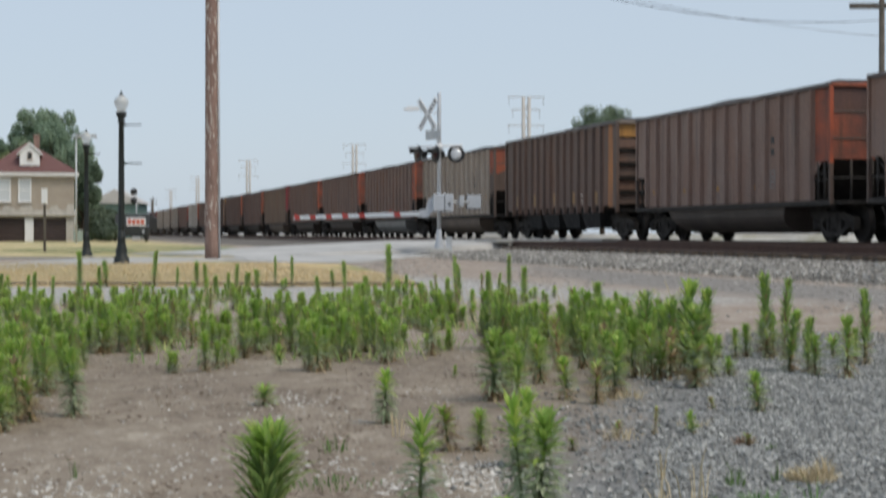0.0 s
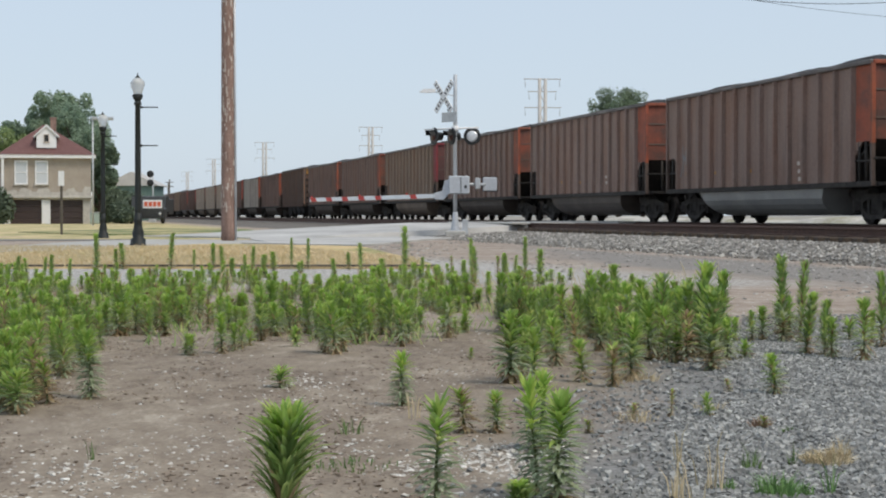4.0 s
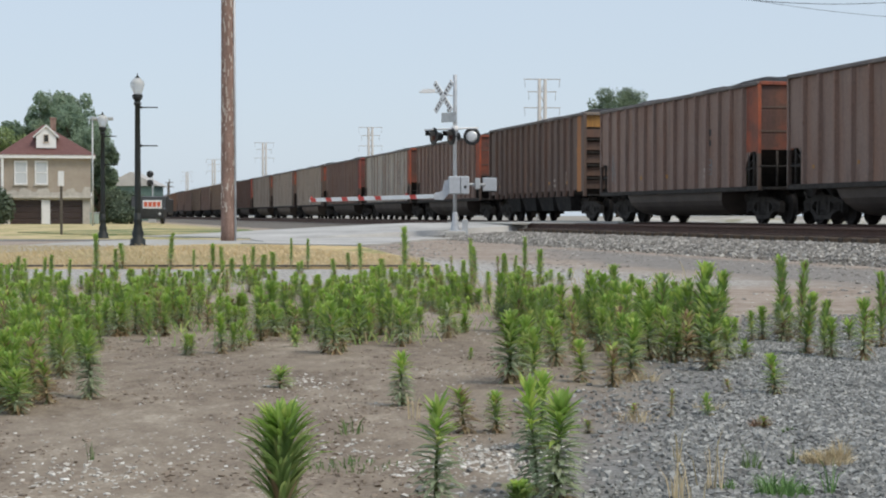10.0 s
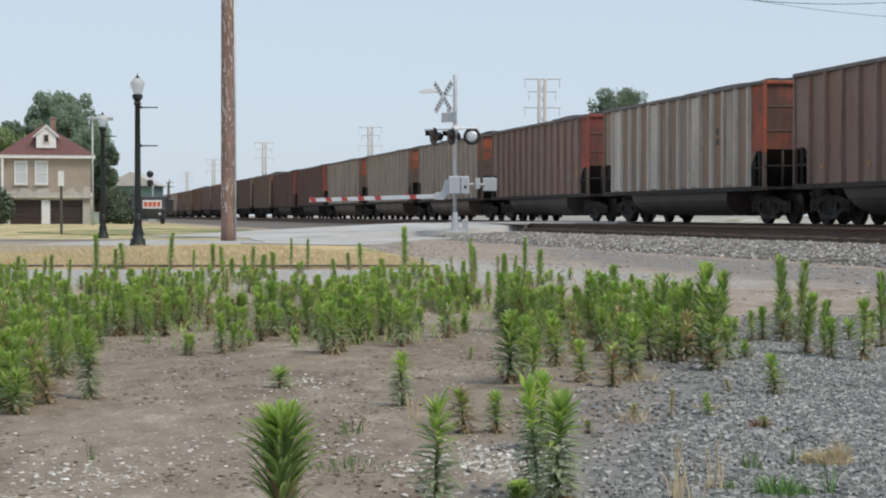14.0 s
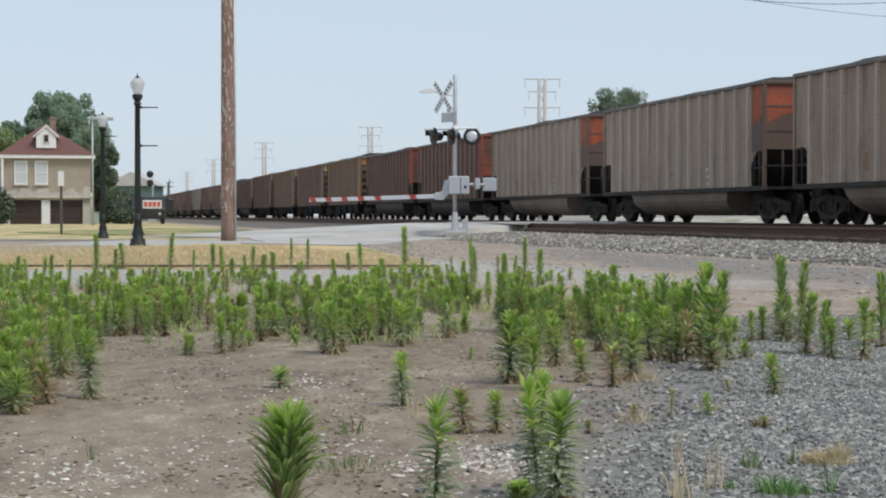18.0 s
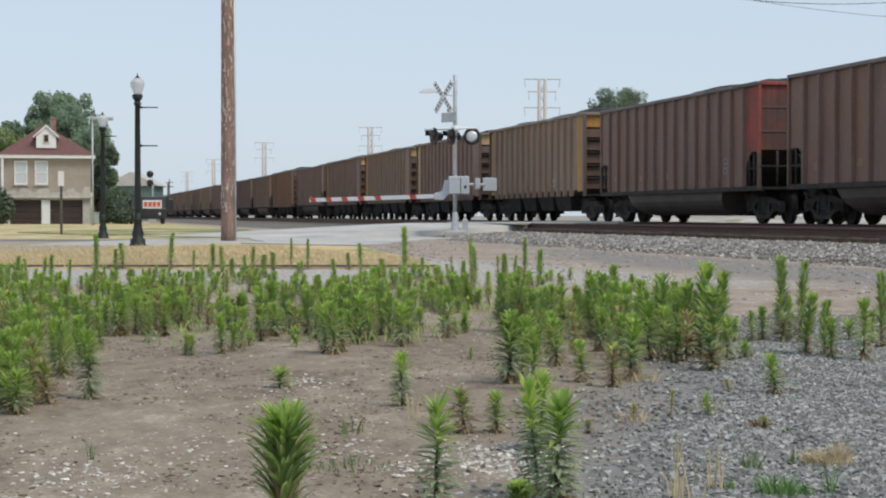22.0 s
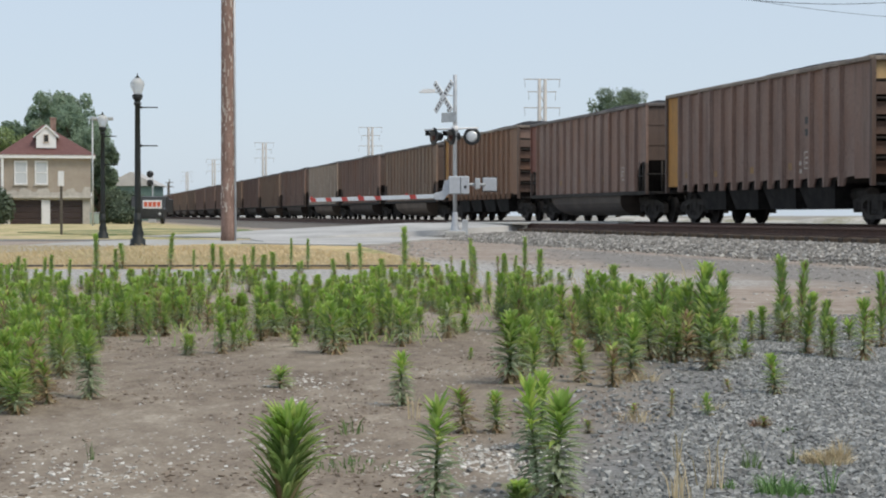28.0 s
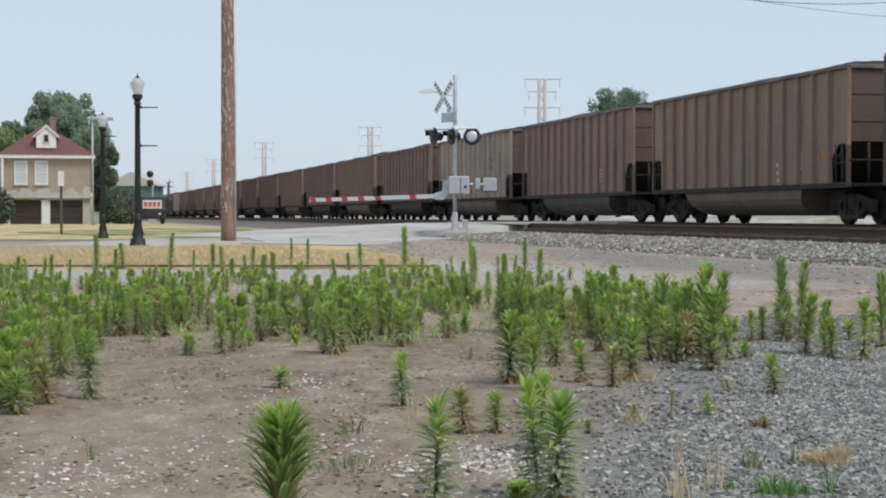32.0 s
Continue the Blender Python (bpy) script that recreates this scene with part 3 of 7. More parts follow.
def scatter_stones():
    rnd = random.Random(5)
    spots = []
    while len(spots) < 14000:                         # shoulder of the track bed
        q, p = rnd.uniform(18, 62) if rnd.random() < 0.8 else rnd.uniform(62, 120), rnd.uniform(10.7, 14.4)
        if rnd.random() > min(1.0, (p - 10.4) / 1.2):
            continue
        v = along(q, p)
        if -0.6 * (v.x + 2.44) + 0.8 * (v.y - 58.72) > -4.3:   # keep off the road
            continue
        spots.append((v.x, v.y, bed_height(p) + 0.012))
    stones("ballast_stones", spots, 0.018, 0.052, MAT["ballast_stone"], "loose grey and white ballast stones along the track", 3)
    spots = []
    while len(spots) < 34000:                        # crushed stone beside the camera
        y = 3.2 + 9.0 * rnd.random() ** 1.3
        x = rnd.uniform(-0.2, 3.6)
        edge = x - 0.205 * y + 0.42 + 0.35 * noise.noise((x * 1.3, y * 1.3, 7))
        if edge < 0 and rnd.random() > math.exp(edge * 7) * 0.35:
            continue
        if x > y * 0.30 or (y > 10.2 and rnd.random() < 0.7):
            continue
        spots.append((x, y, ground_z(x, y) + 0.004))
    stones("crushed_stones", spots, 0.0045, 0.0135, MAT["stone"], "blue-grey crushed stone spread over dirt", 4)
    spots = []
    while len(spots) < 4600:                         # chips pressed into the dirt
        y = 3.0 + 17 * rnd.random() ** 1.5
        x = rnd.uniform(-0.29, 0.29) * y
        if noise.noise((x * 1.1, y * 0.7, 3)) + 0.5 * noise.noise((x * 4, y * 3, 9)) < rnd.uniform(-0.3, 0.6):
            continue
        spots.append((x, y, ground_z(x, y) + 0.001))
    for cx, cy, rx, ry, n in ((-0.75, 5.3, 0.40, 0.5, 230), (-0.95, 4.6, 0.4, 0.35, 150), (-0.62, 7.0, 0.35, 0.6, 130), (0.13, 5.0, 0.22, 0.35, 340), (-1.05, 4.5, 0.3, 0.3, 90), (-0.25, 5.3, 0.2, 0.4, 110), (0.0, 7.6, 0.4, 0.5, 120)):
        for _ in range(n):
            x, y = rnd.gauss(cx, rx * 0.6), rnd.gauss(cy, ry * 0.6)
            spots.append((x, y, ground_z(x, y) + 0.001))
    big = []
    for cx, cy, rx, ry, n in ((0.20, 5.0, 0.20, 0.28, 330), (-0.10, 4.95, 0.12, 0.25, 70), (-0.95, 4.7, 0.20, 0.25, 60), (-0.62, 7.3, 0.18, 0.4, 70), (0.10, 4.35, 0.2, 0.2, 80)):
        for _ in range(n):
            x, y = rnd.gauss(cx, rx * 0.6), rnd.gauss(cy, ry * 0.6)
            big.append((x, y, ground_z(x, y) + 0.001))
    clods = []
    while len(clods) < 5200:                         # clods and crumbs of the dirt itself
        y = 3.4 + 9.5 * rnd.random() ** 1.4
        x = rnd.uniform(-0.27, 0.20) * y
        if x - 0.205 * y + 0.5 > 0 or noise.noise((x * 1.6, y * 0.9, 31)) + 0.4 * noise.noise((x * 6, y * 4, 17)) < rnd.uniform(-0.25, 0.55):
            continue
        clods.append((x, y, ground_z(x, y) + 0.001))
    stones("dirt_clods", clods, 0.003, 0.0115, MAT["clod"], "brown crumbs and clods of trodden dirt", 18, 0.5)
    stones("white_stones", big, 0.004, 0.0115, MAT["stone_pale"], "white and tan broken stones lying together on dirt", 16, 0.55)
    stones("pale_chips", spots, 0.002, 0.0092, MAT["stone_pale"], "small white stone chips scattered over bare dirt", 6, 0.4)


def lane_stones():
    """Scattered stones and clods over the dirt lane beside the track."""
    rnd = random.Random(15)
    spots = []
    while len(spots) < 3600:
        q, p = rnd.uniform(8, 52), rnd.uniform(5.5, 11.2)
        v = along(q, p)
        if noise.noise((v.x * 0.5, v.y * 0.35, 5)) < rnd.uniform(-0.4, 0.4) or v.y < 11:
            continue
        spots.append((v.x, v.y, ground_z(v.x, v.y)))
    stones("lane_stones", spots, 0.006, 0.034, MAT["ballast_stone"], "loose stones scattered over the dirt lane", 7, 0.5)


scatter_stones()
lane_stones()


def rail(name, p, z, polished, label):
    """A flat-bottomed rail, foot at z."""
    w = [(-0.07, 0), (0.07, 0), (0.07, 0.012), (0.012, 0.035), (0.010, 0.125), (0.036, 0.135), (0.036, 0.165), (0.028, 0.172),
         (-0.028, 0.172), (-0.036, 0.165), (-0.036, 0.135), (-0.010, 0.125), (-0.012, 0.035), (-0.07, 0.012)]
    t = thing(name, TRACK @ Matrix.Translation((p, 0, z)), label, "rail", "rails", "structure")
    bm = bmesh.new()
    prism(bm, w, "y", -60, 2200)
    part("rail_body", bm, MAT["rail"], t)
    if polished:
        bm = bmesh.new()
        box(bm, -0.027, 0.027, -60, 2200, 0.1725, 0.1745)
        part("rail_head", bm, MAT["rail_top"], t, "bright worn running face")


rail("rail", NEAR_P - 0.755, NEAR_RAIL_Z - 0.172, False, "rusty rail of the unused near track")
rail("rail", NEAR_P + 0.755, NEAR_RAIL_Z - 0.172, False, "rusty rail of the unused near track")
rail("rail", TRAIN_P - 0.755, RAIL_Z - 0.172, True, "rail with bright head under the coal train")
rail("rail", TRAIN_P + 0.755, RAIL_Z - 0.172, True, "rail with bright head under the coal train")


def ties():
    rnd = random.Random(8)
    for p, z, name in ((NEAR_P, NEAR_RAIL_Z - 0.172, "near_track_ties"), (TRAIN_P, RAIL_Z - 0.172, "main_track_ties")):
        t = thing(name, TRACK @ Matrix.Translation((p, 0, z)), "dark creosoted wooden ties set in ballast", "ties", kind="structure")
        bm = bmesh.new()
        box(bm, -1.3, 1.3, -0.115, 0.115, -0.15, -0.002, 0.012)
        me = mesh_of("tie", bm, MAT["tie"])
        for i in range(110):
            y = 20 + 0.54 * i
            if name[0] == "n" and 54.6 < y < 64.8:
                continue
            hang("tie", me, t, pose(rnd.uniform(-0.05, 0.05), y, rnd.uniform(-0.01, 0.004), 0, 0, rnd.uniform(-1, 1)))


ties()

# ---- road over the crossing, path and lawn edge ----
def ribbon(name, centre, half, thick, material, label, category):
    """A raised strip along a line of (x, y, z) points, with a bevelled edge."""
    vs, fs = [], []
    pts = [Vector(c) for c in centre]
    for i, c in enumerate(pts):
        d = (pts[min(i + 1, len(pts) - 1)] - pts[max(i - 1, 0)]).normalized()
        s = Vector((d.y, -d.x, 0)).normalized()
        w = half[i] if isinstance(half, (list, tuple)) else half
        for off, dz in ((-w - 0.25, -thick), (-w, 0), (0, 0.015), (w, 0), (w + 0.25, -thick)):
            vs.append(tuple(c + s * off + Vector((0, 0, dz))))
    for i in range(len(pts) - 1):
        for j in range(4):
            fs.append((i * 5 + j, i * 5 + j + 1, i * 5 + j + 6, i * 5 + j + 5))
    fs.append((0, 1, 2, 3, 4))
    k = 5 * (len(pts) - 1)
    fs.append((k + 4, k + 3, k + 2, k + 1, k))
    ob = new(name, quick_mesh(name, vs, fs, material))
    return tagged(ob, label, category, kind="structure")


def road():
    pts = []
    for i in range(48):
        s = -6.5 + i * 1.6
        x, y = -2.44 + 0.80 * s, 58.72 + 0.60 * s
        p = x * math.cos(TURN) + y * math.sin(TURN)
        z = 0.03 + 0.40 * max(0.0, min(1.0, (p - 5.0) / 9.0)) ** 1.0
        if p > 17.5:
            z = 0.43 + 0.04 * min(1, (p - 17.5) / 1.5)
        if p > 22:
            z = max(0.05, 0.47 - 0.10 * (p - 22))
        pts.append((x, y, z))
    ribbon("road", pts, 4.2, 0.5, MAT["asphalt"], "pale worn asphalt road rising to the level crossing", "road")


road()


def crossing_panels():
    """Concrete panels between and beside the rails where the road goes over."""
    for p, z, nm in ((NEAR_P, NEAR_RAIL_Z, "near"), (TRAIN_P, RAIL_Z, "main")):
        t = thing("crossing_surface", TRACK @ Matrix.Translation((p, 0, z)), "concrete crossing panels flush with the rails", "crossing", "crossing surfaces", "structure")
        bm = bmesh.new()
        box(bm, -0.66, 0.66, 0, 2.4, -0.05, 0.012, 0.012)
        mid = mesh_of("panel", bm, MAT["concrete"])
        bm = bmesh.new()
        box(bm, -0.30, 0.30, 0, 2.4, -0.05, 0.012, 0.012)
        edge = mesh_of("panel", bm, MAT["concrete"])
        for i in range(4):
            y = (54.9 if nm == "near" else 56.8) + 2.42 * i
            hang("panel", mid, t, pose(0, y, 0))
            hang("panel", edge, t, pose(-1.15, y, 0))
            hang("panel", edge, t, pose(1.15, y, 0))


crossing_panels()


def far_bank():
    """Low pale bank on the far side of the yard."""
    vs, fs = [], []
    n = 120
    for i in range(n + 1):
        q = 10 + 130 * (i / n) ** 1.3
        h = 0.50 + 0.25 * noise.noise((q * 0.13, 2, 0)) + 0.18 * noise.noise((q * 0.9, 5, 0))
        for p, z in ((43.0, -0.05), (44.2, h * 0.8), (45.5, h), (49.0, h * 0.6), (53.0, -0.05)):
            vs.append(tuple(along(q, p, z)))
    for i in range(n):
        for j in range(4):
            fs.append((i * 5 + j, i * 5 + j + 1, i * 5 + j + 6, i * 5 + j + 5))
    tagged(new("stone_bank", quick_mesh("stone_bank", vs, fs, MAT["pale_bank"])), "low pale bank of stone dust beyond the yard", "bank", kind="structure")


far_bank()


def slab(name, outline, z0, z1, material, label, category):
    bm = bmesh.new()
    prism(bm, outline, "z", z0, z1)
    return solid(name, bm, material, label, category, "structure")


slab("lawn", [(-16, 22.9), (-0.1, 22.9), (-0.2, 25), (-0.94, 31), (-1.8, 38.3), (-4.9, 41.6), (-5.5, 41.5), (-6.55, 38.5), (-7.07, 35.9), (-7.94, 31.2), (-8.9, 28.4), (-13, 25.5)], -0.05, 0.03, MAT["dry_grass"], "strip of dry yellow lawn before the road", "lawn")
slab("sidewalk", [(-8.9, 28.5), (-7.94, 31.3), (-7.07, 36), (-6.55, 38.6), (-5.5, 41.6), (-4.85, 42.0), (-4.5, 44.4), (-5.3, 48.2), (-8.28, 49.6), (-9.23, 47), (-9.6, 43.3), (-9.62, 37.9), (-10.4, 33)], -0.05, 0.022, MAT["concrete"], "pale concrete footpath past the lamp posts", "path")
slab("dark_path", [(-24, 47.4), (-9.6, 47.6), (-8.7, 50.2), (-24, 50.6)], -0.05, 0.018, MAT["asphalt_dark"], "narrow dark asphalt path before the house lawn", "path")
slab("verge", [(-8.2, 62.0), (-6.8, 67), (-9.6, 86), (-15, 92), (-17.5, 72), (-12.5, 62)], -0.05, 0.03, MAT["verge"], "patchy green and straw verge between road and track", "lawn")
slab("road_apron", [(-4.85, 42.0), (-1.9, 38.9), (-1.3, 41.5), (-0.6, 47.6), (0.3, 51.0), (1.2, 53.6), (-2.0, 58), (-6.2, 56.5), (-5.3, 48.2), (-4.5, 44.4)], -0.05, 0.045, MAT["asphalt"], "pale worn asphalt apron where the road widens", "road")


def lawn_edging():
    t = thing("lawn_edging", pose(0, 22.95, 0), "dark weathered timber edging along the dry lawn", "edging", kind="structure")
    bm = bmesh.new()
    box(bm, 0, 2.42, -0.05, 0.05, -0.04, 0.055, 0.008)
    me = mesh_of("board", bm, MAT["timber"])
    for i in range(5):
        hang("board", me, t, pose(-12.3 + 2.45 * i, 0.012 * (i % 2), 0, 0, 0, 0.25 * (i % 3 - 1)))


lawn_edging()


# ---- utility pole ----
def utility_pole():
    t = thing("utility_pole", pose(-5.77, 47.0, 0), "tall brown wooden utility pole with flaking pale splinters", "pole")
    bm = bmesh.new()
    lathe(bm, [(0.195, -0.2), (0.19, 0.4), (0.182, 3), (0.172, 6), (0.16, 9), (0.15, 11.5)], 18)
    part("shaft", bm, MAT["pole"], t)
    bm = bmesh.new()
    rod(bm, (0.205, -0.06, 0), (0.185, -0.05, 8), 0.032)
    part("conduit", bm, MAT["steel_grey"], t, "thin grey cable conduit")
    rnd = random.Random(2)
    for i in range(130):
        bm = bmesh.new()
        z, a = rnd.uniform(0.8, 7), rnd.uniform(-2.9, -0.3)
        r = 0.192 - 0.0033 * z
        c, s = math.cos(a), math.sin(a)
        w, h = rnd.uniform(0.006, 0.022), rnd.uniform(0.015, 0.10)
        q = [(c * r - s * k * w, s * r + c * k * w, z + m * h) for k, m in ((-1, -1), (1, -0.8), (0.8, 1), (-0.7, 0.9))]
        out = [(x * 1.02, y * 1.02, zz) for x, y, zz in q]
        vi, vo = [bm.verts.new(v) for v in q], [bm.verts.new(v) for v in out]
        bm.faces.new(vo)
        for k in range(4):
            bm.faces.new((vi[k], vi[(k + 1) % 4], vo[(k + 1) % 4], vo[k]))
        part("splinter", bm, MAT["chip"], t, "pale flaking splinter")
    bm = bmesh.new()
    box(bm, -1.2, 1.2, -0.06, 0.06, 10.6, 10.75, 0.01)
    part("crossarm", bm, MAT["timber"], t)


utility_pole()


# ---- ornamental lamp posts ----
def lamp_post(m, label):
    t = thing("lamp_post", m, label, "lamp post", "ornamental lamp posts")
    bm = bmesh.new()
    lathe(bm, [(0.205, -0.1), (0.205, 0.06), (0.17, 0.08), (0.17, 0.18), (0.12, 0.22), (0.135, 0.32), (0.10, 0.44), (0.085, 0.56), (0.105, 0.59), (0.085, 0.64), (0.075, 0.78)], 8)
    part("base", bm, MAT["lamp_green"], t, "stepped octagonal cast base")
    bm = bmesh.new()
    lathe(bm, [(0.072, 0.60), (0.072, 0.9), (0.066, 2.2), (0.058, 3.18), (0.085, 3.20), (0.085, 3.24), (0.06, 3.28)], 12)
    part("shaft", bm, MAT["lamp_green"], t)
    bm = bmesh.new()
    lathe(bm, [(0.06, 3.28), (0.11, 3.34), (0.12, 3.40), (0.10, 3.43)], 12)
    part("collar", bm, MAT["lamp_green"], t)
    bm = bmesh.new()
    lathe(bm, [(0.082, 3.43), (0.098, 3.47), (0.130, 3.55), (0.155, 3.63), (0.158, 3.68), (0.135, 3.73), (0.09, 3.775), (0.05, 3.80)], 16)
    part("globe", bm, MAT["globe"], t, "pale ribbed glass acorn globe")
    bm = bmesh.new()
    lathe(bm, [(0.06, 3.80), (0.04, 3.83), (0.015, 3.85), (0.012, 3.90)], 10)
    part("finial", bm, MAT["lamp_green"], t)
    for z in (2.28, 3.14):
        bm = bmesh.new()
        rod(bm, (0.06, 0, z), (0.45, 0, z), 0.014)
        rod(bm, (0.06, 0, z), (0.10, 0, z), 0.03)
        part("banner_arm", bm, MAT["lamp_green"], t)


lamp_post(pose(-6.85, 39.3, -0.015, 0, 0, 4), "dark green ornamental lamp post with banner arms on the path")
lamp_post(pose(-10.41, 53.6, -0.02, 0, 0, -12), "dark green ornamental lamp post beside the dry verge")


def sign_post():
    t = thing("sign_post", pose(-13.95, 64.0, 0), "thin dark post with a small white sign", "sign post")
    bm = bmesh.new()
    box(bm, -0.045, 0.045, -0.03, 0.03, -0.1, 2.1, 0.01)
    part("post", bm, MAT["timber"], t)
    bm = bmesh.new()
    box(bm, -0.11, 0.11, -0.045, -0.032, 1.78, 2.32, 0.004)
    part("plate", bm, MAT["white"], t, "plain white plate")


sign_post()


# ---- level crossing signal with its gate ----
def crossing_signal():
    t = thing("crossing_signal", pose(0.37, 54.0, 0.16), "silver level crossing signal with crossbuck, lamps and lowered gate", "crossing signal")
    bm = bmesh.new()
    lathe(bm, [(0.062, 0.25), (0.062, 4.86), (0.05, 4.88)], 14)
    part("mast", bm, MAT["steel_grey"], t)
    bm = bmesh.new()
    box(bm, -0.32, 0.32, -0.32, 0.32, -0.3, 0.06, 0.03)
    part("footing", bm, MAT["concrete"], t)
    bm = bmesh.new()
    lathe(bm, [(0.15, 0.06), (0.14, 0.12), (0.09, 0.42), (0.08, 0.62), (0.066, 0.64)], 12)
    box(bm, -0.24, 0.24, -0.24, 0.24, 0.055, 0.085, 0.01)
    part("base", bm, MAT["galv_box"], t, "flared cast aluminium base")
    bm = bmesh.new()
    box(bm, 0.22, 0.40, -0.1, 0.12, -0.1, 0.42, 0.02)
    part("junction_box", bm, MAT["steel_grey"], t)
    turn = Matrix.Rotation(radians(-50), 4, "Z")
    # crossbuck, seen obliquely
    for s, nm in ((1, "crossbuck_board"), (-1, "crossbuck_board")):
        bm = bmesh.new()
        box(bm, -0.61, 0.61, -0.012, 0.012, -0.095, 0.095, 0.004)
        b = part(nm, bm, MAT["white"], t)
        b.matrix_basis = Matrix.Translation((-0.27, 0, 0)) @ turn @ Matrix.Translation((0, -0.10 - 0.028 * (s > 0), 4.20)) @ Matrix.Rotation(radians(48 * s), 4, "Y") @ Matrix.Translation((0, 0, 0))
        for k in range(9):                            # lettering too small to read: plain bars
            if abs(k - 4) < 1:
                continue
            bm = bmesh.new()
            x = (k - 4) * 0.125
            box(bm, x - 0.022, x + 0.022, -0.0165, -0.0125, -0.055, 0.055)
            part("letter_bar", bm, MAT["black"], b)
    bm = bmesh.new()
    box(bm, -0.36, 0.36, -0.012, 0.012, 3.42, 3.72, 0.004)
    pl = part("track_plate", bm, MAT["steel_grey"], t, "small grey plate under the crossbuck")
    pl.matrix_basis = turn @ Matrix.Translation((-0.16, -0.10, 0))
    bm = bmesh.new()
    box(bm, -0.07, 0.07, -0.0165, -0.0125, 3.74, 3.98)
    p2 = part("numeral_bar", bm, MAT["black"], t)
    p2.matrix_basis = turn @ Matrix.Translation((-0.16, -0.10, 0))
    # lamp arm
    bm = bmesh.new()
    rod(bm, (-0.95, 0, 3.18), (0.72, 0, 3.24), 0.03)
    lathe(bm, [(0.10, 3.12), (0.10, 3.30)], 10)
    arm = part("lamp_arm", bm, MAT["white"], t)
    for x, face, rz in ((-0.66, 1, -62), (-0.12, 1, -62), (0.52, -1, -12)):
        bm = bmesh.new()
        lathe(bm, [(0.05, -0.32), (0.13, -0.26), (0.14, -0.03), (0.27, -0.02), (0.27, 0.0), (0.245, 0.012)], 20)
        lp = part("flasher", bm, MAT["black"], t, "black round flashing lamp with backing disc")
        lp.matrix_basis = pose(x, 0.02, 2.98, 90, 0, rz)
        bm = bmesh.new()
        r = 0.155 if face > 0 else 0.175
        lathe(bm, [(r, 0.010), (r * 0.97, 0.03), (r * 0.65, 0.055), (r * 0.1, 0.065)], 16)
        part("lens", bm, MAT["lens_clear"] if face < 0 else MAT["lens"], lp, "pale silver lens, sky reflection put into its colour" if face < 0 else "dark red lens")
        if face > 0:
            bm = bmesh.new()
            n = 9
            vi = []
            for k in range(n):
                a = math.pi * (0.05 + 0.9 * k / (n - 1))
                vi.append((bm.verts.new((0.17 * math.cos(a), 0.17 * math.sin(a), 0)), bm.verts.new((0.165 * math.cos(a), 0.165 * math.sin(a), 0.30 - 0.1 * abs(math.cos(a))))))
            for (a0, b0), (a1, b1) in zip(vi, vi[1:]):
                bm.faces.new((a0, a1, b1, b0))
            bmesh.ops.solidify(bm, geom=bm.faces[:], thickness=0.008)
            part("hood", bm, MAT["black"], lp)
    # gate machine, arm and counterweight
    bm = bmesh.new()
    box(bm, -0.20, 0.44, -0.30, 0.30, 1.20, 1.75, 0.03)
    gm = part("gate_machine", bm, MAT["galv_box"], t, "grey sheet metal gate machine box")
    gm.matrix_basis = Matrix.Identity(4)
    bm = bmesh.new()
    box(bm, 0.16, 0.18, -0.31, -0.295, 1.22, 1.72)
    box(bm, 0.28, 0.35, -0.325, -0.30, 1.38, 1.46)
    part("latch", bm, MAT["black"], gm)
    bm = bmesh.new()
    prism(bm, [(-0.20, 1.66), (-0.33, 1.60), (-0.40, 1.30), (-0.64, 1.23), (-0.64, 1.04), (-0.36, 1.02), (-0.20, 1.2)], "y", -0.11, 0.11)
    part("arm_bracket", bm, MAT["galv_box"], t)
    way = Vector((-4.8, 8.0 * 0.78, 0)).normalized()
    arm_rot = Matrix.Rotation(math.atan2(way.y, way.x), 4, "Z")
    A = Matrix.Translation((-0.55, 0.1, 1.14)) @ arm_rot
    bm = bmesh.new()
    box(bm, 0, 7.15, -0.02, 0.02, -0.065, 0.065, 0.006)
    ga = part("gate_arm", bm, MAT["white"], t, "white gate arm with red stripes")
    ga.matrix_basis = A @ Matrix.Rotation(radians(0.6), 4, "Y")
    for k in (-1, 0, 1, 2, 3, 5):
        x = 5.77 - 0.95 * k
        bm = bmesh.new()
        prism(bm, [(x, -0.067), (x + 0.33, -0.067), (x + 0.41, 0.067), (x + 0.08, 0.067)], "y", -0.0235, 0.0235)
        part("stripe", bm, MAT["red"], ga)
    for x in (1.6, 4.2, 7.05):
        bm = bmesh.new()
        lathe(bm, [(0.03, 0.06), (0.035, 0.08), (0.03, 0.12), (0.01, 0.13)], 10, x)
        part("arm_lamp", bm, MAT["red"], ga, "small red arm lamp")
    bm = bmesh.new()
    rod(bm, (0.2, 0, 1.5), (0.95, 0.45, 1.5), 0.05)
    box(bm, 0.62, 0.78, 0.1, 0.6, 1.36, 1.7, 0.02)
    cw = part("counterweight_arm", bm, MAT["steel_grey"], t)
    bm = bmesh.new()
    box(bm, 0.86, 1.30, 0.40, 0.52, 1.30, 1.72, 0.02)
    part("counterweight", bm, MAT["galv_box"], t, "pale grey counterweight plate")
    bm = bmesh.new()
    box(bm, 0.84, 1.32, 0.525, 0.54, 1.28, 1.74, 0.01)
    part("counterweight_back", bm, MAT["black"], t)


crossing_signal()


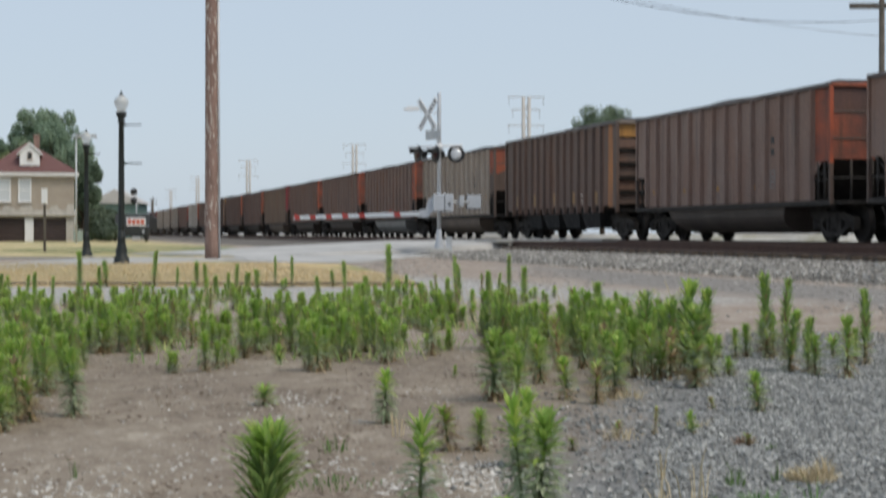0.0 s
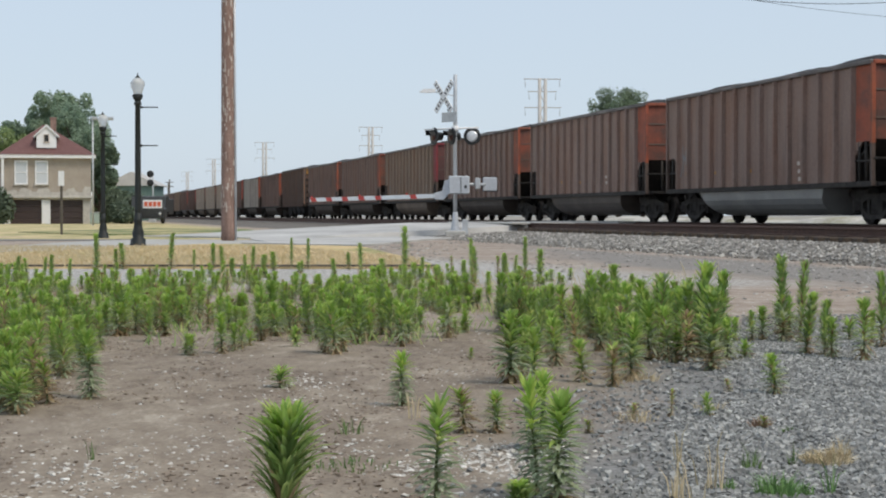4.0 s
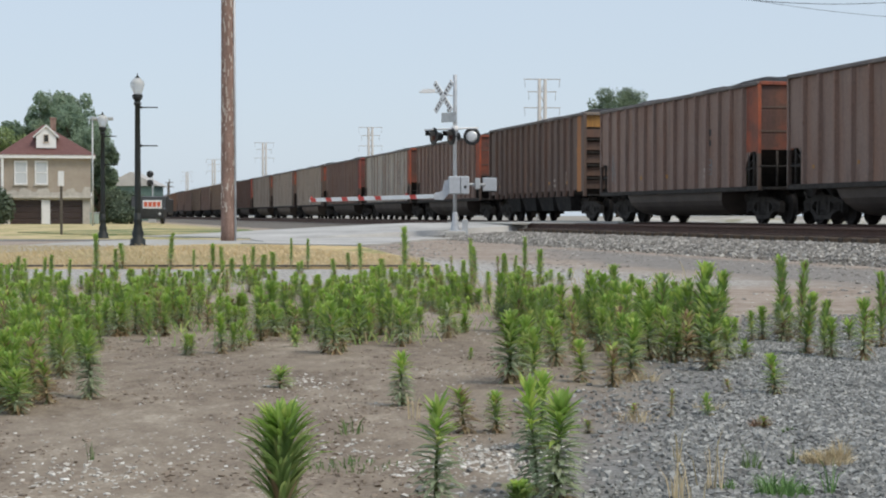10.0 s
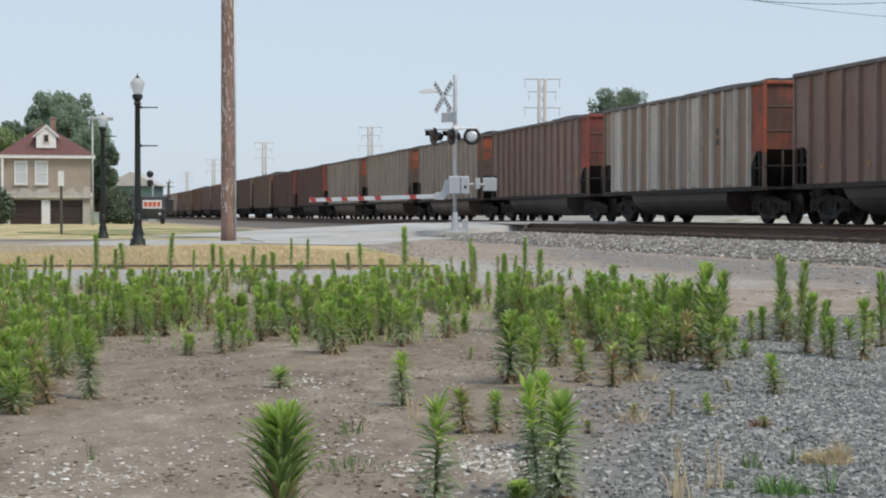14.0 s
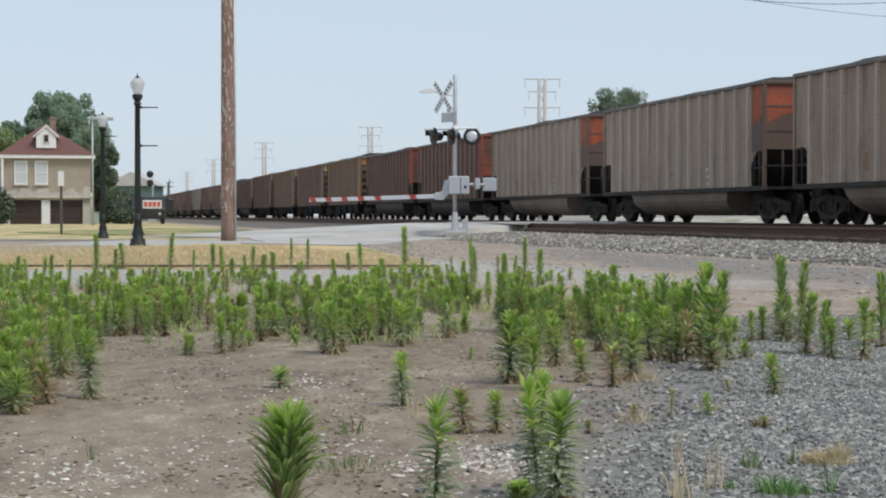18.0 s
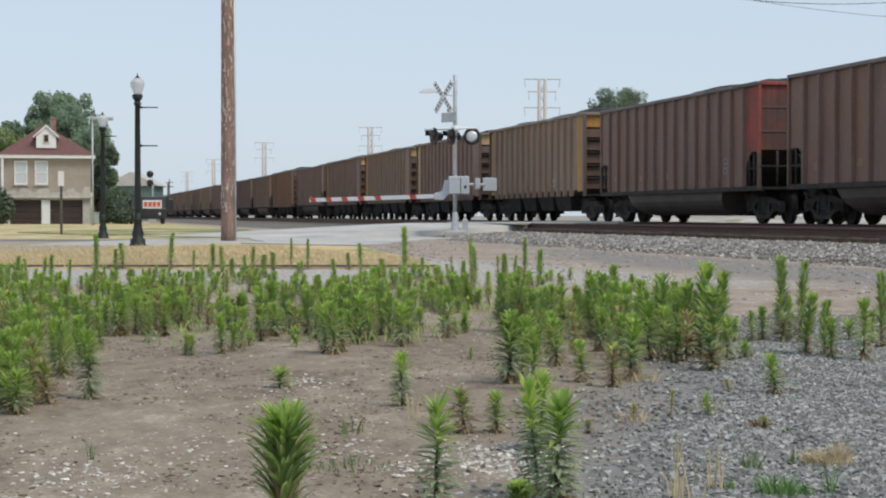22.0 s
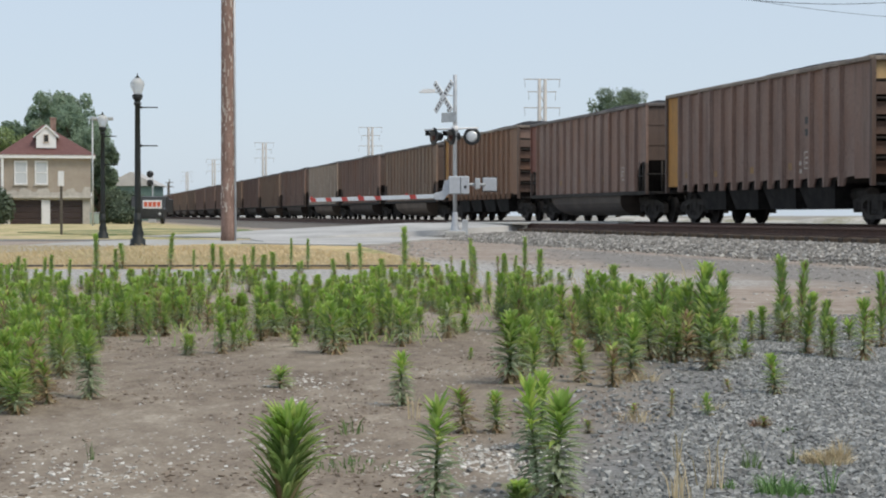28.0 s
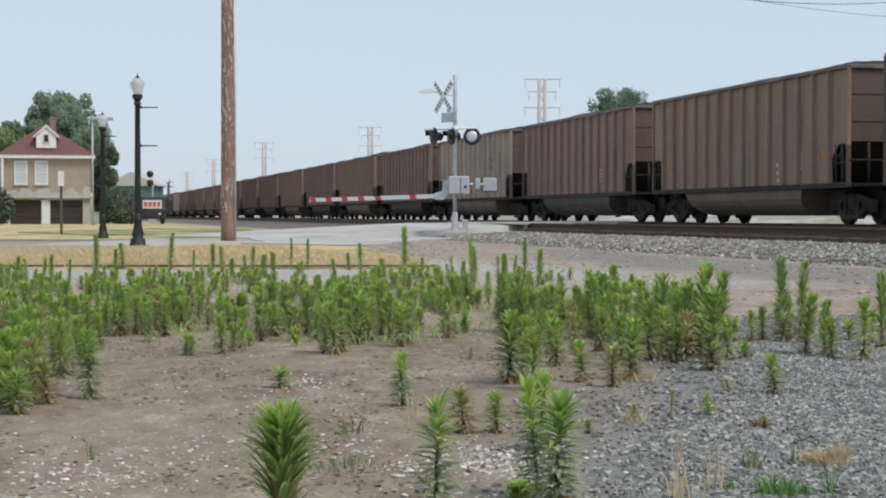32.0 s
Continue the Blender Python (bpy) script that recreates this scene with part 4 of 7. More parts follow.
# ---- far things: street lamp, power line towers, wires ----
def street_lamp():
    t = thing("street_lamp", pose(1.05, 150.0, 0), "far grey street lamp with a white head", "street lamp")
    bm = bmesh.new()
    rod(bm, (0, 0, 0), (0, 0, 11.0), 0.11, 0.07)
    rod(bm, (0, 0, 10.9), (-1.9, 0, 11.3), 0.05, 0.04)
    part("post", bm, MAT["steel_grey"], t)
    bm = bmesh.new()
    prism(bm, [(-1.7, 11.22), (-2.6, 11.18), (-3.1, 11.24), (-2.7, 11.52), (-1.7, 11.50)], "y", -0.25, 0.25)
    part("head", bm, MAT["white"], t, "white cobra-head lantern")


street_lamp()


def yard_lamp():
    t = thing("yard_lamp", pose(-24.0, 120.0, 0), "pale slender lamp pole with two small heads", "street lamp")
    bm = bmesh.new()
    rod(bm, (0, 0, 0), (0, 0, 7.3), 0.07, 0.05)
    rod(bm, (-0.25, 0, 7.25), (1.4, 0, 7.25), 0.04)
    part("post", bm, MAT["steel_grey"], t)
    for x in (0.15, 1.2):
        bm = bmesh.new()
        box(bm, x - 0.22, x + 0.22, -0.15, 0.15, 7.27, 7.45, 0.03)
        part("head", bm, MAT["galv_box"], t)


yard_lamp()


def tower(m):
    t = thing("power_tower", m, "pale grey steel twin-pole power line tower", "power tower", "power line towers")
    for x in (-0.58, 0.58):
        bm = bmesh.new()
        rod(bm, (x, 0, 0), (x, 0, 28), 0.44, 0.34, 8)
        part("pole", bm, MAT["tower"], t)
    for z, w in ((27.9, 3.7), (25.4, 2.9), (22.2, 3.7)):
        bm = bmesh.new()
        box(bm, -w, w, -0.15, 0.15, z - 0.09, z + 0.09)
        part("crossarm", bm, MAT["tower"], t)
        for s in (-1, 1):
            bm = bmesh.new()
            rod(bm, (s * (w - 0.15), 0, z), (s * (w - 0.25), 0, z - 1.6), 0.06)
            part("insulator", bm, MAT["steel_grey"], t)
    for i in range(12):
        bm = bmesh.new()
        d = 1 if i % 2 else -1
        rod(bm, (-0.5 * d, 0, 3 + 2.0 * i), (0.5 * d, 0, 5.0 + 2.0 * i), 0.09)
        part("brace", bm, MAT["tower"], t)


for tx, ty in ((19.8, 350), (-22.4, 541), (-66.8, 655), (-111, 848), (-160, 1095)):
    tower(pose(tx, ty, 0, 0, 0, 6))


def far_pole(x, y, h, r):
    t = thing("far_pole", pose(x, y, 0), "thin far utility pole beyond the train", "pole", "far poles")
    bm = bmesh.new()
    rod(bm, (0, 0, 0), (0, 0, h), r, r * 0.7)
    part("shaft", bm, MAT["timber"], t)
    bm = bmesh.new()
    box(bm, -1.1, 1.1, -0.08, 0.08, h - 0.9, h - 0.72)
    part("crossarm", bm, MAT["timber"], t)


far_pole(15.6, 60.0, 9.3, 0.13)
far_pole(-75.0, 480.0, 10.6, 0.20)
far_pole(-58.0, 370.0, 7.6, 0.32)


def wires():
    """Two lines slung from the pole behind the train to the near utility pole."""
    for i, (a, b, sag) in enumerate((((15.6, 59.9, 8.0), (-5.7, 47.0, 11.0), 1.49), ((15.6, 59.9, 7.45), (-5.7, 47.0, 10.4), 0.77))):
        a, b = Vector(a), Vector(b)
        bm = bmesh.new()
        n = 40
        pts = [a.lerp(b, k / n) - Vector((0, 0, sag * 4 * (k / n) * (1 - k / n))) for k in range(n + 1)]
        for p0, p1 in zip(pts, pts[1:]):
            rod(bm, p0, p1, 0.012 - 0.005 * i, None, 6)
        solid("overhead_wire", bm, MAT["black"], "dark overhead wire slung between two poles", "wire")


wires()


def railway_signal():
    t = thing("railway_signal", pose(-29.5, 178, 0), "far railway signal mast with two black heads", "railway signal")
    bm = bmesh.new()
    rod(bm, (0, 0, 0), (0, 0, 5.2), 0.07)
    part("mast", bm, MAT["steel_grey"], t)
    for z in (4.9, 4.0):
        bm = bmesh.new()
        lathe(bm, [(0.36, 0), (0.36, 0.05), (0.2, 0.08), (0.18, 0.3)], 12)
        h = part("signal_head", bm, MAT["black"], t)
        h.matrix_basis = pose(-0.25, -0.1, z, 90, 0, 20)
    bm = bmesh.new()
    box(bm, -0.4, 0.3, -0.3, 0.3, 0, 1.2, 0.02)
    part("cabinet", bm, MAT["galv_box"], t)


railway_signal()


# ---- house ----
def window_unit(parent, x, z, w, h):
    bm = bmesh.new()
    box(bm, x - w / 2, x + w / 2, -0.06, 0.02, z, z + 0.10)
    box(bm, x - w / 2, x + w / 2, -0.06, 0.02, z + h - 0.14, z + h)
    box(bm, x - w / 2, x - w / 2 + 0.10, -0.055, 0.02, z + 0.1, z + h - 0.14)
    box(bm, x + w / 2 - 0.10, x + w / 2, -0.055, 0.02, z + 0.1, z + h - 0.14)
    box(bm, x - w / 2 + 0.1, x + w / 2 - 0.1, -0.045, 0.02, z + h * 0.5 - 0.03, z + h * 0.5 + 0.03)
    win = part("window", bm, MAT["white"], parent, "white sash window")
    for k in (0, 1):
        bm = bmesh.new()
        z0, z1 = (z + 0.1, z + h * 0.5 - 0.03) if k == 0 else (z + h * 0.5 + 0.03, z + h - 0.14)
        box(bm, x - w / 2 + 0.1, x + w / 2 - 0.1, -0.01, 0.0, z0, z1)
        part("pane", bm, MAT["pane"], win)
    bm = bmesh.new()
    box(bm, x - w / 2 - 0.08, x + w / 2 + 0.08, -0.14, 0.02, z - 0.09, z)
    part("sill", bm, MAT["rubble"], win)


def house():
    t = thing("house", pose(-32.4, 144.0, 0, 0, 0, 12.5), "two-storey buff brick house with maroon hipped roof and garages", "house")
    W, E = 3.62, 3.37                                 # half-widths to the two sides of the dormer
    # lower storey with two garage openings, upper storey wall
    bm = bmesh.new()
    box(bm, -W, E, 0, 0.3, 1.98, 2.45)
    part("lintel", bm, MAT["rubble"], t, "pale stained masonry over the garages")
    for x0, x1, y0, y1, z1 in ((-W, -3.1, 0, 0.3, 1.98), (-0.62, 0.10, 0, 0.3, 1.98), (2.72, E, 0, 0.3, 1.98), (-W, -W + 0.3, 0.3, 8.8, 2.45), (E - 0.3, E, 0.3, 8.8, 2.45)):
        bm = bmesh.new()
        box(bm, x0, x1, y0, y1, 0, z1)
        part("lower_wall", bm, MAT["rubble"], t, "pale stained masonry lower storey")
    bm = bmesh.new()
    box(bm, -W, E, 0.02, 0.3, 2.45, 5.5)
    part("front_wall", bm, MAT["brick"], t, "buff brick upper storey")
    for x0, x1, y0, y1, z0, nm in ((-W, -W + 0.3, 0.3, 8.8, 2.45, "side_wall"), (E - 0.3, E, 0.3, 8.8, 2.45, "side_wall"), (-W, E, 8.8, 9, 0, "back_wall")):
        bm = bmesh.new()
        box(bm, x0, x1, y0, y1, z0, 5.5)
        part(nm, bm, MAT["brick"], t)
    for x0, x1 in ((-3.1, -0.62), (0.10, 2.72)):
        bm = bmesh.new()
        for k in range(4):
            box(bm, x0, x1, 0.16, 0.22, 0.49 * k + 0.01, 0.49 * k + 0.48, 0.012)
        part("garage_door", bm, MAT["garage"], t, "dark brown panelled garage door")
    bm = bmesh.new()
    box(bm, -0.60, 0.08, -0.03, 0.02, 0, 1.98, 0.01)
    part("pier", bm, MAT["white"], t, "white pier between the garages")
    bm = bmesh.new()
    box(bm, -W + 0.02, -3.12, -0.03, 0.02, 0, 1.98, 0.01)
    part("pier", bm, MAT["white"], t)
    bm = bmesh.new()
    box(bm, -W - 0.1, E + 0.1, -0.35, 0.02, 2.12, 2.30, 0.02)
    part("ledge", bm, MAT["rubble"], t, "weathered concrete ledge over the garages")
    rnd = random.Random(4)
    edge = [(-W + 0.01, 2.46)] + [(E - 0.02 - 0.232 * k, 2.58 + 0.5 * rnd.random() ** 2 + (0.45 if k < 3 else 0)) for k in range(30)]
    edge.insert(1, (E - 0.02, 2.46))
    bm = bmesh.new()
    prism(bm, edge, "y", -0.012, 0.018)
    part("flaking_plaster", bm, MAT["rubble"], t, "ragged pale plaster flaking off the brick")
    window_unit(t, -2.24, 3.25, 1.05, 1.95)
    window_unit(t, -0.60, 3.25, 1.05, 1.95)
    bm = bmesh.new()
    e, f, top, zr = W + 0.45, E + 0.38, 8.35, 5.52
    box(bm, -e, f, -0.45, 9.45, zr - 0.12, zr + 0.16)
    part("cornice", bm, MAT["white"], t, "white boxed cornice and gutter")
    bm = bmesh.new()
    z0 = zr + 0.16
    b = [bm.verts.new(v) for v in ((-e - 0.05, -0.5, z0), (f + 0.05, -0.5, z0), (f + 0.05, 9.5, z0), (-e - 0.05, 9.5, z0))]
    r0, r1 = bm.verts.new((-0.42, 3.9, top)), bm.verts.new((-0.42, 5.2, top))
    for q in ((b[0], b[1], r0), (b[1], b[2], r1, r0), (b[2], b[3], r1), (b[3], b[0], r0, r1), (b[3], b[2], b[1], b[0])):
        bm.faces.new(q)
    part("roof", bm, MAT["shingle"], t, "maroon shingled hipped roof")
    bm = bmesh.new()
    prism(bm, [(-1.0, 6.25), (0.6, 6.25), (0.6, 7.25), (-0.2, 8.0), (-1.0, 7.25)], "y", 0.2, 3.0)
    dm = part("dormer", bm, MAT["white"], t, "white gabled dormer")
    bm = bmesh.new()
    prism(bm, [(-0.2, 8.2), (0.83, 7.22), (0.83, 7.08), (-0.2, 8.02), (-1.23, 7.08), (-1.23, 7.22)], "y", 0.05, 3.2)
    part("dormer_roof", bm, MAT["white"], dm)
    bm = bmesh.new()
    box(bm, -0.42, 0.02, 0.14, 0.2, 6.72, 7.38)
    box(bm, -0.46, 0.06, 0.12, 0.2, 6.66, 6.72)
    part("dormer_frame", bm, MAT["chip"], dm, "pale window frame")
    bm = bmesh.new()
    box(bm, -0.36, -0.04, 0.125, 0.14, 6.78, 7.32)
    part("dormer_window", bm, MAT["black"], dm, "small dark dormer window")
    bm = bmesh.new()
    box(bm, 0.1, 0.6, 3.4, 4.0, 7.6, 8.95, 0.02)
    box(bm, 0.05, 0.65, 3.35, 4.05, 8.8, 8.9, 0.01)
    part("chimney", bm, MAT["pole"], t, "red-brown brick chimney")
    bm = bmesh.new()
    rod(bm, (E + 0.06, -0.06, 0.9), (E + 0.06, -0.06, 2.6), 0.07)
    part("downpipe", bm, MAT["white"], t, "white downpipe")
    # porch wing at the near corner of the plot
    bm = bmesh.new()
    box(bm, -9, -W - 0.004, 1.6, 8.5, 0, 5.4)
    part("wing_wall", bm, MAT["brick"], t)
    bm = bmesh.new()
    box(bm, -9.3, -W - 0.51, -0.4, 8.8, 5.4, 5.68)
    part("wing_roof", bm, MAT["white"], t, "flat white porch roof")
    bm = bmesh.new()
    box(bm, -W - 0.2, -W + 0.02, -0.35, -0.15, 2.3, 5.4, 0.02)
    part("porch_post", bm, MAT["white"], t, "white porch post")
    bm = bmesh.new()
    box(bm, -9, -W - 0.004, -0.3, 1.6, 2.05, 2.3)
    box(bm, -9, -W - 0.2, 0.9, 1.2, 0, 2.05)
    part("porch_deck", bm, MAT["rubble"], t)


house()


def service_cabinet():
    t = thing("service_cabinet", pose(-28.5, 143.2, 0), "pale grey-green metal service cabinet beside the house", "cabinet")
    bm = bmesh.new()
    box(bm, -0.36, 0.36, -0.2, 0.2, 0, 0.92, 0.03)
    part("body", bm, MAT["teal_pale"], t)
    bm = bmesh.new()
    box(bm, -0.32, 0.32, -0.225, -0.2, 0.08, 0.82, 0.01)
    part("door", bm, MAT["teal_pale"], t)
    bm = bmesh.new()
    box(bm, -0.40, 0.40, -0.25, 0.24, 0.92, 0.97, 0.02)
    part("lid", bm, MAT["galv_box"], t)


service_cabinet()


def far_house():
    t = thing("green_house", pose(-42.0, 236.0, 0), "small green sided house half hidden by trees", "house")
    bm = bmesh.new()
    box(bm, -3.2, 3.2, 0, 7, 0, 4.8)
    part("wall", bm, MAT["teal"], t)
    bm = bmesh.new()
    prism(bm, [(-3.8, 4.7), (3.8, 4.7), (0, 6.6)], "y", -0.5, 7.5)
    part("roof", bm, MAT["tower"], t, "pale grey gabled roof")
    bm = bmesh.new()
    box(bm, -0.9, 0.9, -0.06, 0, 2.2, 3.6)
    part("window", bm, MAT["white"], t)


far_house()


def parked_truck():
    t = thing("parked_truck", pose(-24.8, 146.0, 0), "dark parked truck with a white and orange board above its grille", "truck")
    bm = bmesh.new()
    box(bm, -1.55, 1.55, -0.2, 1.6, 0.55, 1.35, 0.12)
    part("bonnet", bm, MAT["truck_black"], t)
    bm = bmesh.new()
    prism(bm, [(1.2, 1.3), (1.75, 2.3), (3.2, 2.35), (3.2, 1.0), (1.2, 1.0)], "x", -1.45, 1.45)
    part("cab", bm, MAT["truck_black"], t)
    bm = bmesh.new()
    box(bm, -1.6, 1.4, 3.3, 6.0, 0.8, 2.1, 0.05)
    part("load_bed", bm, MAT["truck_black"], t)
    bm = bmesh.new()
    box(bm, -1.6, 1.6, -0.34, -0.2, 0.42, 0.68, 0.03)
    part("bumper", bm, MAT["black"], t)
    for x in (-1.2, 1.2):
        bm = bmesh.new()
        lathe(bm, [(0.13, 0), (0.12, 0.03), (0.05, 0.05)], 12)
        h = part("headlight", bm, MAT["steel_grey"], t, "round clear headlight, unlit")
        h.matrix_basis = pose(x, -0.2, 0.82, 90, 0, 0)
        bm = bmesh.new()
        lathe(bm, [(0.45, -0.14), (0.48, -0.1), (0.48, 0.1), (0.45, 0.14)], 16)
        w = part("wheel", bm, MAT["black"], t)
        w.matrix_basis = pose(x * 1.1, 0.7, 0.48, 0, 90, 0)
    bm = bmesh.new()
    box(bm, -0.2, 1.4, -0.25, -0.2, 1.28, 1.98, 0.02)
    s = part("sign_board", bm, MAT["white"], t, "white board with orange-red writing, not legible")
    for k in range(4):
        bm = bmesh.new()
        box(bm, -0.08 + 0.36 * k, 0.2 + 0.36 * k, -0.262, -0.252, 1.44, 1.84)
        part("letter_bar", bm, MAT["sign_orange"], s)


parked_truck()


# ---- trees and shrubs ----
def leaf_cloud(rnd, lobes, count, size):
    """Leaf clumps as small bent quads over a set of lobes (centre, radii)."""
    vs, fs = [], []
    vol = [r.x * r.y * r.z for _, r in lobes]
    for _ in range(count):
        c, r = rnd.choices(lobes, vol)[0]
        d = Vector((rnd.gauss(0, 1), rnd.gauss(0, 1), rnd.gauss(0, 1))).normalized()
        k = rnd.uniform(0.45, 1.12) ** 0.6
        p = c + Vector((d.x * r.x, d.y * r.y, d.z * r.z)) * k
        n = (d + Vector((rnd.uniform(-0.7, 0.7), rnd.uniform(-0.7, 0.7), rnd.uniform(-0.2, 0.9)))).normalized()
        q = n.to_track_quat("Z", "Y") @ Euler((0, 0, rnd.uniform(0, 6.28))).to_quaternion()
        s = size * rnd.uniform(0.5, 1.3)
        i = len(vs)
        vs += [tuple(p + q @ Vector(v)) for v in ((-s, 0, 0), (0, -0.6 * s, 0.2 * s), (s, 0, -0.1 * s), (0.1 * s, 0.65 * s, 0.15 * s))]
        fs += [(i, i + 1, i + 2), (i, i + 2, i + 3)]
    return vs, fs


def tree(m, height, width, trunk, seed, count, size, label, low=0.25, mat="leaf_tree"):
    rnd = random.Random(seed)
    t = thing("tree", m, label, "tree", "trees")
    bm = bmesh.new()
    rod(bm, (0, 0, -0.2), (0.1, 0, height * 0.55), trunk, trunk * 0.5, 10)
    part("trunk", bm, MAT["bark"], t)
    lobes = []
    for k in range(64):
        a, zz = rnd.uniform(0, 6.28), rnd.uniform(low, 0.93)
        reach = width * 0.5 * rnd.uniform(0.25, 0.95) * (1.15 - 0.75 * abs(zz - 0.5))
        c = Vector((math.cos(a) * reach, math.sin(a) * reach, zz * height))
        if k % 5 == 0:
            bm = bmesh.new()
            rod(bm, (0.05, 0, max(0.15, zz - 0.25) * height), c, trunk * 0.35, trunk * 0.1, 6)
            part("limb", bm, MAT["bark"], t)
        r = width * rnd.uniform(0.045, 0.135)
        lobes.append((c, Vector((r, r, r * rnd.uniform(0.8, 1.5)))))
    for k in range(9):                                # spires that break the outline
        a, q = rnd.uniform(0, 6.28), rnd.uniform(0.05, 0.34) * width
        lobes.append((Vector((math.cos(a) * q, math.sin(a) * q, height * rnd.uniform(0.84, 0.93))), Vector((width * 0.05, width * 0.05, height * rnd.uniform(0.05, 0.09)))))
    lobes.append((Vector((0, 0, height * 0.70)), Vector((width * 0.2, width * 0.2, height * 0.16))))
    vs, fs = leaf_cloud(rnd, lobes, int(count * 3.2), size * 0.46)
    hang("crown", quick_mesh("crown", vs, fs, MAT[mat]), t)
    return t


tree(pose(-37.6, 172, 0), 13.0, 6.4, 0.4, 11, 7200, 0.34, "broad green tree behind the house roof")
tree(pose(-40.6, 171, 0), 9.9, 5.4, 0.35, 19, 4200, 0.32, "green tree behind the house chimney", 0.2)
tree(pose(-43.5, 168, 0), 9.4, 8, 0.35, 12, 5200, 0.34, "round light green tree behind the house", 0.2, "leaf_light")
tree(pose(-34.8, 166, 0), 11.7, 6.6, 0.35, 13, 5200, 0.32, "tall green tree behind the house", 0.15)
tree(pose(-32.3, 160, 0), 9.2, 5.2, 0.3, 14, 3600, 0.30, "dense dark tree at the house corner", 0.1)
tree(pose(-31.0, 158, 0), 7.2, 4.0, 0.25, 15, 3200, 0.28, "dense dark tree at the house corner", 0.05, "leaf_bush")
tree(pose(-33.4, 165, 0), 9.8, 5.0, 0.3, 16, 3600, 0.30, "tall green tree at the house corner", 0.1)
tree(pose(25.0, 250, 0), 19.5, 9.4, 0.4, 17, 6400, 0.34, "far green tree rising over the train", 0.5, "leaf_bush")
tree(pose(28.9, 254, 0), 17.4, 6.0, 0.4, 18, 3600, 0.32, "far green tree rising over the train", 0.5, "leaf_bush")


def shrub(m, r, h, seed, label):
    rnd = random.Random(seed)
    t = thing("shrub", m, label, "shrub", "shrubs")
    for k in range(7):
        a = k * 0.9
        bm = bmesh.new()
        rod(bm, (0, 0, -0.05), (math.cos(a) * r * 0.6, math.sin(a) * r * 0.6, h * 0.6), 0.04, 0.015, 6)
        part("branch", bm, MAT["bark"], t)
    lobes = [(Vector((rnd.uniform(-0.5, 0.5) * r, rnd.uniform(-0.5, 0.5) * r, h * rnd.uniform(0.3, 0.7))), Vector((r * 0.55, r * 0.55, h * 0.32))) for _ in range(6)]
    vs, fs = leaf_cloud(rnd, lobes, 2200, 0.16)
    hang("foliage", quick_mesh("foliage", vs, fs, MAT["leaf_dark"]), t)


shrub(pose(-35.9, 141.0, 0), 1.5, 4.0, 31, "dark rounded shrub before the garages")
shrub(pose(-26.9, 149.0, 0), 1.9, 2.9, 32, "dark shrub beside the parked truck")
shrub(pose(-28.3, 152.0, 0), 1.7, 3.0, 33, "dark shrub at the house corner")
shrub(pose(-26.5, 144.3, 0), 1.2, 2.0, 34, "dark shrub beside the parked truck")

# ---- coal train: tub gondolas and bottom-dump hoppers, coupled 15.97 m apart ----
PITCH, HALF, WIDE, TOP, SILL = 15.97, 6.96, 1.60, 3.76, 1.02
CACHE = {}


def shared(key, make, material):
    """One mesh for every part of the same shape and paint."""
    k = (key, material.name)
    if k not in CACHE:
        bm = bmesh.new()
        make(bm)
        CACHE[k] = mesh_of(key, bm, material)
    return CACHE[k]


def sheet_side(s):
    """Side sheet with its lower corners cut away over the end platforms; s is the side."""
    def make(bm):
        o = [(-6.0, SILL), (6.0, SILL), (6.0, 1.58), (6.42, 1.95), (HALF - 0.86, 1.95), (HALF - 0.86, TOP), (-HALF + 0.86, TOP), (-HALF + 0.86, 1.95), (-6.42, 1.95), (-6.0, 1.58)]
        prism(bm, o, "y", s * WIDE, s * (WIDE - 0.05))
    return make


def corner_panel(d, s):
    """Last bay of a side, over the end platform."""
    def make(bm):
        prism(bm, [(d * (HALF - 0.86), 1.95), (d * HALF, 1.95), (d * HALF, TOP), (d * (HALF - 0.86), TOP)], "y", s * WIDE, s * (WIDE - 0.05))
    return make


def end_sheet(d):
    """Upright upper end."""
    def make(bm):
        box(bm, *sorted((d * HALF, d * (HALF - 0.06))), -WIDE + 0.05, WIDE - 0.05, 2.0, TOP)
    return make


def slope_sheet(d):
    """Floor that slopes in over the truck."""
    def make(bm):
        prism(bm, [(d * HALF, 2.0), (d * 5.2, 1.0), (d * 5.1, 1.0), (d * (HALF - 0.08), 2.0)], "y", -WIDE + 0.05, WIDE - 0.05)
    return make


def stiffener(d):
    def make(bm):
        box(bm, *sorted((d * HALF, d * (HALF + 0.018))), -WIDE + 0.06, WIDE - 0.06, -0.025, 0.025)
    return make


def rib(z0, z1):
    def make(bm):
        prism(bm, [(-0.075, 0), (-0.045, -0.100), (0.045, -0.100), (0.075, 0)], "z", z0, z1)
    return make


def bay_panel(step):
    def make(bm):
        box(bm, -step / 2 + 0.09, step / 2 - 0.09, -0.012, 0, SILL + 0.05, TOP - 0.06)
    return make


def side_chord(s):
    def make(bm):
        box(bm, -HALF - 0.02, HALF + 0.02, *sorted((s * (WIDE - 0.03), s * (WIDE + 0.09))), TOP - 0.03, TOP + 0.075, 0.015)
    return make


def end_chord(d):
    def make(bm):
        box(bm, *sorted((d * (HALF - 0.06), d * (HALF + 0.08))), -WIDE, WIDE, TOP - 0.03, TOP + 0.073, 0.015)
    return make


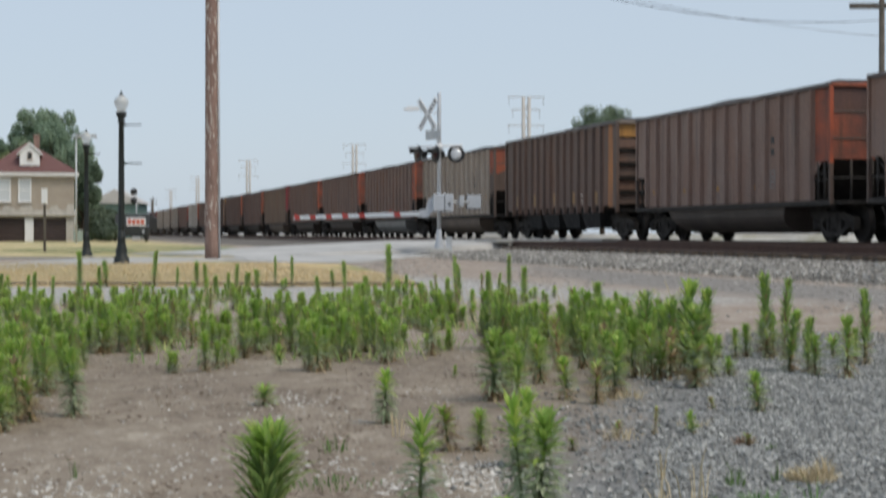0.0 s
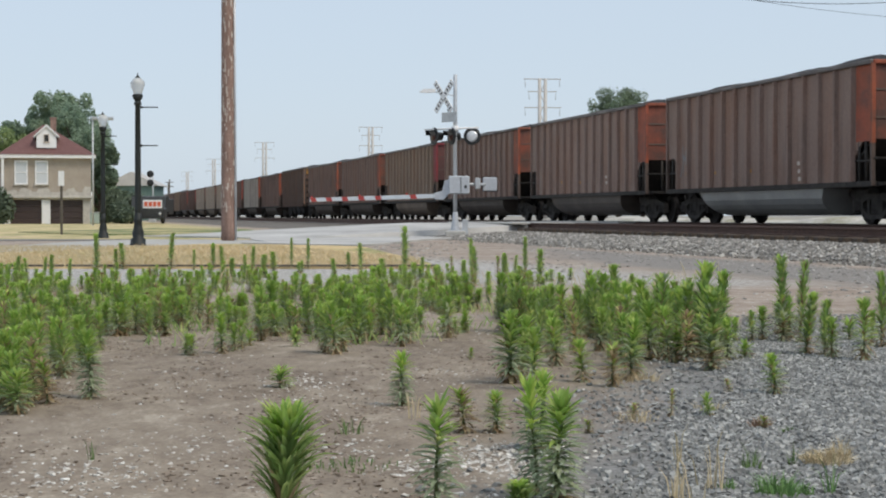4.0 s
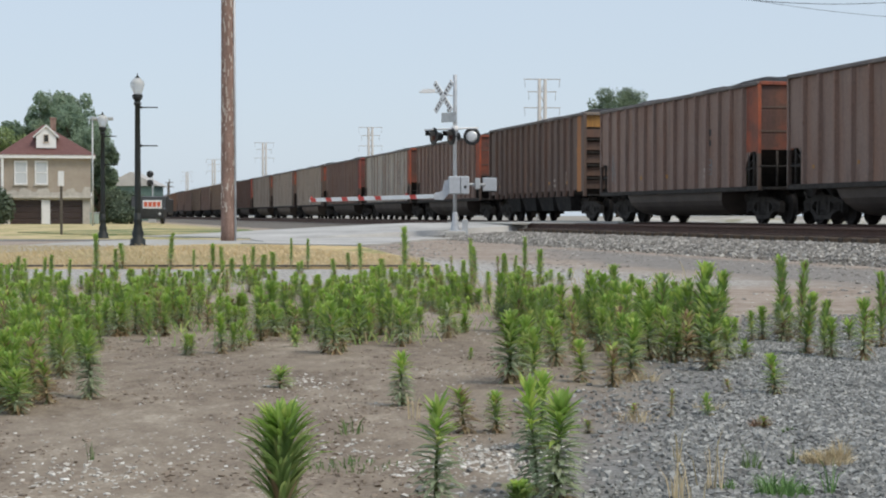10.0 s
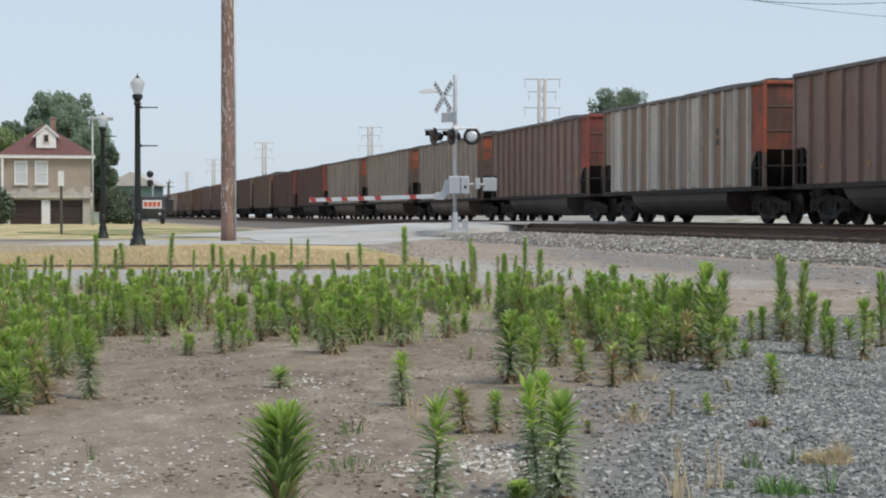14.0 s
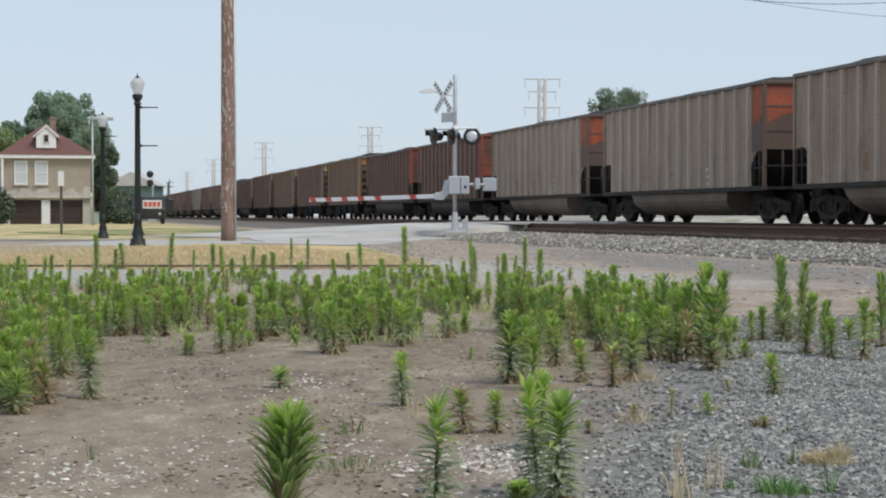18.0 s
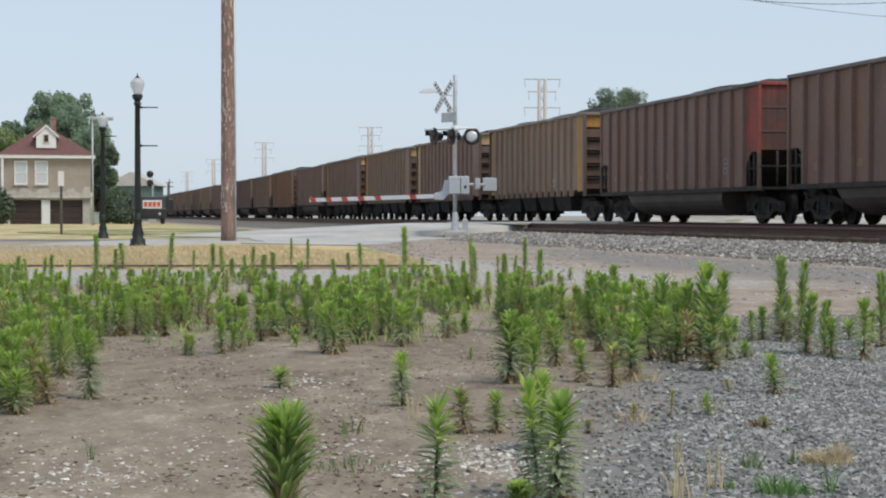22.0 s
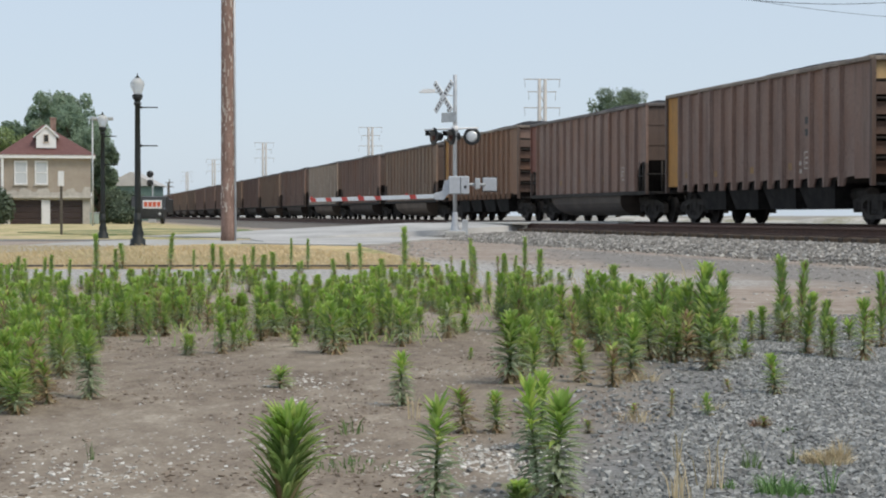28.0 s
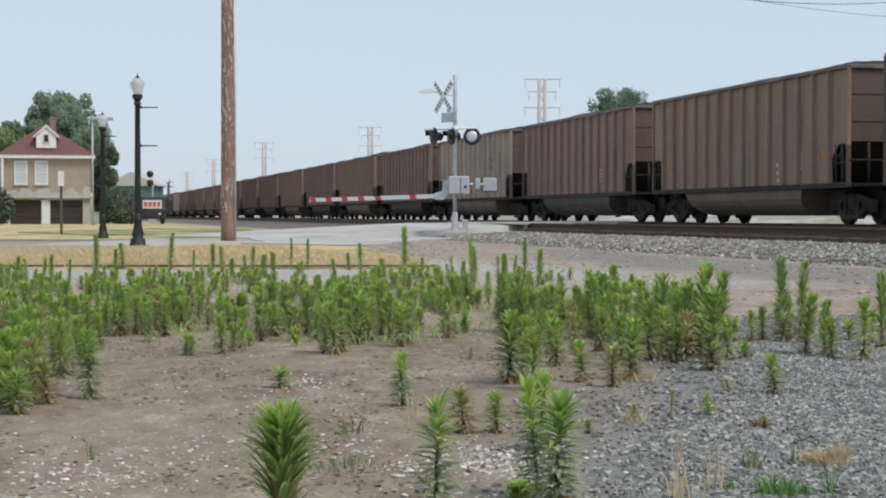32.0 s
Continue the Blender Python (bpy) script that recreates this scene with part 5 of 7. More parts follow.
def chords(t, mat, end_mats, lift):
    """Top rails round the load."""
    for d, em in ((1, end_mats[0]), (-1, end_mats[1])):
        hang("side_chord", shared("side_chord%d" % d, side_chord(d), mat), t, pose(0, 0, lift))
        hang("end_chord", shared("end_chord%d" % d, end_chord(d), em), t, pose(0, 0, lift))


def coal_heap(seed):
    """Flat-topped load, dropped a little higher towards the leading end and steep at both ends."""
    def make(bm):
        nx, ny = 44, 12
        g = []
        for i in range(nx + 1):
            for j in range(ny + 1):
                x, y = -HALF + 0.1 + (2 * HALF - 0.2) * i / nx, -WIDE + 0.08 + (2 * WIDE - 0.16) * j / ny
                edge = min(1.0, (WIDE - abs(y)) / 0.75) * max(0.0, min(1.0, (HALF - 0.25 - abs(x)) / (1.1 if x > 0 else 1.7)))
                crest = 0.275 + 0.05 * (x / HALF) + 0.11 * noise.noise((x * 0.33 + seed * 7, y * 0.3, seed))
                z = TOP - 0.02 + edge ** 0.8 * crest + 0.035 * noise.noise((x * 4, y * 4, seed))
                g.append(bm.verts.new((x, y, z)))
        for i in range(nx):
            for j in range(ny):
                a = i * (ny + 1) + j
                bm.faces.new((g[a], g[a + ny + 1], g[a + ny + 2], g[a + 1]))
        rim = [bm.verts.new((x, y, TOP - 0.3)) for x, y in ((-HALF + 0.1, -WIDE + 0.08), (HALF - 0.1, -WIDE + 0.08), (HALF - 0.1, WIDE - 0.08), (-HALF + 0.1, WIDE - 0.08))]
        bm.faces.new(rim[::-1])
    return make


def side_sill(s):
    def make(bm):
        box(bm, -HALF - 0.05, HALF + 0.05, *sorted((s * (WIDE - 0.12), s * (WIDE + 0.05))), SILL - 0.13, SILL, 0.012)
    return make


def centre_sill(bm):
    box(bm, -7.6, 7.6, -0.33, 0.33, 0.72, 1.05, 0.02)


def end_floor(bm):
    box(bm, 5.95, HALF + 0.1, -WIDE + 0.13, WIDE - 0.13, SILL - 0.10, SILL - 0.02)


def tub(bm):
    """Rounded tubs that hang between the trucks."""
    for s in (-1, 1):
        o = [(s * (WIDE - 0.02), SILL - 0.13)]
        for k in range(7):
            a = math.pi / 2 * k / 6
            o.append((s * (0.70 + 0.86 * math.cos(a)), 0.80 - 0.58 * math.sin(a)))
        o += [(s * 0.36, 0.22), (s * 0.36, SILL - 0.13)]
        va, vb = [], []
        for x, bag in ((-4.25, va), (4.25, vb)):
            for y, z in o:
                k = max(0.0, (SILL - 0.13 - z)) * 0.75
                bag.append(bm.verts.new((x - math.copysign(k, x), y, z)))
        n = len(o)
        for i in range(n):
            bm.faces.new((va[i], va[(i + 1) % n], vb[(i + 1) % n], vb[i]))
        bm.faces.new(va[::-1])
        bm.faces.new(vb)


def corner_post(d, s):
    def make(bm):
        box(bm, *sorted((d * (HALF - 0.02), d * (HALF + 0.07))), *sorted((s * (WIDE - 0.04), s * (WIDE + 0.05))), 1.9, TOP)
    return make


def corner_leg(d, s):
    def make(bm):
        box(bm, *sorted((d * (HALF - 0.02), d * (HALF + 0.07))), *sorted((s * (WIDE - 0.04), s * (WIDE + 0.05))), SILL - 0.1, 1.9)
    return make


def upright(bm):
    rod(bm, (0, 0, SILL - 0.05), (0, 0, 1.97), 0.033, None, 6)


def side_bar(bm):
    rod(bm, (-0.5, 0, 0), (0.5, 0, 0), 0.025, None, 6)


def end_bar(bm):
    rod(bm, (0, -WIDE, 0), (0, WIDE, 0), 0.03, None, 6)


def platform(bm):
    box(bm, -0.02, 0.35, -1.5, 1.5, SILL - 0.09, SILL - 0.03)


def end_rails(t, d):
    """Grab rails, guard bars and step plate round the end platform."""
    iron = MAT["iron"]
    u = shared("upright", upright, iron)
    for x in (6.25, 6.6):
        hang("grab_rail", u, t, pose(d * x, -WIDE + 0.02, 0))
    hang("grab_rail", shared("side_bar", side_bar, iron), t, pose(d * 6.48, -WIDE + 0.02, 1.5))
    for y in (-1.1, -0.55, 0.0, 0.55, 1.1):
        hang("guard_bar", u, t, pose(d * (HALF + 0.06), y, 0))
    hang("guard_bar", shared("end_bar", end_bar, iron), t, pose(d * (HALF + 0.06), 0, 1.55))
    hang("platform", shared("platform", platform, iron), t, pose(d * HALF, 0, 0, 0, 0, 0 if d > 0 else 180))


def rung(bm):
    box(bm, -0.03, 0.04, -WIDE + 0.05, WIDE - 0.05, -0.022, 0.022)


def stile(bm):
    box(bm, -0.04, 0.04, -0.03, 0.03, SILL - 0.05, 3.4)


def end_ladder(t, d, paint):
    """Wide cage of bars over the end of a hopper."""
    for z in (1.57, 2.03, 2.49, 2.95):
        hang("rung", shared("rung", rung, MAT["iron"]), t, pose(d * (HALF + 0.06), 0, z))
    for y in (-0.35, 0.35):
        hang("stile", shared("stile", stile, paint), t, pose(d * (HALF + 0.09), y, 0))
    hang("platform", shared("platform", platform, MAT["iron"]), t, pose(d * HALF, 0, 0, 0, 0, 0 if d > 0 else 180))


HTOP = TOP + 0.09                                     # hoppers stand a little taller


def hopper_side(s):
    """Side sheet whose lower edge is cut into teeth between the ribs."""
    def make(bm):
        n = 14
        step = (2 * HALF - 1.9) / n
        x0 = -HALF + 0.95
        o = [(x0, 1.17)]
        for i in range(n):
            x = x0 + step * i
            o += [(x + step * 0.02, 1.14), (x + step * 0.16, 0.93), (x + step * 0.30, 0.93), (x + step * 0.44, 1.14), (x + step * 0.97, 1.17)]
        o += [(HALF - 0.95, 1.17), (HALF - 0.95, HTOP), (x0, HTOP)]
        prism(bm, o, "y", s * WIDE, s * (WIDE - 0.05))
    return make


def hopper_corner(d, s, x0, x1):
    """Upright strip of the last bay between x0 and x1 from the end."""
    def make(bm):
        prism(bm, [(d * (HALF - x0), 1.1), (d * (HALF - x1), 1.1), (d * (HALF - x1), HTOP), (d * (HALF - x0), HTOP)], "y", s * WIDE, s * (WIDE - 0.05))
    return make


def hopper_post(d, s):
    def make(bm):
        box(bm, *sorted((d * (HALF - 0.02), d * (HALF + 0.09))), *sorted((s * (WIDE - 0.04), s * (WIDE + 0.07))), SILL - 0.1, HTOP)
    return make


def hopper_end(d):
    """Upright head of the end."""
    def make(bm):
        box(bm, *sorted((d * (HALF - 0.05), d * (HALF - 0.13))), -WIDE + 0.05, WIDE - 0.05, 3.40, HTOP)
    return make


def hopper_slope(d):
    def make(bm):
        prism(bm, [(d * (HALF - 0.05), 3.40), (d * 5.4, 1.0), (d * 5.3, 1.0), (d * (HALF - 0.13), 3.40)], "y", -WIDE + 0.05, WIDE - 0.05)
    return make


def end_plate(bm):
    """Dusty cross sheet of the end cage."""
    box(bm, -0.02, 0.02, -WIDE + 0.07, WIDE - 0.07, -0.145, 0.145)


def hopper_door(bm):
    """One tapered discharge pocket, on the near side of the middle line."""
    b = [bm.verts.new(v) for v in ((-1.19, -1.53, 1.22), (1.19, -1.53, 1.22), (1.19, -0.4, 1.22), (-1.19, -0.4, 1.22))]
    c = [bm.verts.new(v) for v in ((-0.80, -1.34, 0.40), (0.80, -1.34, 0.40), (0.80, -0.42, 0.40), (-0.80, -0.42, 0.40))]
    for i in range(4):
        bm.faces.new((b[i], b[(i + 1) % 4], c[(i + 1) % 4], c[i]))
    bm.faces.new(c)
    bm.faces.new(b[::-1])


def hopper_floor(bm):
    box(bm, -5.4, 5.4, -1.5, 1.5, 1.08, 1.36)


def side_frame(s):
    """Cast truck frame: arched top member, tension bar, columns, springs and journal boxes."""
    def make(bm):
        y = s * 1.02
        prism(bm, [(-1.15, 0.60), (-1.15, 0.50), (-0.62, 0.52), (-0.40, 0.60), (0.40, 0.60), (0.62, 0.52), (1.15, 0.50), (1.15, 0.60), (0.5, 0.74), (-0.5, 0.74)], "y", y - 0.08, y + 0.08)
        prism(bm, [(-0.72, 0.36), (-0.42, 0.14), (0.42, 0.14), (0.72, 0.36), (0.60, 0.40), (0.36, 0.24), (-0.36, 0.24), (-0.60, 0.40)], "y", y - 0.08, y + 0.08)
        for x in (-0.34, 0.34):
            box(bm, x - 0.06, x + 0.06, y - 0.07, y + 0.07, 0.22, 0.62)
        for x in (-0.17, 0.0, 0.17):
            lathe(bm, [(0.07, 0.24), (0.075, 0.30), (0.06, 0.33), (0.075, 0.37), (0.06, 0.41), (0.07, 0.46)], 8, x, y)
        for x in (-0.89, 0.89):
            box(bm, x - 0.15, x + 0.15, y - 0.12, y + 0.12, 0.34, 0.56, 0.02)
            prism(bm, [(x - 0.26, 0.52), (x - 0.24, 0.30), (x - 0.16, 0.30), (x - 0.16, 0.52)], "y", y - 0.08, y + 0.08)
            prism(bm, [(x + 0.16, 0.52), (x + 0.16, 0.30), (x + 0.24, 0.30), (x + 0.26, 0.52)], "y", y - 0.08, y + 0.08)
    return make


def bolster(bm):
    box(bm, -0.2, 0.2, -1.1, 1.1, 0.36, 0.72, 0.03)
    lathe(bm, [(0.2, 0.70), (0.18, 0.8)], 12)


def wheelset(bm):
    """Two flanged wheels on an axle, lying along y, centred on the axle."""
    n = 22
    for s in (-1, 1):
        prof = [(0.08, 0.70), (0.08, 0.60), (0.36, 0.67), (0.40, 0.65), (0.48, 0.655), (0.485, 0.675), (0.458, 0.69), (0.455, 0.79), (0.40, 0.79), (0.36, 0.74), (0.10, 0.80)]
        loops = [[bm.verts.new((r * math.cos(6.28318 * i / n), s * y, r * math.sin(6.28318 * i / n))) for i in range(n)] for r, y in prof]
        for a, b in zip(loops, loops[1:] + loops[:1]):
            for i in range(n):
                bm.faces.new((a[i], a[(i + 1) % n], b[(i + 1) % n], b[i]))
    rod(bm, (0, -0.98, 0), (0, 0.98, 0), 0.075, None, 8)
    for s in (-1, 1):
        rod(bm, (0, s * 0.98, 0), (0, s * 1.16, 0), 0.12, 0.11, 10)
        for k in range(3):
            a = 2.094 * k
            rod(bm, (0.07 * math.cos(a), s * 1.16, 0.07 * math.sin(a)), (0.07 * math.cos(a), s * 1.18, 0.07 * math.sin(a)), 0.018, None, 5)


def coupler(d):
    def make(bm):
        rod(bm, (d * 7.3, 0, 0.86), (d * 7.9, 0, 0.86), 0.10, None, 8)
        box(bm, *sorted((d * 7.8, d * 7.97)), -0.16, 0.16, 0.70, 1.02, 0.04)
    return make


def hose(d):
    def make(bm):
        pts = [(d * (7.35 + 0.1 * k), -0.45, 0.85 - 0.33 * math.sin(math.pi * k / 8)) for k in range(8)]
        for a, b in zip(pts, pts[1:]):
            rod(bm, a, b, 0.03, None, 6)
    return make


def brake_cylinder(bm):
    rod(bm, (4.6, -0.9, 0.75), (5.6, -0.9, 0.75), 0.16, None, 10)


def brake_valve(bm):
    box(bm, 4.5, 5.5, 0.5, 1.0, 0.6, 0.95, 0.02)


def stencil(w, h):
    def make(bm):
        box(bm, -w, w, -0.006, 0, -h, h)
    return make


WHEELSETS = []
CARS = []
IDENT = Matrix.Identity(4)


def running_gear(t):
    frames = [shared("side_frame_left", side_frame(1), MAT["iron"]), shared("side_frame_right", side_frame(-1), MAT["iron"])]
    for d in (1, -1):
        truck = hang("truck", shared("bolster", bolster, MAT["iron"]), t, pose(d * 6.05, 0, 0), "grimy cast steel truck")
        for fr in frames:
            hang("side_frame", fr, truck)
        for x in (0.89, -0.89):
            ws = hang("wheelset", shared("wheelset", wheelset, MAT["wheel"]), truck)
            ws.matrix_parent_inverse = Matrix.Translation((x, 0, 0))
            ws.matrix_basis = pose(0, 0, 0.457)
            WHEELSETS.append(ws)
        hang("coupler", shared("coupler%d" % d, coupler(d), MAT["iron"]), t)
        hang("brake_hose", shared("hose%d" % d, hose(d), MAT["iron"]), t)
    hang("brake_cylinder", shared("brake_cylinder", brake_cylinder, MAT["iron"]), t)
    hang("brake_valve", shared("brake_valve", brake_valve, MAT["iron"]), t)


def box_mark(bm):
    """Outline of a stencilled load table with two bars in it."""
    for x0, x1, z0, z1 in ((-0.15, 0.15, 0.19, 0.22), (-0.15, 0.15, -0.22, -0.19), (-0.15, -0.12, -0.19, 0.19), (0.12, 0.15, -0.19, 0.19), (-0.08, 0.08, 0.04, 0.09), (-0.08, 0.06, -0.09, -0.04)):
        box(bm, x0, x1, -0.006, 0, z0, z1)


def scrawl(seed):
    """Rubbed chalk-white paint strokes, no longer legible."""
    def make(bm):
        rnd = random.Random(seed)
        for k in range(7):
            x, z = rnd.uniform(-0.22, 0.22), rnd.uniform(-0.35, 0.35)
            w, h = rnd.uniform(0.015, 0.05), rnd.uniform(0.08, 0.28)
            prism(bm, [(x - w, z - h), (x + w * 0.6, z - h * 0.9), (x + w * 1.4, z + h), (x + w * 0.2, z + h * 0.8)], "y", -0.005 - 0.0006 * k, 0)
    return make


def marks(t, rnd, kind):
    """Worn stencils and small reflectors, as plain bars and squares."""
    face = -WIDE - 0.003
    lead = 4.3 + rnd.uniform(-0.3, 0.3)
    if rnd.random() < 0.75:
        hang("load_table", shared("box_mark", box_mark, MAT["chip" if rnd.random() < 0.5 else "faint"]), t, pose(lead - rnd.choice((0.0, 1.0)), face, 1.62), "white stencilled outline with two bars")
    for k in range(rnd.choice((1, 2, 2, 3))):
        hang("stencil_bar", shared("bar_small", stencil(0.075, 0.05), MAT["chip"]), t, pose(lead - 1.4 + 0.03 * k, face, 1.55 - 0.2 * k))
    if rnd.random() < 0.45:
        for k in range(2):
            hang("stencil_bar", shared("bar_dark", stencil(0.10, 0.09), MAT["black"]), t, pose(lead - 1.0, face, 2.62 - 0.30 * k), "dark stencilled bar")
    size = rnd.choice((("a", 0.06, 0.045), ("b", 0.09, 0.06), ("c", 0.12, 0.09), ("d", 0.14, 0.21)))
    for k in range(rnd.choice((3, 4, 4, 5))):
        hang("reflector", shared("reflector_" + size[0], stencil(size[1], size[2]), PAINT["faded_yellow" if size[0] in "cd" else "yellow"]), t, pose(-5.4 + 2.55 * k + rnd.uniform(-0.12, 0.12), face, 1.45 + rnd.uniform(-0.04, 0.04)))
    if kind == "tub" and rnd.random() < 0.5:
        hang("yellow_patch", shared("patch", stencil(0.11, 0.14), PAINT["yellow"]), t, pose(rnd.choice((-6.1, 5.6)), face, 1.75))
    if rnd.random() < 0.28:
        n = rnd.randrange(3)
        for k in range(rnd.choice((1, 1, 3))):
            hang("scrawl", shared("scrawl%d" % ((n + k) % 3), scrawl((n + k) % 3), MAT["faint"]), t, pose(-5.6 + 1.05 * k * 1.9, face, 1.85 - 0.1 * k), "rubbed white chalk strokes")


def ragged(a, b, low, high, seed):
    """Outline with an uneven lower edge."""
    rnd = random.Random(seed)
    n = 14
    return [(a, high)] + [(a + (b - a) * k / n, low + rnd.uniform(-0.16, 0.16) + 0.10 * math.sin(k * 0.9 + seed)) for k in range(n + 1)] + [(b, high)]


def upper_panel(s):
    """Orange upper part of the leading bay, ragged along its lower edge."""
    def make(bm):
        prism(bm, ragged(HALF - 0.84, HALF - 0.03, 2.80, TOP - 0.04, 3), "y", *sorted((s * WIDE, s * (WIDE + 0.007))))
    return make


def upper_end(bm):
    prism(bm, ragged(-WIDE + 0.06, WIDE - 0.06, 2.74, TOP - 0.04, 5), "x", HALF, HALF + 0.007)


def tub_gondola(k, body, lead, trail, label, tub_mat=None):
    rnd = random.Random(100 + k)
    t = thing("coal_gondola", IDENT, label, "coal wagon", "wagons of the coal train")
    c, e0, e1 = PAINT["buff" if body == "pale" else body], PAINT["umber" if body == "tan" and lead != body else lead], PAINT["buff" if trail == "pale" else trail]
    hang("side", shared("side_near", sheet_side(-1), c), t)
    hang("side", shared("side_far", sheet_side(1), c), t)
    for d, pm, word in ((1, e0, lead), (-1, e1, trail)):
        # ends in the body colour turn umber, shade put into the paint
        hang("end_sheet", shared("end_sheet%d" % d, end_sheet(d), PAINT[word + "_end" if body != "tan" and word + "_end" in PAINT else "umber"]), t, None, "sooty %s painted end" % word if word != body else "dark brown end, shade put into its paint")
        for s in (-1, 1):
            hang("corner_panel", shared("corner%d%d" % (d, s), corner_panel(d, s), pm), t)
        # dark iron stands for soot and for the deep shade over the platform
        hang("slope_sheet", shared("slope_sheet%d" % d, slope_sheet(d), MAT["iron"]), t, None, "sooty sloped floor over the truck, deep shade painted in")
        for z in (2.5, 3.15):
            hang("stiffener", shared("stiffener%d" % d, stiffener(d), PAINT["umber"]), t, pose(0, 0, z))
    if body == "tan" and lead != body:                # orange on the upper half only, darker brown below
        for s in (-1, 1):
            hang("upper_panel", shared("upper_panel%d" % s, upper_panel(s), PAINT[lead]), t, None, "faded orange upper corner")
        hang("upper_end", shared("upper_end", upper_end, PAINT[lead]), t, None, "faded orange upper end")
    n = 14
    rp = PAINT["chalk"] if body == "pale" else PAINT["tan_rib"] if body == "tan" else c
    r, rs = shared("rib", rib(SILL, TOP - 0.03), rp), shared("rib_far", rib(SILL, TOP - 0.03), rp)
    for i in range(n):
        x = -HALF + 0.98 + (2 * HALF - 1.96) * i / (n - 1)
        hang("rib", r, t, pose(x, -WIDE, 0))
    if body == "pale":                                # bare pale sheets between the forward ribs
        step = (2 * HALF - 1.96) / (n - 1)
        for i in (0, 4, 7, 8, 11):
            hang("panel", shared("panel", bay_panel(step), PAINT["pale" if i % 4 else "chalk"]), t, pose(-HALF + 0.98 + step * (i + 0.5), -WIDE, 0))
    for i in range(0, n, 2) if k < 24 else ():
        x = -HALF + 0.98 + (2 * HALF - 1.96) * i / (n - 1)
        hang("rib", rs, t, pose(x, WIDE, 0, 0, 0, 180))
    for d, pm in ((1, e0), (-1, e1)):
        for s in (-1, 1):
            hang("corner_post", shared("post%d%d" % (d, s), corner_post(d, s), pm), t)
            hang("corner_leg", shared("leg%d%d" % (d, s), corner_leg(d, s), PAINT["umber"]), t)
        end_rails(t, d)
    chords(t, MAT["chord"], (MAT["chord"] if lead == body else e0, MAT["chord"]), 0)
    for sd in (-1, 1):
        hang("side_sill", shared("side_sill%d" % sd, side_sill(sd), MAT["iron"]), t)
        hang("end_floor", shared("end_floor", end_floor, MAT["iron"]), t, pose(0, 0, 0, 0, 0, 0 if sd > 0 else 180))
    hang("centre_sill", shared("centre_sill", centre_sill, MAT["iron"]), t)
    hang("tub", shared("tub", tub, tub_mat or MAT["tub_dusty" if body in ("tan", "buff") else "tub"]), t, None, "dull steel tub between the trucks")
    hang("coal_load", shared("coal%d" % (k % 5), coal_heap(k % 5), MAT["coal"]), t, None, "heaped black coal")
    running_gear(t)
    marks(t, rnd, "tub")
    return t


def hopper(k, body, lead, trail, label):
    rnd = random.Random(200 + k)
    t = thing("coal_hopper", IDENT, label, "coal wagon", "wagons of the coal train")
    c, e0, e1 = PAINT[body], PAINT[lead], PAINT[trail]
    hang("side", shared("hopper_near", hopper_side(-1), c), t)
    hang("side", shared("hopper_far", hopper_side(1), c), t)
    for d, pm, word in ((1, e0, lead), (-1, e1, trail)):
        hang("end_sheet", shared("hopper_end%d" % d, hopper_end(d), pm), t, None, word + " painted head of the end" if word != body else "")
        hang("slope_sheet", shared("hopper_slope%d" % d, hopper_slope(d), MAT["iron"]), t)
        for z in (1.34, 1.80, 2.26, 2.72, 3.18):
            hang("end_plate", shared("end_plate", end_plate, PAINT["dusk"]), t, pose(d * (HALF - 0.05), 0, z))
        for s in (-1, 1):
            if d > 0 and word == "yellow":            # a painted strip inside a brown corner
                strip = PAINT["rust_yellow"] if body == "dusk" else pm
                hang("corner_panel", shared("hopper_strip%d" % s, hopper_corner(d, s, 0.95, 0.46), strip), t, None, "yellow painted strip")
                hang("corner_panel", shared("hopper_edge%d" % s, hopper_corner(d, s, 0.46, 0.02), c), t)
            else:
                strip = pm if d < 0 else c
                hang("corner_panel", shared("hopper_corner%d%d" % (d, s), hopper_corner(d, s, 0.95, 0.02), strip), t, None, word + " painted corner" if strip != c else "")
    n = 14
    r = shared("rib_hopper", rib(0.93, HTOP - 0.03), c)
    for i in range(n):
        x = -HALF + 0.95 + (2 * HALF - 1.9) * (i + 0.23) / n
        hang("rib", r, t, pose(x, -WIDE, 0))
        if i % 2 and k < 24:
            hang("rib", r, t, pose(x, WIDE, 0, 0, 0, 180))
    for d, pm in ((1, e0), (-1, e1)):
        for s in (-1, 1):
            # umber against the sun: these posts are shaded by their paint
            hang("corner_post", shared("hopper_post%d%d" % (d, s), hopper_post(d, s), PAINT["umber"]), t)
        end_ladder(t, d, c)
    chords(t, MAT["chord_pale" if body != "dusk" else "chord"], (MAT["chord_pale"],) * 2, 0.09)
    hang("centre_sill", shared("centre_sill", centre_sill, MAT["iron"]), t)
    hang("floor", shared("hopper_floor", hopper_floor, MAT["iron"]), t)
    for x in (-3.6, -1.25, 1.25, 3.6):
        for turn in (0, 180):
            hang("hopper_door", shared("hopper_door", hopper_door, MAT["soot"]), t, pose(x, 0, 0, 0, 0, turn), "dark discharge hopper under the floor")
    hang("coal_load", shared("coal%d" % (k % 5), coal_heap(k % 5), MAT["coal"]), t, pose(0, 0, 0.10), "heaped black coal")
    running_gear(t)
    marks(t, rnd, "hopper")
    return t


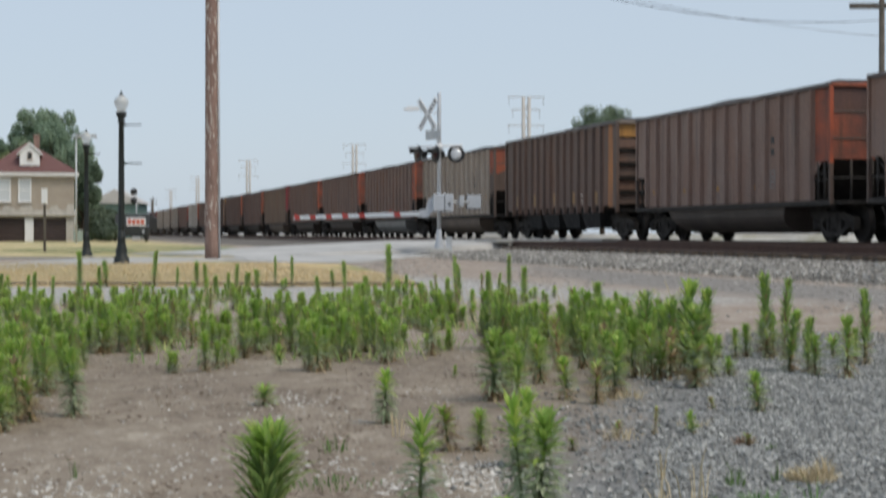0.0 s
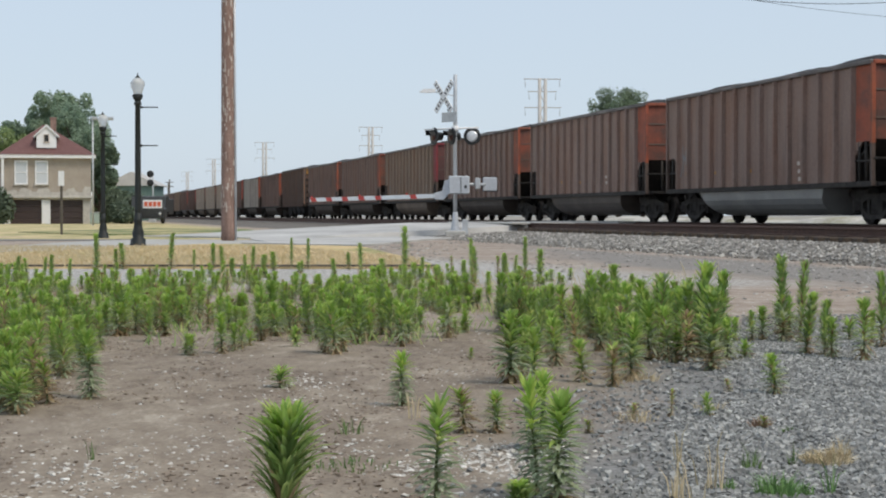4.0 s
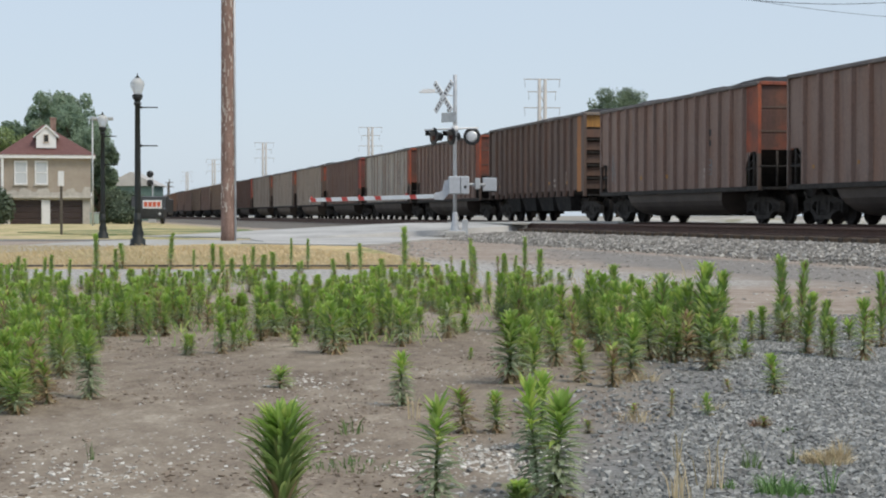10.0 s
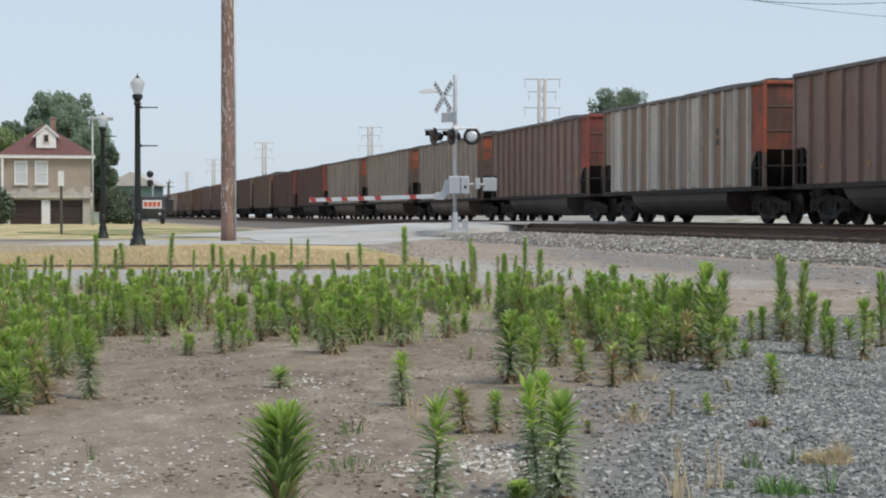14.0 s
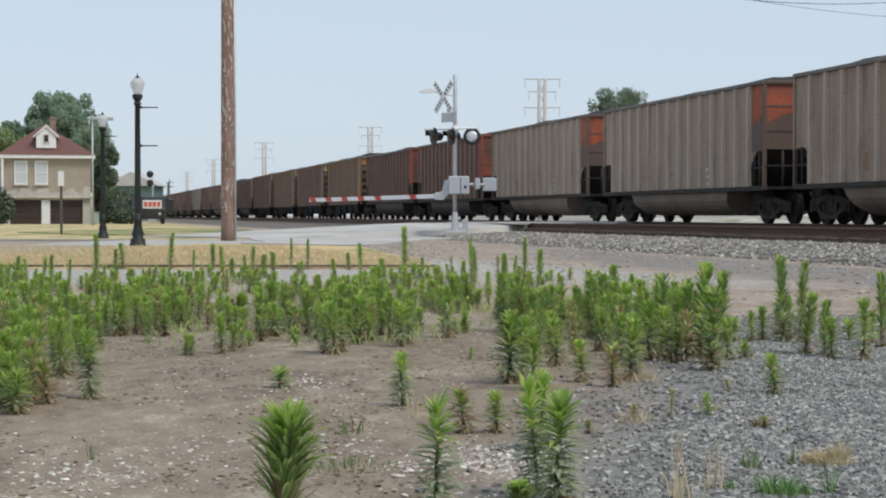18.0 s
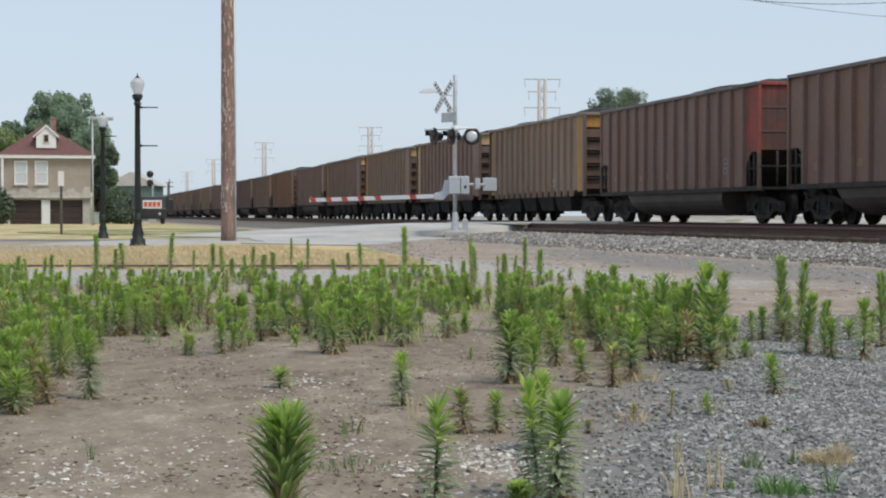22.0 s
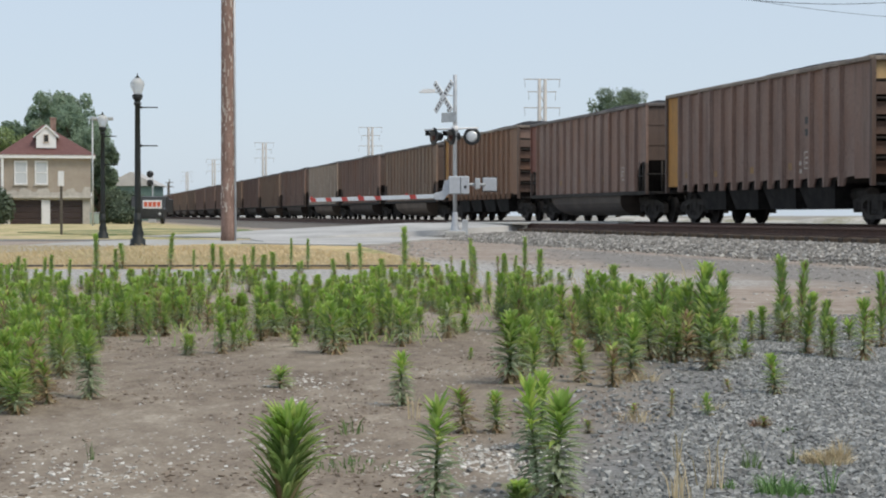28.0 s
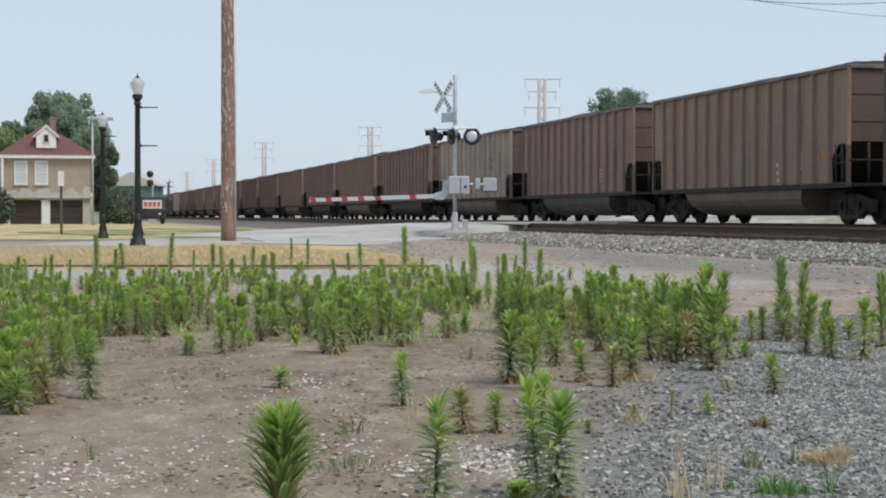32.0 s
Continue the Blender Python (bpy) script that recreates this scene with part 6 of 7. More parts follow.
MAT["tub_dusty"] = worn("dusty_tan_tub", (0.13, 0.10, 0.08), (0.24, 0.185, 0.145), 1.0, 0.8, 0.0, fine=22, relief=0.15)
MAT["tub"] = worn("grimy_tub_steel", (0.055, 0.044, 0.038), (0.12, 0.095, 0.08), 1.2, 0.7, 0.2, fine=25, relief=0.15)
MAT["tub_bright"] = worn("bright_aluminium_tub", (0.26, 0.26, 0.26), (0.40, 0.40, 0.39), 1.2, 0.5, 0.4, fine=25, relief=0.15)
FIRST = -9
# kind, body, leading end, trailing end, from the wagon that is furthest ahead
CONSIST = (
    ("T brown orange brown", "T brown orange brown", "T brown orange brown", "H dusk yellow dusk", "T tan orange tan", "T brown orange brown", "T brown orange brown", "T brown orange brown", "T buff crimson buff",
     "T brown orange brown", "T brown orange brown", "H dusk yellow dusk", "T brown orange brown", "T pale orange pale", "T brown red brown", "T tan orange tan", "T tan orange tan", "T tan orange tan",
     "T redbrown red redbrown", "T redbrown red redbrown", "H buff yellow faded_yellow", "H brown cream cream", "H buff cream yellow", "H brown cream yellow", "T brown brown salmon", "H rust brown yellow", "T buff buff buff",
     "T brown brown brown", "T tan tan tan", "T brown brown brown", "T buff buff buff", "T brown brown brown", "T buff buff buff", "T brown brown brown")
)
WORDS = {"dusk": "dark brown", "brown": "brown", "tan": "grey-tan", "buff": "tan-brown", "rust": "rusty orange-brown", "redbrown": "red-brown", "pale": "pale streaked"}


def build_train():
    rnd = random.Random(77)
    for i in range(52):
        k = FIRST + i
        spec = CONSIST[i] if i < len(CONSIST) else rnd.choice(("T brown brown brown", "T buff buff buff", "T brown brown brown", "T tan tan tan", "H buff buff buff"))
        kind, body, lead, trail = spec.split()
        extra = "" if lead == body else " with %s end" % lead
        if kind == "T":
            t = tub_gondola(k, body, lead, trail, "dusty %s ribbed coal gondola%s, heaped with coal" % (WORDS[body], extra), MAT["tub_bright"] if k == -4 else None)
        else:
            t = hopper(k, body, lead, trail, "dusty %s bottom-dump coal hopper%s, heaped with coal" % (WORDS[body], extra))
        CARS.append((k, t))


build_train()

# ---- horseweed and grasses on the lot ----
def leaf(bag, base, d, length, half, rise, curl, steps=3):
    """One folded lance-shaped leaf that starts at base towards d and bends by curl at each step."""
    vs, fs = bag
    s = Vector((-d.y, d.x, 0))
    j = len(vs)
    p = base.copy()
    for k in range(steps):
        w = half * ((0.5, 1.0, 0.85) if steps == 3 else (0.55, 0.9, 1.0, 0.78))[k]
        vs.extend([tuple(p - s * w + Vector((0, 0, w * 0.45))), tuple(p), tuple(p + s * w + Vector((0, 0, w * 0.45)))])
        p = p + (d * math.cos(rise) + Vector((0, 0, math.sin(rise)))) * length / steps
        rise -= curl
    vs.append(tuple(p))
    for k in range(steps - 1):
        o = j + 3 * k
        fs.extend([(o, o + 1, o + 4, o + 3), (o + 1, o + 2, o + 5, o + 4)])
    o = j + 3 * (steps - 1)
    fs.extend([(o, o + 1, o + 3), (o + 1, o + 2, o + 3)])


def between(stops, f):
    """A value run through (share of height, value) stops."""
    for (a, va), (b, vb) in zip(stops, stops[1:]):
        if f <= b:
            return va + (vb - va) * (f - a) / (b - a)
    return stops[-1][1]


# how each form of the plant carries its leaves, from the ground up
HABIT = {
    "column": dict(bare=0.05, crown=0.90, rise=((0, -0.5), (0.12, 0.25), (0.3, 0.85), (0.75, 1.02), (1, 1.08)), curl=((0, 0.35), (0.35, 0.06), (1, -0.04)), size=((0, 0.75), (0.3, 1.0), (0.75, 1.0), (1, 0.95)), dry=0.16, dusty=0.26, bright=0.84, loose=0.14),
    "bush": dict(bare=0.04, crown=0.86, rise=((0, -0.7), (0.2, 0.0), (0.5, 0.55), (0.8, 0.80), (1, 0.95)), curl=((0, 0.35), (0.5, 0.22), (1, 0.0)), size=((0, 0.85), (0.3, 1.1), (0.75, 1.0), (1, 0.95)), dry=0.20, dusty=0.42, bright=0.76, loose=0.18),
    "stub": dict(bare=0.10, crown=0.66, rise=((0, -0.3), (0.3, 0.35), (1, 0.95)), curl=((0, 0.3), (1, 0.10)), size=((0, 0.9), (1, 1.0)), dry=0.12, dusty=0.35, bright=0.72, loose=0.25),
    "sparse": dict(bare=0.06, crown=0.84, rise=((0, 0.0), (0.6, 0.22), (0.78, 0.60), (1, 1.12)), curl=((0, 0.30), (0.6, 0.22), (1, 0.0)), size=((0, 0.9), (0.7, 1.0), (1, 0.85)), dry=0.05, dusty=0.70, bright=0.74, loose=0.15),
    "lush": dict(bare=0.02, crown=0.72, rise=((0, 1.28), (0.5, 1.24), (1, 1.20)), curl=((0, 0.14), (0.6, 0.19), (1, 0.13)), size=((0, 0.9), (0.4, 1.0), (1, 0.9)), dry=0.03, dusty=0.0, bright=0.70, loose=0.15),
}


def plant(form, seed, height, count, length, half_width, lean=0.0, dead=0.0):
    """Stem and leaves of one plant in true size, with its own spread."""
    rnd = random.Random(seed)
    hb = HABIT[form]
    bm = bmesh.new()
    top = height * hb["crown"]
    pts = [Vector((lean * (f * top) ** 2 + 0.004 * math.sin(5 * f + seed), 0.004 * math.sin(4 * f), f * top)) for f in (0, 0.25, 0.5, 0.75, 1.0)]
    for k, (a, b) in enumerate(zip(pts, pts[1:])):
        rod(bm, a, b, 0.0050 - 0.0008 * k, 0.0042 - 0.0008 * k, 6)
    bags = {key: ([], []) for key in ("leaf_weed", "leaf_top", "leaf_brown", "leaf_grey")}
    far = []
    for i in range(count):
        f = (i + rnd.random()) / count
        z = (hb["bare"] + (1 - hb["bare"]) * f) * top
        a = i * 2.39996 + rnd.uniform(-0.4, 0.4)
        d = Vector((math.cos(a), math.sin(a), 0))
        L = length * between(hb["size"], f) * rnd.uniform(0.72, 1.15)
        rise, curl = between(hb["rise"], f) + rnd.gauss(0, hb["loose"]), between(hb["curl"], f) * rnd.uniform(0.4, 1.6)
        if z + L * math.sin(rise) > height:           # blunt head
            L = max(L * 0.6, (height - z) / max(0.3, math.sin(rise)) * rnd.uniform(0.85, 1.1))
        if rnd.random() < dead or (f < hb["dry"] * 1.5 and rnd.random() < 0.55):
            key = "leaf_brown"
        elif f > hb["bright"] + rnd.gauss(0, 0.08):
            key = "leaf_top"
        elif f < hb["dusty"] + rnd.gauss(0, 0.10):
            key = "leaf_grey"
        else:
            key = "leaf_weed" if rnd.random() < (0.94 if form == "lush" else 0.76) else rnd.choice(("leaf_top", "leaf_top", "leaf_grey", "leaf_brown"))
        leaf(bags[key], Vector((lean * z * z, 0, z)), d, L, half_width * rnd.uniform(0.75, 1.2), rise, curl, 4 if form == "lush" else 3)
        far.append(math.hypot(bags[key][0][-1][0] - lean * z * z, bags[key][0][-1][1]))
    out = [("stem", mesh_of("stem", bm, MAT["stem"]))]
    for key, nm in (("leaf_weed", "leaves"), ("leaf_top", "young_leaves"), ("leaf_brown", "withered_leaves"), ("leaf_grey", "dusty_leaves")):
        vs, fs = bags[key]
        if vs:
            out.append((nm, quick_mesh(nm, vs, fs, MAT[key])))
    far.sort()
    return out, height, 2 * far[int(0.62 * len(far))]


LUSH = plant("lush", 9, 0.285, 330, 0.132, 0.0068, 0.1)
SPARSE = plant("sparse", 10, 0.30, 150, 0.062, 0.0048, -0.1)
DUSTY = [plant("sparse", s, 0.28, 190, 0.066, 0.0054, ln) for s, ln in ((41, 0.2), (42, -0.2))]
COLUMN = [plant("column", s, 0.42, n, L, 0.0058, ln, dd) for s, n, L, ln, dd in ((1, 260, 0.066, 0.08, 0), (2, 230, 0.072, -0.1, 0.03), (3, 280, 0.062, 0.03, 0), (4, 230, 0.070, 0.12, 0.08), (5, 250, 0.066, -0.2, 0.02))]
BUSH = [plant("bush", s, 0.26, n, L, 0.0058, ln, dd) for s, n, L, ln, dd in ((11, 190, 0.062, 0.2, 0.02), (12, 160, 0.068, -0.3, 0.10), (13, 200, 0.058, 0.1, 0.0), (14, 170, 0.066, 0.4, 0.05))]
STUB = [plant("stub", s, 0.12, n, 0.060, 0.0058, ln, dd) for s, n, ln, dd in ((21, 90, 0.3, 0.02), (22, 70, -0.5, 0.08), (23, 80, 0.6, 0.0))]
WITHERED = [plant("bush", s, 0.22, n, 0.055, 0.0054, ln, 0.62) for s, n, ln in ((31, 110, 0.3), (32, 90, -0.4))]


def form_of(h, w, seed):
    """The template that comes nearest in build."""
    if seed % 11 == 4 and h < 0.30:
        return WITHERED[seed % 2]
    r = h / w
    return COLUMN[seed % 5] if r > 3.0 else BUSH[seed % 4] if r > 1.6 else STUB[seed % 3]


def grown(form, h, w):
    """Scale that brings a template to height h and spread w."""
    k = 1.08 * w / form[2]
    return k, k, h / form[1]


def weed(x, y, h, w, seed, label="green horseweed with narrow upswept leaves in dirt", form=None, tilt=1.0):
    rnd = random.Random(seed)
    t = thing("horseweed", pose(x, y, ground_z(x, y) - 0.01, tilt * rnd.uniform(-4, 4), tilt * rnd.uniform(-5, 5), rnd.uniform(0, 360)), label, "weed", "horseweeds on the lot")
    form = form or form_of(h, w, seed)
    t.scale = grown(form, h + 0.01, w)
    for nm, me in form[0]:
        hang(nm, me, t)
    return t


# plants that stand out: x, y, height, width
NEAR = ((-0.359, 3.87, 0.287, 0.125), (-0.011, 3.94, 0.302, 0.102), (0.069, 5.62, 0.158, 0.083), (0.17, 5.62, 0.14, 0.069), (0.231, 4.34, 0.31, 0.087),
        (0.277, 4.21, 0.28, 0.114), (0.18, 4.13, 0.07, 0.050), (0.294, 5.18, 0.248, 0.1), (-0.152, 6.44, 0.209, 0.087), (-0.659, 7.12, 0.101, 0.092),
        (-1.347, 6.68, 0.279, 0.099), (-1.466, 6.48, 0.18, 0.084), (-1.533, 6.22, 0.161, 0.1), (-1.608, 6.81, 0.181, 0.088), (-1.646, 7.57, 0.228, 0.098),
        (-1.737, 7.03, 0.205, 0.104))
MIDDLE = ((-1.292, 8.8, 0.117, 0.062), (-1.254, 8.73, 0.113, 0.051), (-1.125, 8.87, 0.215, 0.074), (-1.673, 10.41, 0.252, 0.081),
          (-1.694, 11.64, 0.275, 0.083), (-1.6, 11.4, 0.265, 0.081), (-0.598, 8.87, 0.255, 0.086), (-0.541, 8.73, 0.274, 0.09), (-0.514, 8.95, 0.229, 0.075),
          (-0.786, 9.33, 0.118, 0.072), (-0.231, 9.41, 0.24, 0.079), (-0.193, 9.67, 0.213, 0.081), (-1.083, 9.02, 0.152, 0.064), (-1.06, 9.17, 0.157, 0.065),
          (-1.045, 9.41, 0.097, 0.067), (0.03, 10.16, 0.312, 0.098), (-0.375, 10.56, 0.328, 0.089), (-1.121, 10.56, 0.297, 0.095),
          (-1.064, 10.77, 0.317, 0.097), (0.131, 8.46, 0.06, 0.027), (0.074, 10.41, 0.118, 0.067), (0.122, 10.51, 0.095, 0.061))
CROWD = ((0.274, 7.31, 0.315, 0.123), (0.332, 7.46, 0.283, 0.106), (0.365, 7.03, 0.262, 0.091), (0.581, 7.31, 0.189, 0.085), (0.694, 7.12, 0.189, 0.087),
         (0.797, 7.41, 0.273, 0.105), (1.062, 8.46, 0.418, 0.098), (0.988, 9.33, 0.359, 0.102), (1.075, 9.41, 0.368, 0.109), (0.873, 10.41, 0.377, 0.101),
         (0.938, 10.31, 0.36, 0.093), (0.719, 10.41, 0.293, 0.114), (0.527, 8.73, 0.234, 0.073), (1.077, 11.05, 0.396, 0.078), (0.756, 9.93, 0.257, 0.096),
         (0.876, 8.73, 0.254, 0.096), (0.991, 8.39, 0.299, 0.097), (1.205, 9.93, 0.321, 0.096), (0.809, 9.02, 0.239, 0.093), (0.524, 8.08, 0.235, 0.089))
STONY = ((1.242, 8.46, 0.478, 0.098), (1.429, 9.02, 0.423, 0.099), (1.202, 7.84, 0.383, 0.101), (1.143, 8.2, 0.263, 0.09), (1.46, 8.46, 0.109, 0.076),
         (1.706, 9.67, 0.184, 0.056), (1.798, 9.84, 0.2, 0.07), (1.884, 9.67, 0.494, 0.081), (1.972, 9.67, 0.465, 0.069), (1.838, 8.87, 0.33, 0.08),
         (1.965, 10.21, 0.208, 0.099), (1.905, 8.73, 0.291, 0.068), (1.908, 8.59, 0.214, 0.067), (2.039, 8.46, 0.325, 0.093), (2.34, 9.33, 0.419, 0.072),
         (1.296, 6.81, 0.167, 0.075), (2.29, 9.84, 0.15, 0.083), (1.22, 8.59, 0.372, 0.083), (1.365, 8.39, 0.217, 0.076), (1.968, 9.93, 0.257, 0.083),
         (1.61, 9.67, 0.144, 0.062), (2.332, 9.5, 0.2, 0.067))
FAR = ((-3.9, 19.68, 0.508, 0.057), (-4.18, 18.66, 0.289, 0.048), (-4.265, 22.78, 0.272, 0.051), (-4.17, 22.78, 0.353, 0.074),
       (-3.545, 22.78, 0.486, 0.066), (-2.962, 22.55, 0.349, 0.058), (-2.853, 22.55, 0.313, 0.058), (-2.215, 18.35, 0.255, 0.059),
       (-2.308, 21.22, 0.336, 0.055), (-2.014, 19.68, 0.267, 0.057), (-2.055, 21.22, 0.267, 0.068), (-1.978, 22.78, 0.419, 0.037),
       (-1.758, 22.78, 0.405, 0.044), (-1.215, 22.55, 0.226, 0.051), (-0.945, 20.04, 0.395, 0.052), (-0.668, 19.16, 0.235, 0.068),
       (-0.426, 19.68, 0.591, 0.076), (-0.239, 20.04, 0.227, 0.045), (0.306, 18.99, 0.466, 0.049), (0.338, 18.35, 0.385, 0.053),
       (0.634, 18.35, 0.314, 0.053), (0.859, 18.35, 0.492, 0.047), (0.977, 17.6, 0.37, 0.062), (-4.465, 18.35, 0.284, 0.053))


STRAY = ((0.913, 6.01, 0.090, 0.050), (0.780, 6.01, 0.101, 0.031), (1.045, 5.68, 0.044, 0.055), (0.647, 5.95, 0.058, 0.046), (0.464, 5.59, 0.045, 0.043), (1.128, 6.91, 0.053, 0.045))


def clumps(rnd, wanted, near, far, u0, u1, keep):
    """Spots of weeds in loose clumps of a few stems: x, y, share of full height."""
    out = []
    while len(out) < wanted:
        y = near + (far - near) * rnd.random() ** 1.15
        u = rnd.uniform(u0, u1)
        if not keep(u, y):
            continue
        tall = rnd.uniform(0.45, 1.0)
        for _ in range(rnd.choice((1, 2, 2, 3, 4, 5))):
            out.append((u * y + rnd.gauss(0, 0.07), y + rnd.gauss(0, 0.12), tall * rnd.uniform(0.75, 1.1)))
    return out


def belt_edge(u):
    """Where the weeds begin, by the direction in which they are seen."""
    return 9.3 + 0.9 * noise.noise((u * 22, 3.3, 5)) + (1.0 if -0.02 < u < 0.05 else 0)


def in_belt(rnd):
    def keep(u, y):
        x = u * y
        if -0.215 < u < 0.05 and y < belt_edge(u):
            return False
        if u > 0.06 and y > 12.3 and rnd.random() < 0.85:
            return False
        return noise.noise((x * 1.1, y * 0.9, 2)) > rnd.uniform(-0.5, 0.25)
    return keep


def full_height(y):
    return 0.62 - 0.027 * y if y < 14 else 0.242 - 0.004 * (y - 14)


SWAYING = []                                          # the plant that leans in the gusts
BELT = []                                             # far ones that stay joined: x, y, height, width, seed


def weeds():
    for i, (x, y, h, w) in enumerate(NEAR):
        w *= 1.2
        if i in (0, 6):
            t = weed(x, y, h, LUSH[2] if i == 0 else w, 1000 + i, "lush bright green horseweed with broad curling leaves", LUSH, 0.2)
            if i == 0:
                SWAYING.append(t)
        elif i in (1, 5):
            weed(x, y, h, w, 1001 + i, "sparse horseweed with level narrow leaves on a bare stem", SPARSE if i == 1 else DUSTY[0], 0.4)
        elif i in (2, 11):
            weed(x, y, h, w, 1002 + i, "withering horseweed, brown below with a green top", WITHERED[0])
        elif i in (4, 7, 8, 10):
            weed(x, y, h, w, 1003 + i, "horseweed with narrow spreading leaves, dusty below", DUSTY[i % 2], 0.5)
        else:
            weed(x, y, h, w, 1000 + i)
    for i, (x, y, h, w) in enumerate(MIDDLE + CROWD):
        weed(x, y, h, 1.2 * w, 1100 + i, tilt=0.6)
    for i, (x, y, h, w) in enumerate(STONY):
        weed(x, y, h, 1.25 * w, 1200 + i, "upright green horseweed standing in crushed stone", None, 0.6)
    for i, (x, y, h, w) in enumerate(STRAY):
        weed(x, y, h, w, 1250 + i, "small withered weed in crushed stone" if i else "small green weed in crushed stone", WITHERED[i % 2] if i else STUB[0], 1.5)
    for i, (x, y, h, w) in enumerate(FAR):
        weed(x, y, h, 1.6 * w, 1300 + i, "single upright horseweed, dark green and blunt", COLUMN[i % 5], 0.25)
    rnd = random.Random(21)
    for i, (x, y, f) in enumerate(clumps(rnd, 170, 8.7, 18.5, -0.262, 0.125, in_belt(rnd))):
        h = f * full_height(y)
        w = rnd.uniform(0.055, 0.085) + 0.06 * h
        if y < 10.6:
            weed(x, y, h, w, 3000 + i)
        else:
            BELT.append((x, y, h, w, i))
    for k in range(34):                               # blunt single plants that stand over the rest
        y = rnd.uniform(15.5, 22.0)
        BELT.append((rnd.uniform(-0.262, 0.09) * y, y, rnd.uniform(0.12, 0.30), rnd.uniform(0.06, 0.095), 7000 + k))
    for k in range(66):                               # left margin, closer to the camera
        y = 6.1 + 4.4 * rnd.random()
        weed(-(0.259 - 0.075 * rnd.random() ** 1.4 * min(1.0, (y - 5.0) / 4)) * y, y, rnd.uniform(0.14, 0.29), rnd.uniform(0.07, 0.11), 4000 + k)
    for k in range(48):                               # lower ones between the crowds
        y = rnd.uniform(8.0, 10.8)
        weed(rnd.uniform(0.045, 0.16) * y, y, rnd.uniform(0.14, 0.34), rnd.uniform(0.06, 0.10), 6400 + k)


weeds()


def weed_belt():
    """The crowded far part of the weeds, which cannot be told apart."""
    rnd = random.Random(91)
    bags = {}
    for i, (x, y, f) in enumerate(clumps(rnd, 590, 9.2, 20.0, -0.265, 0.13, in_belt(rnd))):
        h = f * full_height(y) * 0.95
        BELT.append((x, y, h, rnd.uniform(0.055, 0.085) + 0.05 * h, i))
    for x, y, h, w, i in BELT:
        form = form_of(h, w, i)
        m = pose(x, y, ground_z(x, y) - 0.01, rnd.uniform(-5, 5), rnd.uniform(-6, 6), rnd.uniform(0, 360)) @ Matrix.Diagonal((*grown(form, h, w), 1))
        for nm, me in form[0]:
            co = np.empty(len(me.vertices) * 3, dtype=np.float64)
            me.vertices.foreach_get("co", co)
            co = co.reshape(-1, 3) @ np.array(m.to_3x3()).T + np.array(m.translation)
            bag = bags.setdefault(nm, [[], [], me.materials[0], 0])
            k = bag[3]
            bag[0].append(co)
            bag[1] += [tuple(j + k for j in q.vertices) for q in me.polygons]
            bag[3] += len(co)
    for nm, (cos, faces, mt, _) in bags.items():
        ob = new("weed_belt", quick_mesh("weed_belt", np.concatenate(cos).tolist(), faces, mt))
        tagged(ob, "crowded low green weeds across the lot", "weeds", kind="stuff")


weed_belt()


def blades(name, cx, cy, spread, count, h, material, label, seed, droop=0.4, width=0.0022):
    """A clump of grass blades."""
    rnd = random.Random(seed)
    vs, fs = [], []
    for _ in range(count):
        a, r = rnd.uniform(0, 6.28), spread * math.sqrt(rnd.random())
        p = Vector((r * math.cos(a), r * math.sin(a), 0))
        L = h * rnd.uniform(0.45, 1.1) * (1.15 - 0.5 * r / spread)
        d = (Vector((rnd.uniform(-1, 1), rnd.uniform(-1, 1), 0)) * 0.7 + p * (0.6 / spread)) * droop
        s = Vector((rnd.uniform(-1, 1), rnd.uniform(-1, 1), 0)).normalized() * width * rnd.uniform(0.6, 1.2)
        m, e = p + d * L * 0.35 + Vector((0, 0, L * 0.6)), p + d * L + Vector((0, 0, L * rnd.uniform(0.75, 1.0)))
        i = len(vs)
        vs += [tuple(p - s), tuple(p + s), tuple(m - s * 0.7), tuple(m + s * 0.7), tuple(e)]
        fs += [(i, i + 1, i + 3, i + 2), (i + 2, i + 3, i + 4)]
    ob = new(name, quick_mesh(name, vs, fs, material))
    ob.location = (cx, cy, ground_z(cx, cy))
    return tagged(ob, label, "grass", kind="stuff")


blades("dry_stalks", 0.60, 4.25, 0.05, 15, 0.17, MAT["blade_dry"], "tall dry straw stalks standing in stone", 41, 0.5, 0.0030)
blades("dry_stalks", 0.69, 4.45, 0.04, 14, 0.20, MAT["blade_dry"], "tall dry straw stalks standing in stone", 42, 0.35, 0.0030)
blades("dry_stalks", 0.665, 4.95, 0.012, 6, 0.13, MAT["blade_dry"], "pale dry stalks beside a small weed", 53, 0.3, 0.0034)
blades("straw_tuft", 1.075, 4.90, 0.065, 420, 0.055, MAT["blade_dry"], "flat tuft of dry straw on stone", 43, 1.3)
blades("straw_tuft", 1.115, 4.93, 0.03, 90, 0.085, MAT["blade_dry"], "dry straw standing behind a flat straw tuft", 54, 0.6)
blades("grass_tuft", 0.835, 4.36, 0.050, 190, 0.080, MAT["blade_lush"], "low green grass tuft in stone", 44, 0.9)
blades("grass_tuft", 0.905, 4.38, 0.025, 45, 0.050, MAT["blade_lush"], "low green grass tuft in stone", 55, 1.0)
blades("grass_tuft", 0.975, 4.40, 0.014, 14, 0.115, MAT["blade_lush"], "few long green grass blades in stone", 45, 0.5)
blades("grass_tuft", 0.725, 4.45, 0.020, 30, 0.050, MAT["blade_lush"], "small green grass tuft in stone", 56, 0.8)
